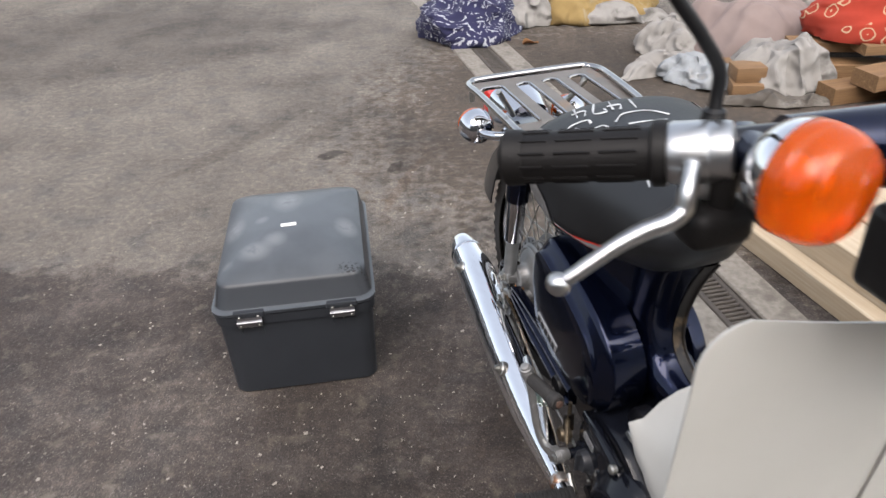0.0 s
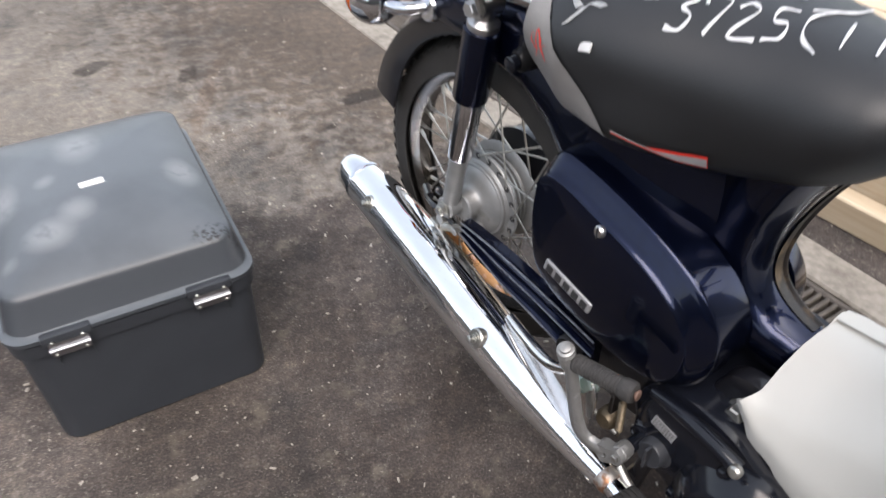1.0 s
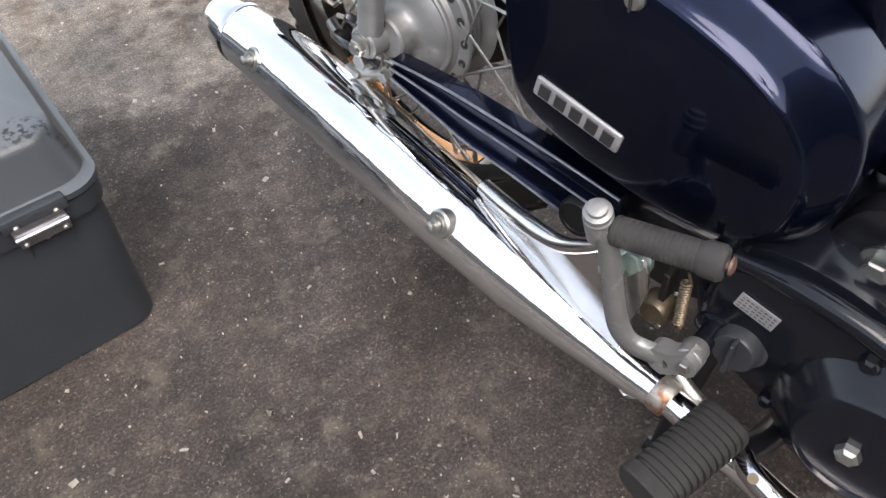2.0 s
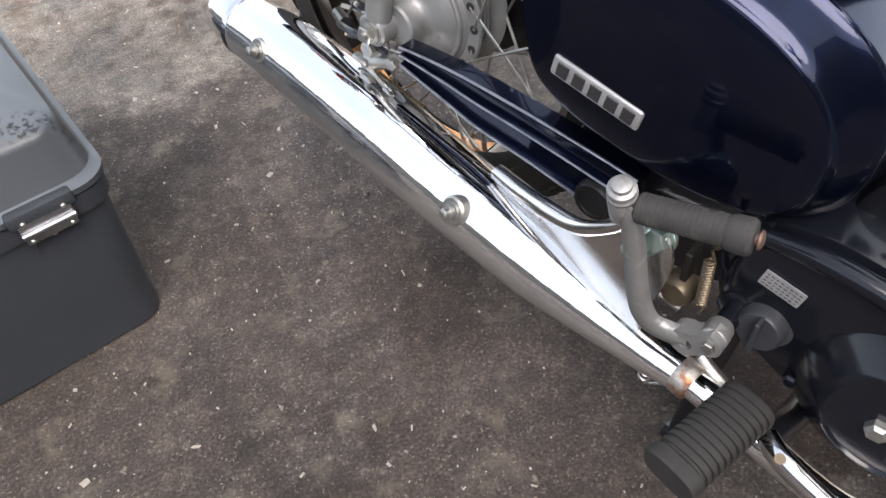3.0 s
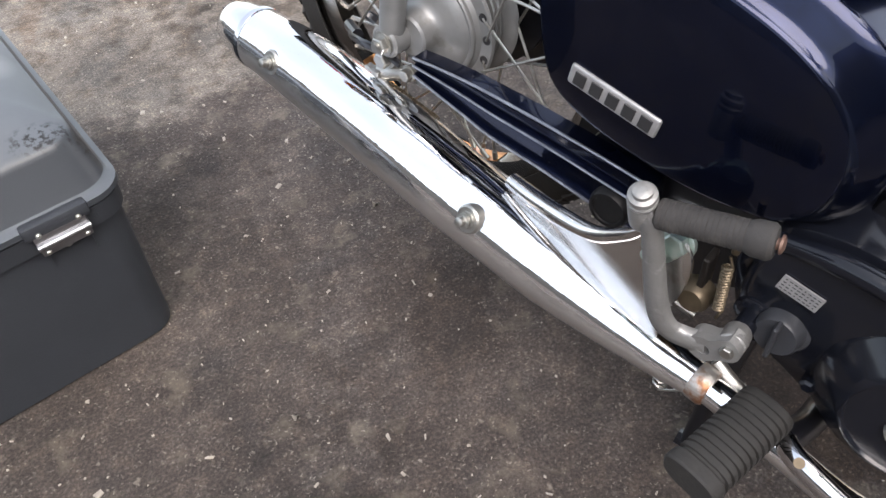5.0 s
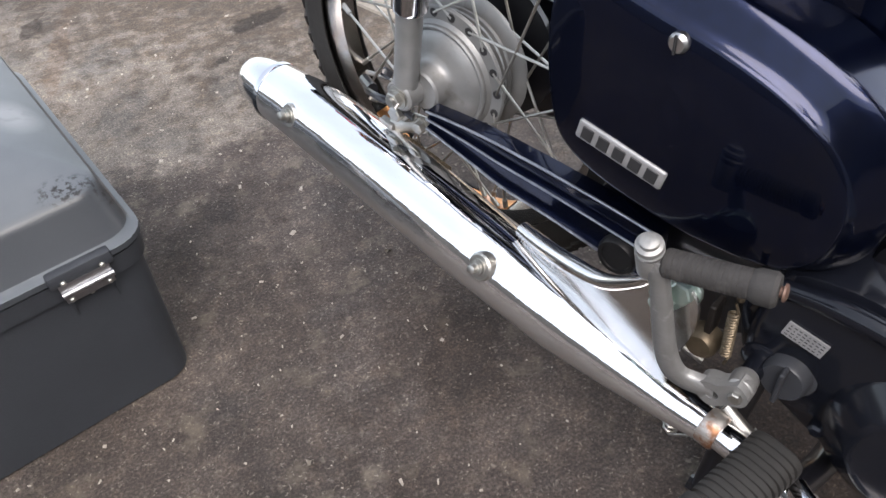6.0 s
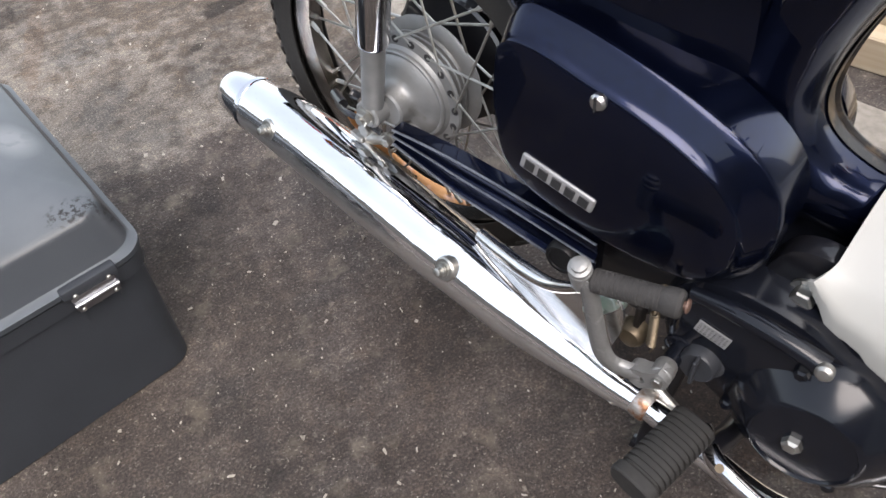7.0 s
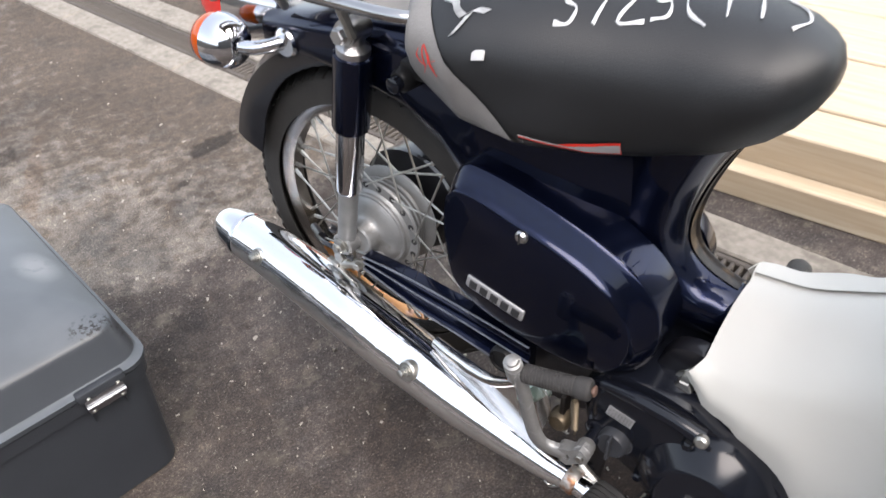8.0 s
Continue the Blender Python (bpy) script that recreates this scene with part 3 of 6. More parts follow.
def build_ground():
    bm = bmesh.new()
    near, far = 6.0, 400.0
    xs = [-far, -near, near, far]
    ys = [-far, -near, G0, G3, near, far]
    grid = {}
    for i, x in enumerate(xs):
        for j, y in enumerate(ys):
            grid[i, j] = bm.verts.new(to_gut(x, y))
    for i in range(3):
        for j in range(5):
            if j == 2:
                continue
            bm.faces.new((grid[i, j], grid[i + 1, j], grid[i + 1, j + 1], grid[i, j + 1]))
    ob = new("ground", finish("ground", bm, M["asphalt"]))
    tagged(ob, "worn grey asphalt yard with a darker damp area", "ground", kind="structure")
    bm = bmesh.new()
    for (y0, y1, z0, z1) in ((G1 - 0.002, G2 + 0.002, -0.16, -0.15), (G1 - 0.012, G1 - 0.002, -0.16, -0.03), (G2 + 0.002, G2 + 0.012, -0.16, -0.03)):
        box_bm(bm, (-400, y0, z0), (400, y1, z1))
    bmesh.ops.transform(bm, matrix=GUT, verts=bm.verts)
    ch = new("drain_channel", finish("drain_channel", bm, M["channel"], smooth=False))
    tagged(ch, "dirty concrete drain channel sunk in the asphalt", "drain", kind="structure")
    # kerb strips in lengths of 0.6 m
    L = 0.6
    meshes = []
    for (y0, y1) in ((G0, G1), (G2, G3)):
        b2 = bmesh.new()
        box_bm(b2, (0.002, y0, -0.15), (L - 0.002, y1, 0.004), 0.004, 1)
        meshes.append(finish("kerb", b2, M["concrete"], 30))
    for k in range(-12, 6):
        for me in meshes:
            o = new("kerb", me)
            o.parent = ch
            o.matrix_basis = GUT @ Matrix.Translation((k * L, 0, random.uniform(-0.002, 0.001)))
    # the rest of both kerbs, far away
    b2 = bmesh.new()
    for (y0, y1) in ((G0, G1), (G2, G3)):
        box_bm(b2, (-400, y0, -0.15), (-12 * L, y1, 0.004))
        box_bm(b2, (6 * L, y0, -0.15), (400, y1, 0.004))
    bmesh.ops.transform(b2, matrix=GUT, verts=b2.verts)
    part("far_kerb", b2, M["concrete"], ch)
    # iron grates of 0.5 m with cross slots
    b3 = bmesh.new()
    W0, W1 = G1 + 0.004, G2 - 0.004
    GL = 0.5
    box_bm(b3, (0.003, W0, -0.03), (GL - 0.003, W0 + 0.016, 0.0), 0.003, 1)
    box_bm(b3, (0.003, W1 - 0.014, -0.03), (GL - 0.003, W1, 0.0), 0.003, 1)
    frame_me = finish("grate_frame", b3, M["grate"])
    b4 = bmesh.new()
    box_bm(b4, (0, W0 + 0.012, -0.028), (0.008, W1 - 0.01, -0.001), 0.002, 1)
    bar_me = finish("grate_bar", b4, M["grate"])
    for k in range(-8, 5):
        g = new("drain_grate", frame_me)
        g.matrix_basis = GUT @ Matrix.Translation((k * GL, 0, 0))
        tagged(g, "rusty cast iron drain grate with cross slots", "drain grate", "drain grates")
        if -4 <= k < 3:
            nb = 32
            for i in range(nb):
                o = new("grate_bar", bar_me)
                o.parent = g
                o.location = (0.004 + i * (GL - 0.008 - 0.008) / (nb - 1), 0, random.uniform(-0.001, 0.0))
        else:
            b5 = bmesh.new()
            for i in range(32):
                x = 0.004 + i * (GL - 0.016) / 31
                box_bm(b5, (x, W0 + 0.012, -0.028), (x + 0.008, W1 - 0.01, -0.001))
            part("grate_bar", b5, M["grate"], g)


build_ground()


def build_walls():
    """Plain unseen walls added behind the camera to darken reflections and side light."""
    for name, lo, hi in (("wall_west", (-5.3, -4.2, 0.0), (-5.1, 9.0, 1.5)), ("wall_south", (-5.1, -4.2, 0.0), (6.0, -4.0, 3.4))):
        bm = bmesh.new()
        box_bm(bm, lo, hi, 0.01, 1)
        ob = new(name, finish(name, bm, M["dark_wall"]))
        tagged(ob, "plain dark grey wall, unseen, added to darken reflections", "wall", kind="structure")


build_walls()


# ---- the moped ----
def build_wheel(moped, ax, az):
    """Spoked wheel on the axle at (ax, 0, az): rim, tyre, hub, spokes."""
    RIM, TYRE = 0.174, 0.214
    bm = bmesh.new()
    prof = [(-0.0165, RIM), (-0.0165, RIM + 0.001), (-0.015, RIM - 0.003), (-0.012, RIM - 0.01), (-0.007, RIM - 0.0145), (0.007, RIM - 0.0145),
            (0.012, RIM - 0.01), (0.015, RIM - 0.003), (0.0165, RIM + 0.001), (0.0175, RIM - 0.001), (0.0155, RIM - 0.008), (0.009, RIM - 0.017), (-0.009, RIM - 0.017), (-0.0155, RIM - 0.008), (-0.0175, RIM - 0.001)]
    lathe(bm, prof + [prof[0]], (ax, 0, az), (0, 1, 0), 72, caps=False)
    wheel = part("wheel", bm, M["rim"], moped, "chromed wire-spoked rear wheel")
    # orange reflection painted along the bottom of the rim's well
    bm = bmesh.new()
    rows = []
    for i in range(31):
        a = radians(-52 + 76 * i / 30)
        rows.append([Vector((ax + (RIM - dr) * math.sin(a), y, az - (RIM - dr) * math.cos(a))) for y, dr in ((-0.009, 0.0172), (-0.0075, 0.0178), (0.0, 0.018), (0.0075, 0.0178), (0.009, 0.0172))])
    ring_loft(bm, rows, False, False)
    part("rim_well", bm, M["rim_inside"], wheel, "rim well with orange sheen painted in")
    bm = bmesh.new()
    prof = []
    for i in range(25):
        a = math.pi * (-0.12 + 1.24 * i / 24)
        w, h = 0.0245, 0.04
        y = -math.cos(a) * w
        r = RIM - 0.002 + (0.35 + 0.65 * abs(math.sin(a)) ** 0.8 * (1 if math.sin(a) > 0 else -1)) * h if math.sin(a) > 0 else RIM - 0.004
        prof.append((y, min(r, TYRE)))
    lathe(bm, prof, (ax, 0, az), (0, 1, 0), 80, caps=False)
    tyre = part("tyre", bm, M["rubber"], wheel, "dusty black rubber tyre", 60)
    # shoulder tread blocks
    bm = bmesh.new()
    for k in range(64):
        a = 2 * math.pi * k / 64
        for s in (-1, 1):
            m = Matrix.Translation((ax, 0, az)) @ Matrix.Rotation(a, 4, "Y") @ Matrix.Translation((0, s * 0.0152, TYRE - 0.0072)) @ Matrix.Rotation(s * radians(-38), 4, "X") @ Matrix.Rotation(s * 0.4, 4, "Z")
            box_bm(bm, (-0.0075, -0.0075, -0.004), (0.0075, 0.0075, 0.002), m=m)
        m = Matrix.Translation((ax, 0, az)) @ Matrix.Rotation(a + 0.03, 4, "Y") @ Matrix.Translation((0, 0, TYRE - 0.003))
        box_bm(bm, (-0.006, -0.008, -0.003), (0.006, 0.008, 0.003), m=m)
    part("tread", bm, M["rubber"], wheel)
    # hub drum with two spoke flanges and cooling ribs
    bm = bmesh.new()
    prof = [(-0.023, 0.02), (-0.023, 0.0525), (-0.021, 0.0545), (-0.0195, 0.0555), (-0.0185, 0.0665), (-0.016, 0.0678), (-0.0135, 0.066), (-0.012, 0.054)]
    for y in (-0.0065, 0.0, 0.0065):
        prof += [(y - 0.0026, 0.052), (y - 0.0016, 0.0575), (y + 0.0008, 0.0575), (y + 0.0018, 0.052)]
    prof += [(0.012, 0.054), (0.0145, 0.0665), (0.017, 0.069), (0.0195, 0.0675), (0.022, 0.05), (0.045, 0.03)]
    lathe(bm, prof, (ax, 0, az), (0, 1, 0), 64)
    part("hub", bm, M["alloy"], wheel, "dull grey cast alloy brake drum hub")
    # sprocket beyond the hub
    bm = bmesh.new()
    lathe(bm, [(0.05, 0.02), (0.05, 0.075), (0.056, 0.075), (0.056, 0.02)], (ax, 0, az), (0, 1, 0), 40)
    part("sprocket", bm, M["black_paint"], wheel)
    # dark holes in the right flange
    bm = bmesh.new()
    for k in range(18):
        a = 2 * math.pi * k / 18
        o = Vector((ax + 0.0612 * math.cos(a), -0.0188, az + 0.0612 * math.sin(a)))
        lathe(bm, [(0, 0.0042), (-0.0008, 0.0042)], o, (0, 1, 0), 10)
    part("spoke_hole", bm, M["ink"], wheel)
    # spokes: one mesh, turned about the axle
    def spoke_mesh(side, lean):
        b = bmesh.new()
        a0, a1 = 0.0, lean
        p0 = Vector((0.0612 * math.cos(a0), side * 0.0192, 0.0612 * math.sin(a0)))
        p1 = Vector(((RIM - 0.0165) * math.cos(a1), side * 0.005, (RIM - 0.0165) * math.sin(a1)))
        tube(b, [p0, p1], 0.0014, 6, 1)
        d = (p0 - p1).normalized()
        tube(b, [p1 - d * 0.004, p1 + d * 0.012], 0.0028, 6, 1)
        return finish("spoke", b, M["steel"])
    kinds = [(s, l, spoke_mesh(s, l)) for s in (-1, 1) for l in (radians(48), radians(-48))]
    for i in range(9):
        for n, (s, l, me) in enumerate(kinds):
            o = new("spoke", me)
            o.parent = wheel
            off = (0 if l > 0 else 1) * 20.0 + (10.0 if s > 0 else 0)
            o.matrix_basis = Matrix.Translation((ax, 0, az)) @ Matrix.Rotation(radians(40 * i + off), 4, "Y")
    wheel.location.y = -0.018
    return wheel


def build_rear(moped):
    """Swing arm, brake plate and rod, shocks, rear mudguard, carrier, lamps."""
    for s in (-1, 1):
        # swing arm: a pressed box with a raised lip
        bm = bmesh.new()
        path = [(0.036, 0.282), (0.058, 0.279), (0.09, 0.274), (0.123, 0.268), (0.173, 0.262), (0.225, 0.254), (0.275, 0.246)]
        half_h = (0.009, 0.013, 0.018, 0.0225, 0.024, 0.0262, 0.027)
        sec = ((-1, 1), (0.3, 1), (0.85, 0.99), (1, 0.95), (1, 0.86), (0.5, 0.78), (0.5, 0.28), (1, 0.2), (1, 0.1), (0.55, 0.02), (0.55, -0.72), (1.1, -0.8), (1.1, -0.95), (0.6, -1), (-1, -1))
        rings = [[Vector((x, s * (0.084 + 0.0085 * u), z + h * v)) for u, v in sec] for (x, z), h in zip(path, half_h)]
        ring_loft(bm, rings)
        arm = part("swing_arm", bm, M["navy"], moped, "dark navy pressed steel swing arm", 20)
        # bright beads stand in for highlights along the arm's pressed edges
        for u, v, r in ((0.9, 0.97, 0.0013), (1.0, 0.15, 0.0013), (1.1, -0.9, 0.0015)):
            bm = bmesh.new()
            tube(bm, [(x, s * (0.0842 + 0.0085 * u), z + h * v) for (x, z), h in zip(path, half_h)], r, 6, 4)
            part("arm_edge", bm, M["edge_glint"], arm, "bright bead painted in as an edge highlight")
        bm = bmesh.new()
        lathe(bm, [(0, 0.018), (0.012, 0.018), (0.016, 0.016), (0.016, 0.013), (0.0145, 0.0125)], (0.243, s * 0.082, 0.235), (0, s, 0), 28)
        part("pivot_cap", bm, M["black_plastic"], arm)
        # shock absorber
        bm = bmesh.new()
        top, low = Vector((0.056, s * 0.082, 0.572)), Vector((0.001, s * 0.082, 0.293))
        d = (low - top).normalized()
        lathe(bm, [(0.012, 0.016), (0.014, 0.021), (0.102, 0.021), (0.105, 0.02)], top, d, 28)
        shock = part("shock_absorber", bm, M["navy"], moped, "rear shock absorber with a navy painted upper cover")
        bm = bmesh.new()
        lathe(bm, [(0.1, 0.0162), (0.192, 0.0162), (0.195, 0.015)], top, d, 28)
        part("chrome_sleeve", bm, M["chrome"], shock, "chrome lower sleeve")
        bm = bmesh.new()
        lathe(bm, [(0.19, 0.0122), (0.25, 0.0118), (0.278, 0.0118)], top, d, 20)
        lathe(bm, [(-0.012, 0.0155), (0.008, 0.0155), (0.01, 0.0135)], low, (0, s, 0), 20)
        part("lower_eye", bm, M["alloy"], shock)
        bm = bmesh.new()
        lathe(bm, [(0.016, 0.018), (0.006, 0.018), (0.0, 0.0115), (-0.012, 0.0105)], top, d, 20)
        lathe(bm, [(-0.016, 0.013), (0.012, 0.013)], top + Vector((0, 0, 0.012)), (0, s, 0), 18)
        hexbolt(bm, top + Vector((0, s * 0.012, 0.012)), (0, s, 0), 0.0085, 0.012)
        part("top_mount", bm, M["polished"], shock, "chrome acorn nut mount")
        bm = bmesh.new()
        hexbolt(bm, low + Vector((0, s * 0.01, 0)), (0, s, 0), 0.0085, 0.009)
        lathe(bm, [(0.0, 0.0045), (0.012, 0.0045)], low + Vector((0, s * 0.01, 0)), (0, s, 0), 12)
        part("axle_nut", bm, M["steel"], shock)
    # brake plate on the right of the hub
    bm = bmesh.new()
    lathe(bm, [(0.0, 0.02), (0.0, 0.0525), (0.003, 0.0525), (0.0045, 0.051), (0.0045, 0.049), (0.003, 0.0475), (0.0065, 0.044), (0.0095, 0.037), (0.0115, 0.03), (0.0135, 0.025), (0.018, 0.0215), (0.03, 0.02), (0.032, 0.018), (0.032, 0.01)], (0.0125, -0.041, 0.294), (0, -1, 0), 56)
    lathe(bm, [(0, 0.011), (0.03, 0.011)], (0.026, -0.046, 0.258), (0, -1, 0), 18)
    bp = part("brake_plate", bm, M["alloy"], moped, "grey cast alloy brake plate")
    bm = bmesh.new()
    tube(bm, [(0.02, -0.079, 0.262), (0.0, -0.083, 0.255), (-0.018, -0.085, 0.249)], [0.009, 0.0065, 0.0085], 12, 4, 0.6)
    hexbolt(bm, (0.02, -0.081, 0.264), (0, -1, 0), 0.006, 0.01)
    hexbolt(bm, (-0.006, -0.082, 0.272), (0, -1, 0), 0.008, 0.013)
    box_bm(bm, (-0.026, -0.093, 0.24), (-0.012, -0.077, 0.256), 0.003, 2)
    part("brake_arm", bm, M["steel"], bp)
    bm = bmesh.new()
    tube(bm, [(-0.034, -0.087, 0.2525), (-0.012, -0.088, 0.2465), (0.08, -0.093, 0.226), (0.2, -0.096, 0.198), (0.33, -0.093, 0.167)], 0.0026, 8, 3)
    lathe(bm, [(0, 0.0065), (0.012, 0.0065)], (-0.02, -0.087, 0.249), (-1, 0, 0.2), 6)
    rod = part("brake_rod", bm, M["steel"], moped)
    bm = bmesh.new()
    hel = [(0.0 + 0.00044 * i, -0.0905 + 0.0055 * math.cos(i * math.pi / 3), 0.244 - 0.0001 * i + 0.0055 * math.sin(i * math.pi / 3)) for i in range(132)]
    tube(bm, hel, 0.0008, 5, 1)
    part("return_spring", bm, M["brass"], rod)
    bm = bmesh.new()
    tube(bm, [(-0.066, -0.074, 0.268), (-0.036, -0.086, 0.277), (-0.012, -0.088, 0.279), (0.012, -0.086, 0.272)], 0.0045, 8, 4, 0.5)
    lathe(bm, [(0, 0.006), (0.03, 0.006)], (-0.055, -0.074, 0.272), (-0.6, 0.3, -0.1), 10)
    lathe(bm, [(0, 0.0045), (0.008, 0.0045), (0.01, 0.003)], (-0.012, -0.086, 0.308), (-0.5, -0.5, 0.6), 6)
    part("chain_adjuster", bm, M["black_paint"], moped)
    # rear mudguard: a deep channel over the tyre that ends in a hanging flap
    bm = bmesh.new()
    rings = []
    arcs = list(range(-24, 73, 4))
    for i, deg in enumerate(arcs):
        a = radians(deg)
        r = 0.238 - 0.008 * max(0, (deg - 30) / 50)
        c = Vector((0.01 - math.sin(a) * r, 0, 0.302 + math.cos(a) * r))
        d = Vector((-math.sin(a), 0, math.cos(a)))
        w = 0.049
        sk = 0.016 + 0.036 * min(1.0, max(0.0, deg / 60.0))
        ring = [c + d * o + Vector((0, y, 0)) for y, o in ((-w, -sk), (-w, -sk * 0.4), (-w * 0.93, -0.004), (-w * 0.6, 0.006), (0, 0.01), (w * 0.6, 0.006), (w * 0.93, -0.004), (w, -sk * 0.4), (w, -sk))]
        inner = [p - d * 0.003 * (1 if 0 < k < 8 else 0) + Vector((0, -0.003 if p.y > 0.001 else 0.003 if p.y < -0.001 else 0, 0)) for k, p in enumerate(ring)]
        rings.append(ring + inner[::-1])
    ring_loft(bm, rings)
    guard = part("rear_mudguard", bm, M["black_paint"], moped, "black painted rear mudguard over the tyre")
    guard.location.y = -0.01
    # carrier
    bm = bmesh.new()
    C = 0.627
    rail = [(0.2, -0.06, C - 0.004), (0.165, -0.1, C - 0.003), (0.13, -0.117, C), (0.07, -0.118, C), (-0.05, -0.117, C - 0.002), (-0.1, -0.117, C - 0.005), (-0.12, -0.107, C - 0.006), (-0.126, -0.08, C - 0.005)]
    far = [(0.2, 0.045, C - 0.004), (0.165, 0.075, C - 0.003), (0.13, 0.09, C), (0.07, 0.107, C), (-0.05, 0.12, C - 0.002), (-0.095, 0.124, C - 0.005), (-0.118, 0.113, C - 0.006), (-0.126, 0.085, C - 0.005)]
    full = rail + far[::-1]
    tube(bm, full, 0.0064, 12, 6)
    carrier = part("carrier", bm, M["carrier_chrome"], moped, "chromed tubular rear carrier with a slotted deck")
    # pressed deck with four long slots, each with a rolled bright lip
    slots = ((-0.107, -0.066), (-0.042, -0.017), (0.006, 0.032), (0.055, 0.083))
    xs, ys = (-0.112, -0.079, 0.082, 0.19), (-0.112, -0.107, -0.066, -0.042, -0.017, 0.006, 0.032, 0.055, 0.083, 0.112)
    bm = bmesh.new()
    for i in range(3):
        for j in range(9):
            if i == 1 and (ys[j], ys[j + 1]) in slots:
                continue
            # the deck narrows with the rail towards the saddle
            f = 0.62 if i == 2 else 1.0
            bm.faces.new([bm.verts.new((x, y * k, C - 0.007 + 0.0015 * (x < 0.0))) for x, y, k in ((xs[i], ys[j], 1.0), (xs[i], ys[j + 1], 1.0), (xs[i + 1], ys[j + 1], f), (xs[i + 1], ys[j], f))])
    bmesh.ops.remove_doubles(bm, verts=bm.verts, dist=0.0004)
    bmesh.ops.recalc_face_normals(bm, faces=bm.faces[:])
    bmesh.ops.solidify(bm, geom=bm.faces[:], thickness=0.003)
    part("deck", bm, M["deck"], carrier, "dusty grey-brown pressed steel deck with slots")
    for y0, y1 in slots:
        bm = bmesh.new()
        z = C - 0.0045
        tube(bm, [(-0.076, y0, z - 0.002), (-0.0785, y0 + 0.008, z), (-0.079, y1 - 0.008, z), (-0.073, y1, z), (-0.06, y1, z), (0.02, y1, z), (0.082, y1, z - 0.001)], 0.0023, 10, 4)
        part("slot_lip", bm, M["carrier_chrome"], carrier)
    for s in (-1, 1):
        for p in ([(-0.12, s * 0.106, C - 0.004), (-0.12, s * 0.106, C - 0.04)], [(-0.06, s * 0.08, C - 0.006), (-0.08, s * 0.045, C - 0.06)], [(0.075, s * 0.115, C - 0.004), (0.073, s * 0.1, C - 0.04)]):
            bm = bmesh.new()
            tube(bm, p, 0.005, 8, 1)
            part("carrier_leg", bm, M["steel"], carrier)
    # tail lamp behind the mudguard
    bm = bmesh.new()
    rings = [superring(-0.185, 0.05, 0.5, 0.585, 20), superring(-0.21, 0.055, 0.495, 0.59, 20), superring(-0.235, 0.045, 0.505, 0.58, 20)]
    ring_loft(bm, rings)
    lamp = part("tail_lamp", bm, M["red_lens"], moped, "red tail lamp lens")
    bm = bmesh.new()
    ring_loft(bm, [superring(-0.11, 0.035, 0.52, 0.57, 20), superring(-0.16, 0.05, 0.5, 0.585, 20), superring(-0.186, 0.053, 0.497, 0.588, 20)])
    part("lamp_body", bm, M["chrome"], lamp)
    # indicators
    for s in (-1, 1):
        bm = bmesh.new()
        c = Vector((-0.14, s * 0.092, 0.53))
        lathe(bm, [(0.0, 0.008), (0.004, 0.019), (0.014, 0.0275), (0.026, 0.0315), (0.036, 0.0325), (0.036, 0.029)], c + Vector((0.03, 0, 0)), (-1, 0, 0), 32)
        ind = part("rear_indicator", bm, M["chrome"], moped, "round chrome rear indicator with an orange lens")
        bm = bmesh.new()
        lathe(bm, [(0.0, 0.0315), (0.008, 0.0315), (0.018, 0.028), (0.025, 0.02), (0.028, 0.008)], c + Vector((-0.006, 0, 0)), (-1, 0, 0), 32)
        part("lens", bm, M["orange"], ind, "orange lens")
        bm = bmesh.new()
        tube(bm, [c + Vector((0.022, 0, 0)), c + Vector((0.04, -s * 0.004, 0)), c + Vector((0.06, -s * 0.02, 0.002)), c + Vector((0.07, -s * 0.045, 0.004))], [0.009, 0.008, 0.008, 0.008], 12, 4)
        lathe(bm, [(0, 0.015), (0.004, 0.017), (0.008, 0.015)], c + Vector((0.07, -s * 0.026, 0.003)), (0, -s, 0), 20)
        part("stalk", bm, M["chrome"], ind)


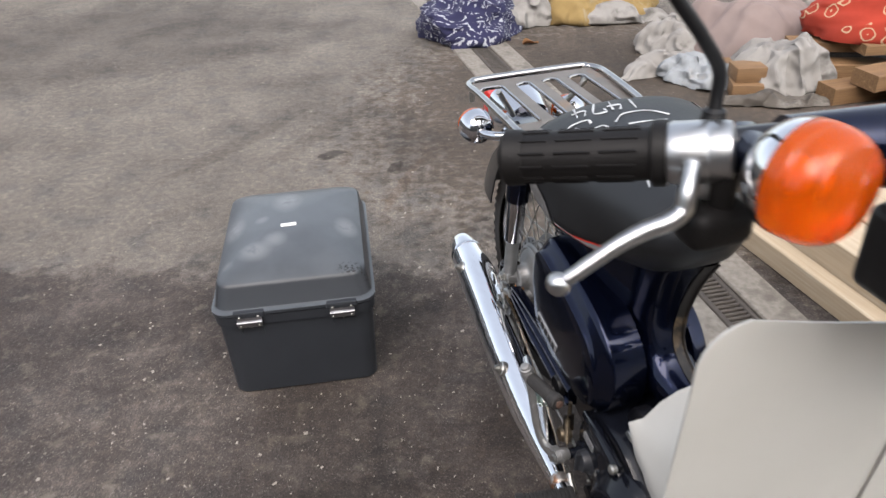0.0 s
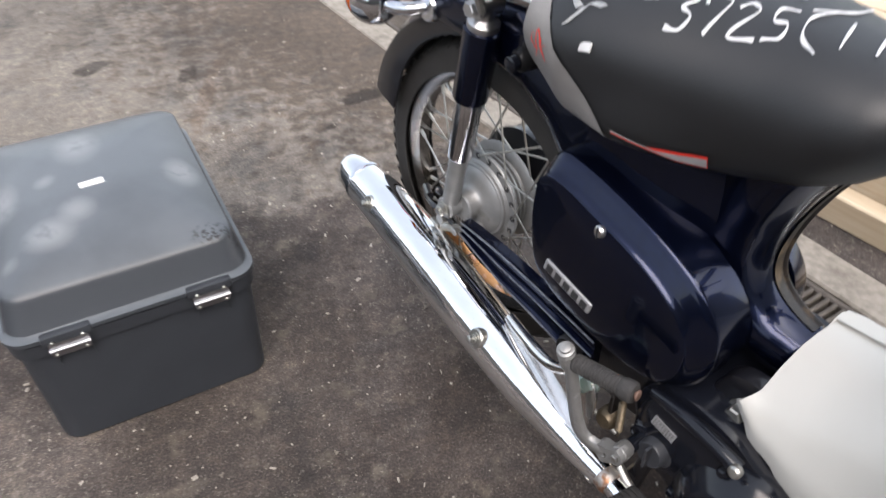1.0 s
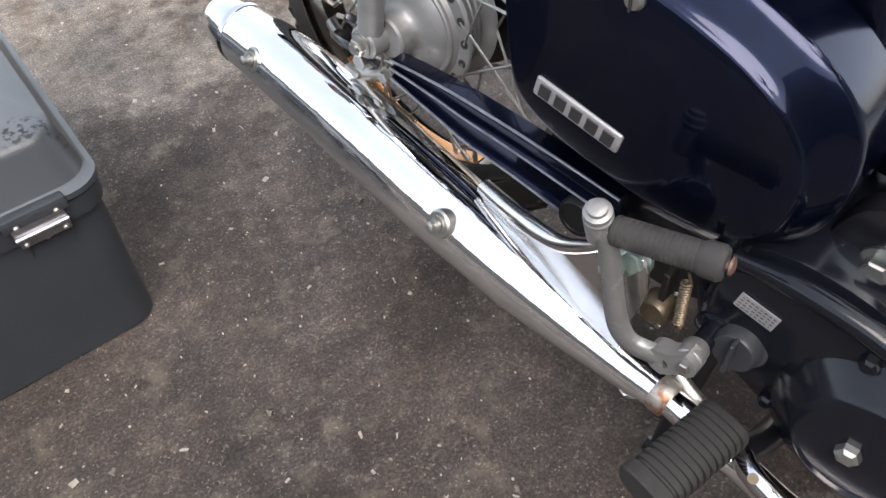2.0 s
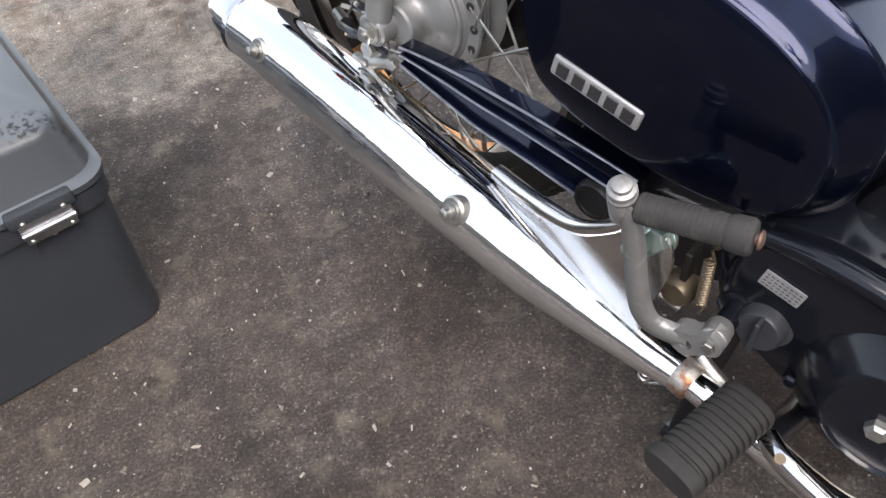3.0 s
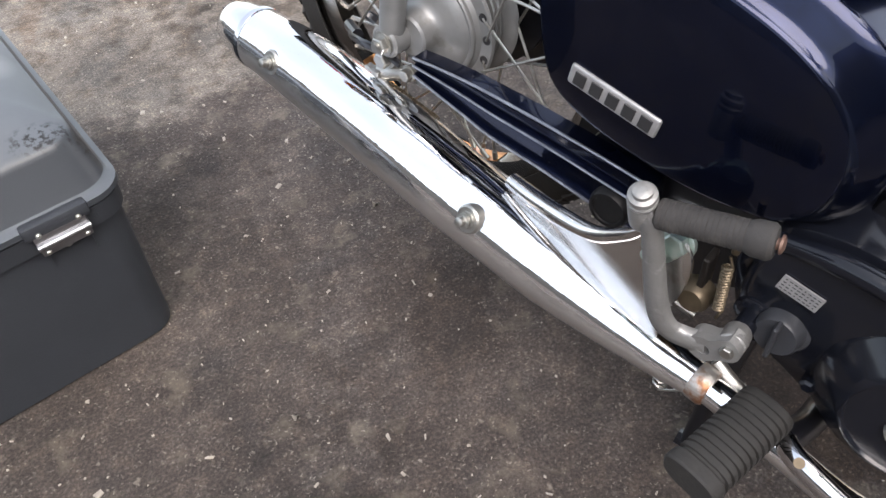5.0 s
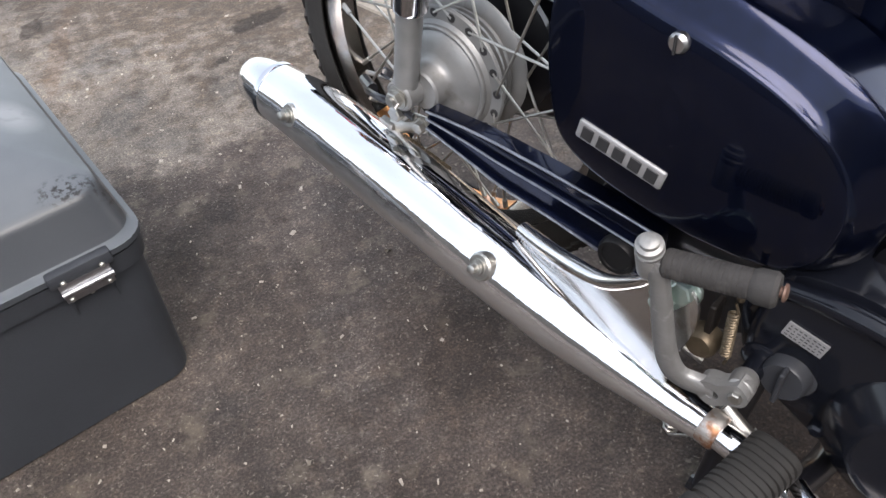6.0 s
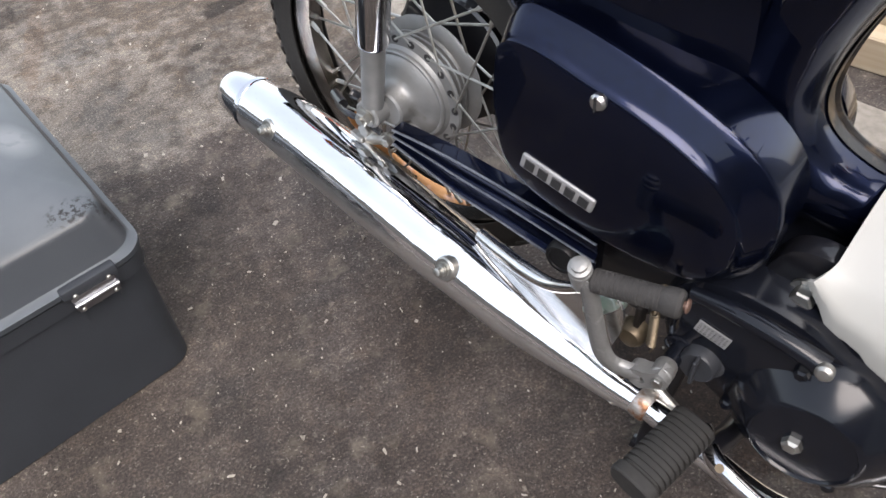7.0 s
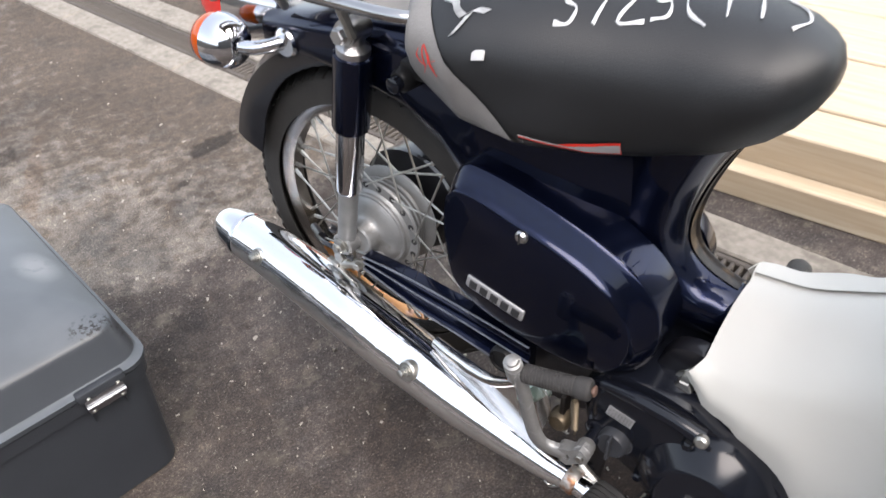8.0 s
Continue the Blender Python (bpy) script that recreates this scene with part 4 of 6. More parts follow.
def build_frame(moped):
    """Pressed frame from below the seat through the curved step-through to the leg shield."""
    bm = bmesh.new()
    rings = [superring(-0.12, 0.05, 0.5, 0.555, 28, 3.5), superring(-0.05, 0.062, 0.51, 0.57, 28, 3.5), superring(0.03, 0.066, 0.505, 0.585, 28, 3.5), superring(0.1, 0.07, 0.49, 0.59, 28, 3.5),
             superring(0.15, 0.073, 0.455, 0.59, 28, 3.5), superring(0.19, 0.075, 0.4, 0.59, 28, 3.5), superring(0.22, 0.077, 0.33, 0.585, 28, 3.5), superring(0.27, 0.074, 0.31, 0.58, 28, 3.2),
             superring(0.31, 0.064, 0.31, 0.57, 28, 2.8), superring(0.34, 0.052, 0.315, 0.56, 28, 2.6), superring(0.36, 0.042, 0.325, 0.555, 28, 2.4), superring(0.375, 0.03, 0.34, 0.55, 28, 2.2)]
    ring_loft(bm, rings)
    for v in bm.verts:
        if v.co.y > 0:
            v.co.y *= 0.45
    body = part("frame_body", bm, M["navy"], moped, "dark navy pressed steel frame body")
    # curved neck: a pressing whose front edge sweeps from the seat down and forward
    front = [(0.436, 0.56), (0.415, 0.52), (0.4, 0.478), (0.394, 0.44), (0.399, 0.415), (0.415, 0.398), (0.44, 0.386), (0.465, 0.38), (0.5, 0.375), (0.56, 0.395), (0.64, 0.47), (0.7, 0.58)]
    back = [(0.34, 0.56), (0.33, 0.52), (0.322, 0.48), (0.32, 0.43), (0.328, 0.39), (0.345, 0.36), (0.38, 0.34), (0.43, 0.325), (0.475, 0.32), (0.53, 0.325), (0.6, 0.36), (0.66, 0.44), (0.715, 0.55)]
    half = [0.06, 0.054, 0.049, 0.047, 0.047, 0.047, 0.044, 0.036, 0.032, 0.03, 0.03, 0.03]
    fr = smooth_path([(x, 0, z) for x, z in front], 5)
    bk = smooth_path([(x, 0, z) for x, z in back], 5)
    hw = [float(np.interp(i / 5, range(12), half)) for i in range(len(fr))]
    bm = bmesh.new()
    rings = []
    for f, b, w in zip(fr, bk, hw):
        ring = []
        for u, v in ((0, 0.18), (0.012, 0.34), (0.05, 0.6), (0.16, 0.86), (0.34, 0.98), (0.6, 1.0), (0.85, 0.8), (1.0, 0.35)):
            p = f.lerp(b, u)
            ring.append(Vector((p.x, -w * v, p.z)))
        rings.append(ring + [Vector((p.x, -p.y * 0.6, p.z)) for p in ring[::-1]])
    ring_loft(bm, rings)
    part("neck", bm, M["navy"], body, "glossy navy step-through neck of the frame", 50)
    # front edge between the two pressed halves; its tan paints in reflected timber
    bm = bmesh.new()
    rows = []
    for f, b, w in zip(fr[:33], bk[:33], hw[:33]):
        d = (f - b).normalized()
        p = f + d * 0.0015
        rows.append([Vector((p.x, -w * 0.14, p.z)), Vector((p.x, 0, p.z)) + d * 0.001, Vector((p.x, w * 0.14, p.z)), Vector((p.x, w * 0.17, p.z)) + d * 0.003, Vector((p.x, w * 0.2, p.z)) + d * 0.003, Vector((p.x, w * 0.2, p.z)) - d * 0.004])
    ring_loft(bm, rows, False, False)
    part("seam_strip", bm, M["dusty"], body, "brown seam strip with tan reflection painted in")
    # rear frame bolt below the carrier
    bm = bmesh.new()
    lathe(bm, [(0, 0.014), (0.022, 0.012), (0.026, 0.0095)], (0.118, -0.066, 0.548), (0, -1, 0), 18)
    box_bm(bm, (0.112, -0.082, 0.548), (0.15, -0.064, 0.566), 0.004, 2)
    part("helmet_hook", bm, M["black_plastic"], body)
    bm = bmesh.new()
    lathe(bm, [(0, 0.008), (0.01, 0.008), (0.012, 0.005)], (0.118, -0.091, 0.548), (0, -1, 0), 14)
    part("lock_barrel", bm, M["engine"], body)
    # chain case on the far side
    bm = bmesh.new()
    o = closed_curve([(-0.07, 0.29), (-0.045, 0.338), (0.02, 0.352), (0.2, 0.318), (0.36, 0.285), (0.38, 0.24), (0.34, 0.2), (0.15, 0.215), (0.0, 0.225), (-0.055, 0.245)], 4)
    plate(bm, o, 0.055, 0.095, 0.008)
    part("chain_case", bm, M["black_paint"], moped, "black pressed steel chain case")
    # side covers
    for s in (-1, 1):
        out = closed_curve([(0.182, 0.455), (0.19, 0.478), (0.203, 0.4885), (0.2255, 0.488), (0.26, 0.4815), (0.305, 0.4685), (0.343, 0.4545), (0.375, 0.4375), (0.396, 0.42), (0.4095, 0.398), (0.4135, 0.366), (0.405, 0.331), (0.385, 0.309), (0.35, 0.3035), (0.3, 0.303), (0.25, 0.312), (0.215, 0.3235), (0.193, 0.339), (0.183, 0.363), (0.178, 0.41)], 4)
        face = closed_curve([(0.1865, 0.45), (0.193, 0.4615), (0.204, 0.4672), (0.228, 0.4655), (0.262, 0.456), (0.3, 0.4455), (0.335, 0.4325), (0.361, 0.4175), (0.377, 0.402), (0.387, 0.384), (0.391, 0.36), (0.386, 0.333), (0.371, 0.316), (0.345, 0.3095), (0.3, 0.309), (0.252, 0.318), (0.219, 0.329), (0.198, 0.344), (0.1885, 0.366), (0.183, 0.41)], 4)
        n = len(out)
        bm = bmesh.new()
        def lerp(f):
            return [(a[0] + (b[0] - a[0]) * f, a[1] + (b[1] - a[1]) * f) for a, b in zip(out, face)]
        rings = [[Vector((x, s * y, z)) for x, z in lerp(f)] for f, y in ((0, 0.05), (0, 0.0935), (0.02, 0.0962), (0.07, 0.098), (0.3, 0.1015), (0.7, 0.1077), (0.9, 0.111), (0.95, 0.113), (1.0, 0.1147))]
        cx, cz = 0.3, 0.392
        for k, y in ((0.97, 0.1156), (0.7, 0.1175), (0.35, 0.1185), (0.02, 0.119)):
            rings.append([Vector((cx + (x - cx) * k, s * y, cz + (z - cz) * k)) for x, z in face])
        ring_loft(bm, rings)
        if s > 0:
            for v in bm.verts:
                v.co.y *= 0.42
        cover = part("side_cover", bm, M["navy"], moped, "glossy dark navy side cover with a raised edge", 50)
        if s > 0:
            continue
        bm = bmesh.new()
        lathe(bm, [(0, 0.0066), (0.006, 0.0066), (0.0085, 0.0048)], (0.276, s * 0.1125, 0.445), (0, s, 0), 20)
        screw = part("cover_screw", bm, M["polished"], cover, "slotted chrome screw")
        bm = bmesh.new()
        box_bm(bm, (0.2755 - 0.0008, -0.1222 if s < 0 else 0.1212, 0.439), (0.2755 + 0.0008, -0.1208 if s < 0 else 0.1222, 0.451), m=None)
        part("slot", bm, M["ink"], screw)
        if s < 0:
            # maker's badge: a bright rounded plate with plain dark bars
            mb = Matrix.Translation((0.2475, -0.1185, 0.3540)) @ Matrix.Rotation(radians(13.5), 4, "Y")
            bm = bmesh.new()
            box_bm(bm, (-0.0355, -0.0016, -0.0082), (0.0355, 0.002, 0.0082), 0.0022, 3, mb)
            badge = part("badge", bm, M["sticker"], cover, "silver name plate with dark bars")
            for k in range(5):
                x = -0.0262 + 0.0131 * k
                bm = bmesh.new()
                box_bm(bm, (x - 0.0046, -0.0027, -0.0054), (x + 0.0046, -0.0015, 0.0054), 0.0006, 1, mb)
                part("badge_bar", bm, M["ink"], badge)
    # thin bright wire below the cover, standing in for its edge highlight
    bm = bmesh.new()
    tube(bm, [(0.212, -0.093, 0.344), (0.25, -0.096, 0.321), (0.31, -0.096, 0.309), (0.37, -0.094, 0.298), (0.392, -0.09, 0.3)], 0.0021, 8, 4)
    part("cover_lip", bm, M["steel"], moped)


SEAT_X = (0.128, 0.136, 0.16, 0.21, 0.27, 0.33, 0.37, 0.42, 0.45, 0.466, 0.476, 0.482)
SEAT_B = (0.6, 0.576, 0.551, 0.54, 0.54, 0.537, 0.541, 0.555, 0.572, 0.587, 0.602, 0.615)
SEAT_T = (0.648, 0.659, 0.6685, 0.672, 0.672, 0.667, 0.6655, 0.661, 0.656, 0.65, 0.644, 0.632)
SEAT_W = (0.072, 0.116, 0.146, 0.15, 0.127, 0.102, 0.087, 0.073, 0.06, 0.046, 0.031, 0.015)
SEAT_L = (0.06, 0.085, 0.11, 0.128, 0.135, 0.099, 0.072, 0.052, 0.036, 0.028, 0.018, 0.008)


def seat_at(x):
    """Half width, bottom, top and lower half width of the seat at x."""
    return [float(np.interp(x, SEAT_X, c)) for c in (SEAT_W, SEAT_B, SEAT_T, SEAT_L)]


def seat_mid(x):
    """The seat's middle line at x, skewed to fit the camera's view."""
    return -0.001 - 0.16 * (x - 0.3)


def seat_side(x, f):
    """Half width and height on the seat's flank: f from 0 at the bottom edge to 1 at mid height and 2 at the top."""
    w, b, t, l = seat_at(x)
    zm = b + (t - b) * 0.47
    if f <= 1:
        k = 1 - f
        return (w + (l - w) * k ** 1.6) * max(0.0, 1 - k ** 9) ** (1 / 9), zm - k * (zm - b)
    k = f - 1
    return w * max(0.0, 1 - k ** 2.25) ** (1 / 2.25), zm + k * (t - zm)


def seat_top(x, y):
    """Height of the seat's upper face."""
    w, b, t, l = seat_at(x)
    zm = b + (t - b) * 0.47
    return zm + (t - zm) * max(0.0, 1 - min(1.0, abs(y - seat_mid(x)) / w) ** 2.25) ** (1 / 2.25)


GLYPHS = {
    "1": [[(0.3, 0), (0.45, 1)]],
    "4": [[(0.35, 1), (0.1, 0.45), (0.85, 0.5)], [(0.7, 0.95), (0.5, 0)]],
    "7": [[(0.1, 0.7), (0.15, 1), (0.8, 0.95), (0.35, 0)]],
    "3": [[(0.15, 0.95), (0.6, 1), (0.75, 0.78), (0.4, 0.55), (0.75, 0.35), (0.55, 0.03), (0.1, 0.05)]],
    "2": [[(0.1, 0.8), (0.45, 1), (0.7, 0.75), (0.1, 0.05), (0.9, 0.0)]],
    "5": [[(0.85, 1), (0.3, 0.97), (0.25, 0.55), (0.65, 0.5), (0.6, 0.1), (0.1, 0.03)]],
    "G": [[(0.8, 0.9), (0.4, 1), (0.1, 0.5), (0.4, 0.02), (0.8, 0.2), (0.8, 0.5), (0.45, 0.45)]],
    "E": [[(0.8, 0.95), (0.25, 0.95), (0.15, 0.05), (0.8, 0.05)], [(0.2, 0.52), (0.7, 0.55)]],
    "(": [[(0.8, 1.25), (0.25, 0.85), (0.2, 0.2), (0.7, -0.2)]],
    ")": [[(0.2, 1.25), (0.7, 0.8), (0.7, 0.2), (0.15, -0.2)]],
}


def seat_writing(seat, text, x0, y0, dx, dy, size, thick, step=0.72):
    """Hand-painted marks: strokes laid on the seat. (x0, y0) start; (dx, dy) the line's direction; letters stand to its left."""
    d = Vector((dx, dy)).normalized()
    up = Vector((-d.y, d.x))
    for n, ch in enumerate(text):
        if ch == " ":
            continue
        bm = bmesh.new()
        for stroke in GLYPHS[ch]:
            pts = [Vector((u, v, 0)) for u, v in stroke]
            pts = smooth_path(pts, 5) if len(pts) > 2 else [pts[0].lerp(pts[1], k / 5) for k in range(6)]
            rows = []
            for i, p in enumerate(pts):
                t = (pts[min(i + 1, len(pts) - 1)] - pts[max(i - 1, 0)]).normalized()
                nrm = Vector((-t.y, t.x, 0))
                w = thick / size * (0.75 + 0.35 * math.sin(i * 0.9 + n))
                row = []
                for side, lift in ((-1, 0.0), (-0.6, 0.0009), (0.6, 0.0009), (1, 0.0)):
                    q = p + nrm * side * w * 0.5
                    b = Vector((x0, y0)) + d * ((n * step + q.x * 0.68) * size) + up * (q.y * size)
                    row.append(Vector((b.x, b.y, seat_top(b.x, b.y) + 0.0004 + lift)))
                rows.append(row)
            ring_loft(bm, rows, False, False)
        part("painted_mark", bm, M["white_mark"], seat)


def build_seat(moped):
    bm = bmesh.new()
    rings = []
    xs = [0.128, 0.131, 0.136, 0.145] + [0.16 + 0.015 * i for i in range(18)] + [0.427, 0.438, 0.45, 0.459, 0.466, 0.472, 0.476, 0.48, 0.482]
    levels = [0, 0.03, 0.1, 0.25, 0.45, 0.65, 0.85, 1.0, 1.15, 1.32, 1.5, 1.66, 1.8, 1.9, 1.96, 2.0]
    for x in xs:
        side = [seat_side(x, f) for f in levels]
        ring = [Vector((x, -y, z)) for y, z in side] + [Vector((x, y, z)) for y, z in side[::-1]]
        rings.append(ring)
    ring_loft(bm, rings)
    bmesh.ops.remove_doubles(bm, verts=bm.verts, dist=0.0002)
    seat = part("seat", bm, M["vinyl"], moped, "black vinyl single seat with hand-painted white numbers", 60)
    # grey side panels at the rear of the seat and their red-edged trim
    def flank(x, f, lift):
        y, z = seat_side(x, f)
        return Vector((x, -(y + lift), z))
    for s in (-1, 1):
        bm = bmesh.new()
        rows = []
        for i in range(21):
            u = i / 20
            rows.append([])
            for k in range(13):
                v = k / 12
                x0, x1 = 0.134, 0.276 - 0.104 * v ** 1.1
                p = flank(x0 + (x1 - x0) * u, 0.04 + 1.6 * v, 0.0012 + 0.0012 * math.sin(math.pi * min(u, 0.98) / 0.98))
                rows[-1].append(Vector((p.x, p.y * -s if s > 0 else p.y, p.z)))
        ring_loft(bm, rows, False, False)
        part("seat_side_panel", bm, M["grey_vinyl"], seat, "scuffed grey vinyl panel")
        for nm, mt, f0, f1, l in (("red_piping", M["red"], 0.17, 0.3, 0.0016), ("white_trim", M["sticker"], 0.2, 0.265, 0.0026)):
            bm = bmesh.new()
            rows = []
            for i in range(15):
                u = i / 14
                x = 0.275 + 0.078 * u
                g0 = f0 + 0.1 * (1 - u) ** 2
                g1 = max(f1 + 0.08 * u - 0.22 * (1 - u) ** 2, g0 + 0.02)
                row = []
                for g in (g0, (g0 + g1) / 2, g1):
                    p = flank(x, g, l)
                    row.append(Vector((p.x, p.y * -s if s > 0 else p.y, p.z)))
                rows.append(row)
            ring_loft(bm, rows, False, False)
            part(nm, bm, mt, seat)
    bm = bmesh.new()
    for stroke in ([(0.178, 1.12), (0.176, 1.02), (0.183, 0.94), (0.19, 0.98), (0.189, 1.1), (0.184, 1.2), (0.183, 1.08), (0.186, 0.92), (0.183, 0.78)], [(0.19, 1.12), (0.193, 1.0), (0.198, 0.92)], [(0.199, 1.08), (0.192, 1.0), (0.2, 0.86)]):
        rows = []
        for q in smooth_path([(x, f, 0) for x, f in stroke], 4):
            rows.append([flank(q.x + 0.0007 * k, q.y + 0.01 * k, 0.0026) for k in (-1, 1)])
        ring_loft(bm, rows, False, False)
    part("scribble", bm, M["red"], seat, "faded red pen scribble")
    # white chips of tape on the flank
    bm = bmesh.new()
    p = flank(0.237, 1.25, 0.001)
    m = Matrix.Translation(p) @ Matrix.Rotation(radians(-38), 4, "X") @ Matrix.Rotation(-0.3, 4, "Y")
    box_bm(bm, (-0.006, -0.001, -0.004), (0.006, 0.001, 0.004), 0, 1, m)
    part("tape_scrap", bm, M["tape"], seat, "scrap of dirty white tape")
    # a forked white mark on the rear flank
    bm = bmesh.new()
    for stroke in ([(0.19, 1.66), (0.2, 1.66), (0.205, 1.62), (0.214, 1.58)], [(0.214, 1.58), (0.222, 1.64), (0.232, 1.64)], [(0.218, 1.6), (0.214, 1.48), (0.21, 1.4)]):
        rows = []
        for q in smooth_path([(x, f, 0) for x, f in stroke], 5):
            row = []
            for k in (-1, 1):
                row.append(flank(q.x + 0.0022 * k, q.y + 0.02 * k, 0.0012))
            rows.append(row)
        ring_loft(bm, rows, False, False)
    bmesh.ops.solidify(bm, geom=bm.faces[:], thickness=0.0006)
    part("painted_mark", bm, M["white_mark"], seat)
    # underseat pan
    bm = bmesh.new()
    ring_loft(bm, [superring(0.16, 0.08, 0.54, 0.6, 20), superring(0.25, 0.1, 0.53, 0.6, 20), superring(0.34, 0.075, 0.54, 0.6, 20), superring(0.42, 0.04, 0.56, 0.62, 20)])
    part("seat_pan", bm, M["black_plastic"], seat)
    for ob in [seat] + list(seat.children):
        for v in ob.data.vertices:
            v.co.y += seat_mid(v.co.x)
    seat_writing(seat, "1474", 0.17, 0.038, -0.15, -1, 0.038, 0.0048, 0.66)
    seat_writing(seat, "GE", 0.212, -0.1, 0.9, 0.3, 0.044, 0.0045, 0.74)
    seat_writing(seat, "3725(11)", 0.284, -0.1, 0.9, 0.36, 0.036, 0.0041, 0.66)
    seat_writing(seat, "(1474)", 0.212, -0.018, 0.995, 0.03, 0.055, 0.0042, 0.52)


def build_exhaust(moped):
    # silencer body
    bm = bmesh.new()
    path = [(-0.178, -0.104, 0.24), (-0.1, -0.108, 0.234), (0.02, -0.116, 0.216), (0.12, -0.123, 0.196), (0.22, -0.13, 0.177), (0.31, -0.138, 0.1665), (0.366, -0.143, 0.1635)]
    tube(bm, path, [0.032, 0.036, 0.0382, 0.0368, 0.0323, 0.0206, 0.0136], 48, 8)
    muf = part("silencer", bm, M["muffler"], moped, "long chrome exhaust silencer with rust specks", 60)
    bm = bmesh.new()
    d = Vector((-0.078, 0.003, 0.005)).normalized()
    lathe(bm, [(-0.006, 0.0328), (-0.004, 0.0335), (0.0, 0.0335), (0.002, 0.031), (0.02, 0.0295), (0.036, 0.0262), (0.042, 0.0242), (0.044, 0.0225), (0.04, 0.021), (0.005, 0.02)], (-0.178, -0.104, 0.24), d, 36)
    tip = part("tail_cap", bm, M["chrome"], muf, "chrome tapered tail cap")
    bm = bmesh.new()
    lathe(bm, [(0.012, 0.0005), (0.0124, 0.0202)], (-0.178, -0.104, 0.24), d, 24)
    part("outlet", bm, M["ink"], tip)
    # side bolts with weld pads
    for x, y, z in ((-0.116, -0.138, 0.2512), (0.1485, -0.1562, 0.2125)):
        bm = bmesh.new()
        ax = Vector((-0.1, -0.9, 0.38)).normalized()
        o = Vector((x, y, z))
        lathe(bm, [(-0.014, 0.0135), (-0.001, 0.0128), (0.0008, 0.0112)], o, ax, 28)
        lathe(bm, [(0.0, 0.0078), (0.0022, 0.0078), (0.0024, 0.0056), (0.0036, 0.0056), (0.0038, 0.0066), (0.0058, 0.0066), (0.006, 0.0044), (0.011, 0.0042), (0.0118, 0.003)], o, ax, 18)
        part("pad_bolt", bm, M["steel"], muf)
    # rusted clamp and header pipe
    bm = bmesh.new()
    d = Vector((0.046, -0.005, -0.003)).normalized()
    lathe(bm, [(0, 0.0142), (0.002, 0.0152), (0.013, 0.0152), (0.015, 0.0138)], (0.358, -0.1425, 0.1642), d, 24)
    part("clamp", bm, M["clamp"], muf, "rusted exhaust clamp")
    bm = bmesh.new()
    tube(bm, [(0.355, -0.142, 0.1645), (0.39, -0.146, 0.161), (0.43, -0.148, 0.15), (0.5, -0.138, 0.12), (0.58, -0.105, 0.11), (0.65, -0.06, 0.15), (0.68, -0.02, 0.22)], 0.0118, 20, 8)
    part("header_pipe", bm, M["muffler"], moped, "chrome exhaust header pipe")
    # chromed support bracket above the silencer
    bm = bmesh.new()
    out = closed_curve([(0.158, 0.228), (0.19, 0.231), (0.225, 0.239), (0.26, 0.25), (0.29, 0.276), (0.315, 0.306), (0.336, 0.302), (0.338, 0.27), (0.325, 0.215), (0.318, 0.178), (0.27, 0.186), (0.2, 0.204)], 4)
    plate(bm, out, -0.0, -0.003, 0.001)
    for v in bm.verts:
        f = (v.co.z - 0.2) / 0.1
        g = (v.co.x - 0.16) / 0.17
        v.co.y += -0.108 - 0.036 * g - 0.012 * max(0, f)
    br = part("silencer_bracket", bm, M["bracket_chrome"], moped, "bright plated silencer bracket")
    bm = bmesh.new()
    rib = [(0.161, -0.112, 0.231), (0.193, -0.12, 0.233), (0.224, -0.13, 0.241), (0.257, -0.137, 0.25), (0.285, -0.144, 0.273), (0.3, -0.15, 0.292)]
    tube(bm, rib, [0.0075, 0.0085, 0.008, 0.0065, 0.005, 0.004], 14, 6)
    part("bracket_rib", bm, M["bracket_chrome"], br)
    bm = bmesh.new()
    hexbolt(bm, (0.3155, -0.154, 0.291), (-0.15, -1, 0.15), 0.0092, 0.012, 1.3)
    lathe(bm, [(0, 0.0046), (0.0055, 0.0046), (0.0065, 0.0036)], (0.314, -0.166, 0.2928), (-0.15, -1, 0.15), 14)
    hexbolt(bm, (0.3265, -0.152, 0.3), (-0.15, -1, 0.15), 0.0088, 0.011, 1.3)
    part("bracket_bolt", bm, M["green_zinc"], br, "greenish zinc-plated nut and bolt")


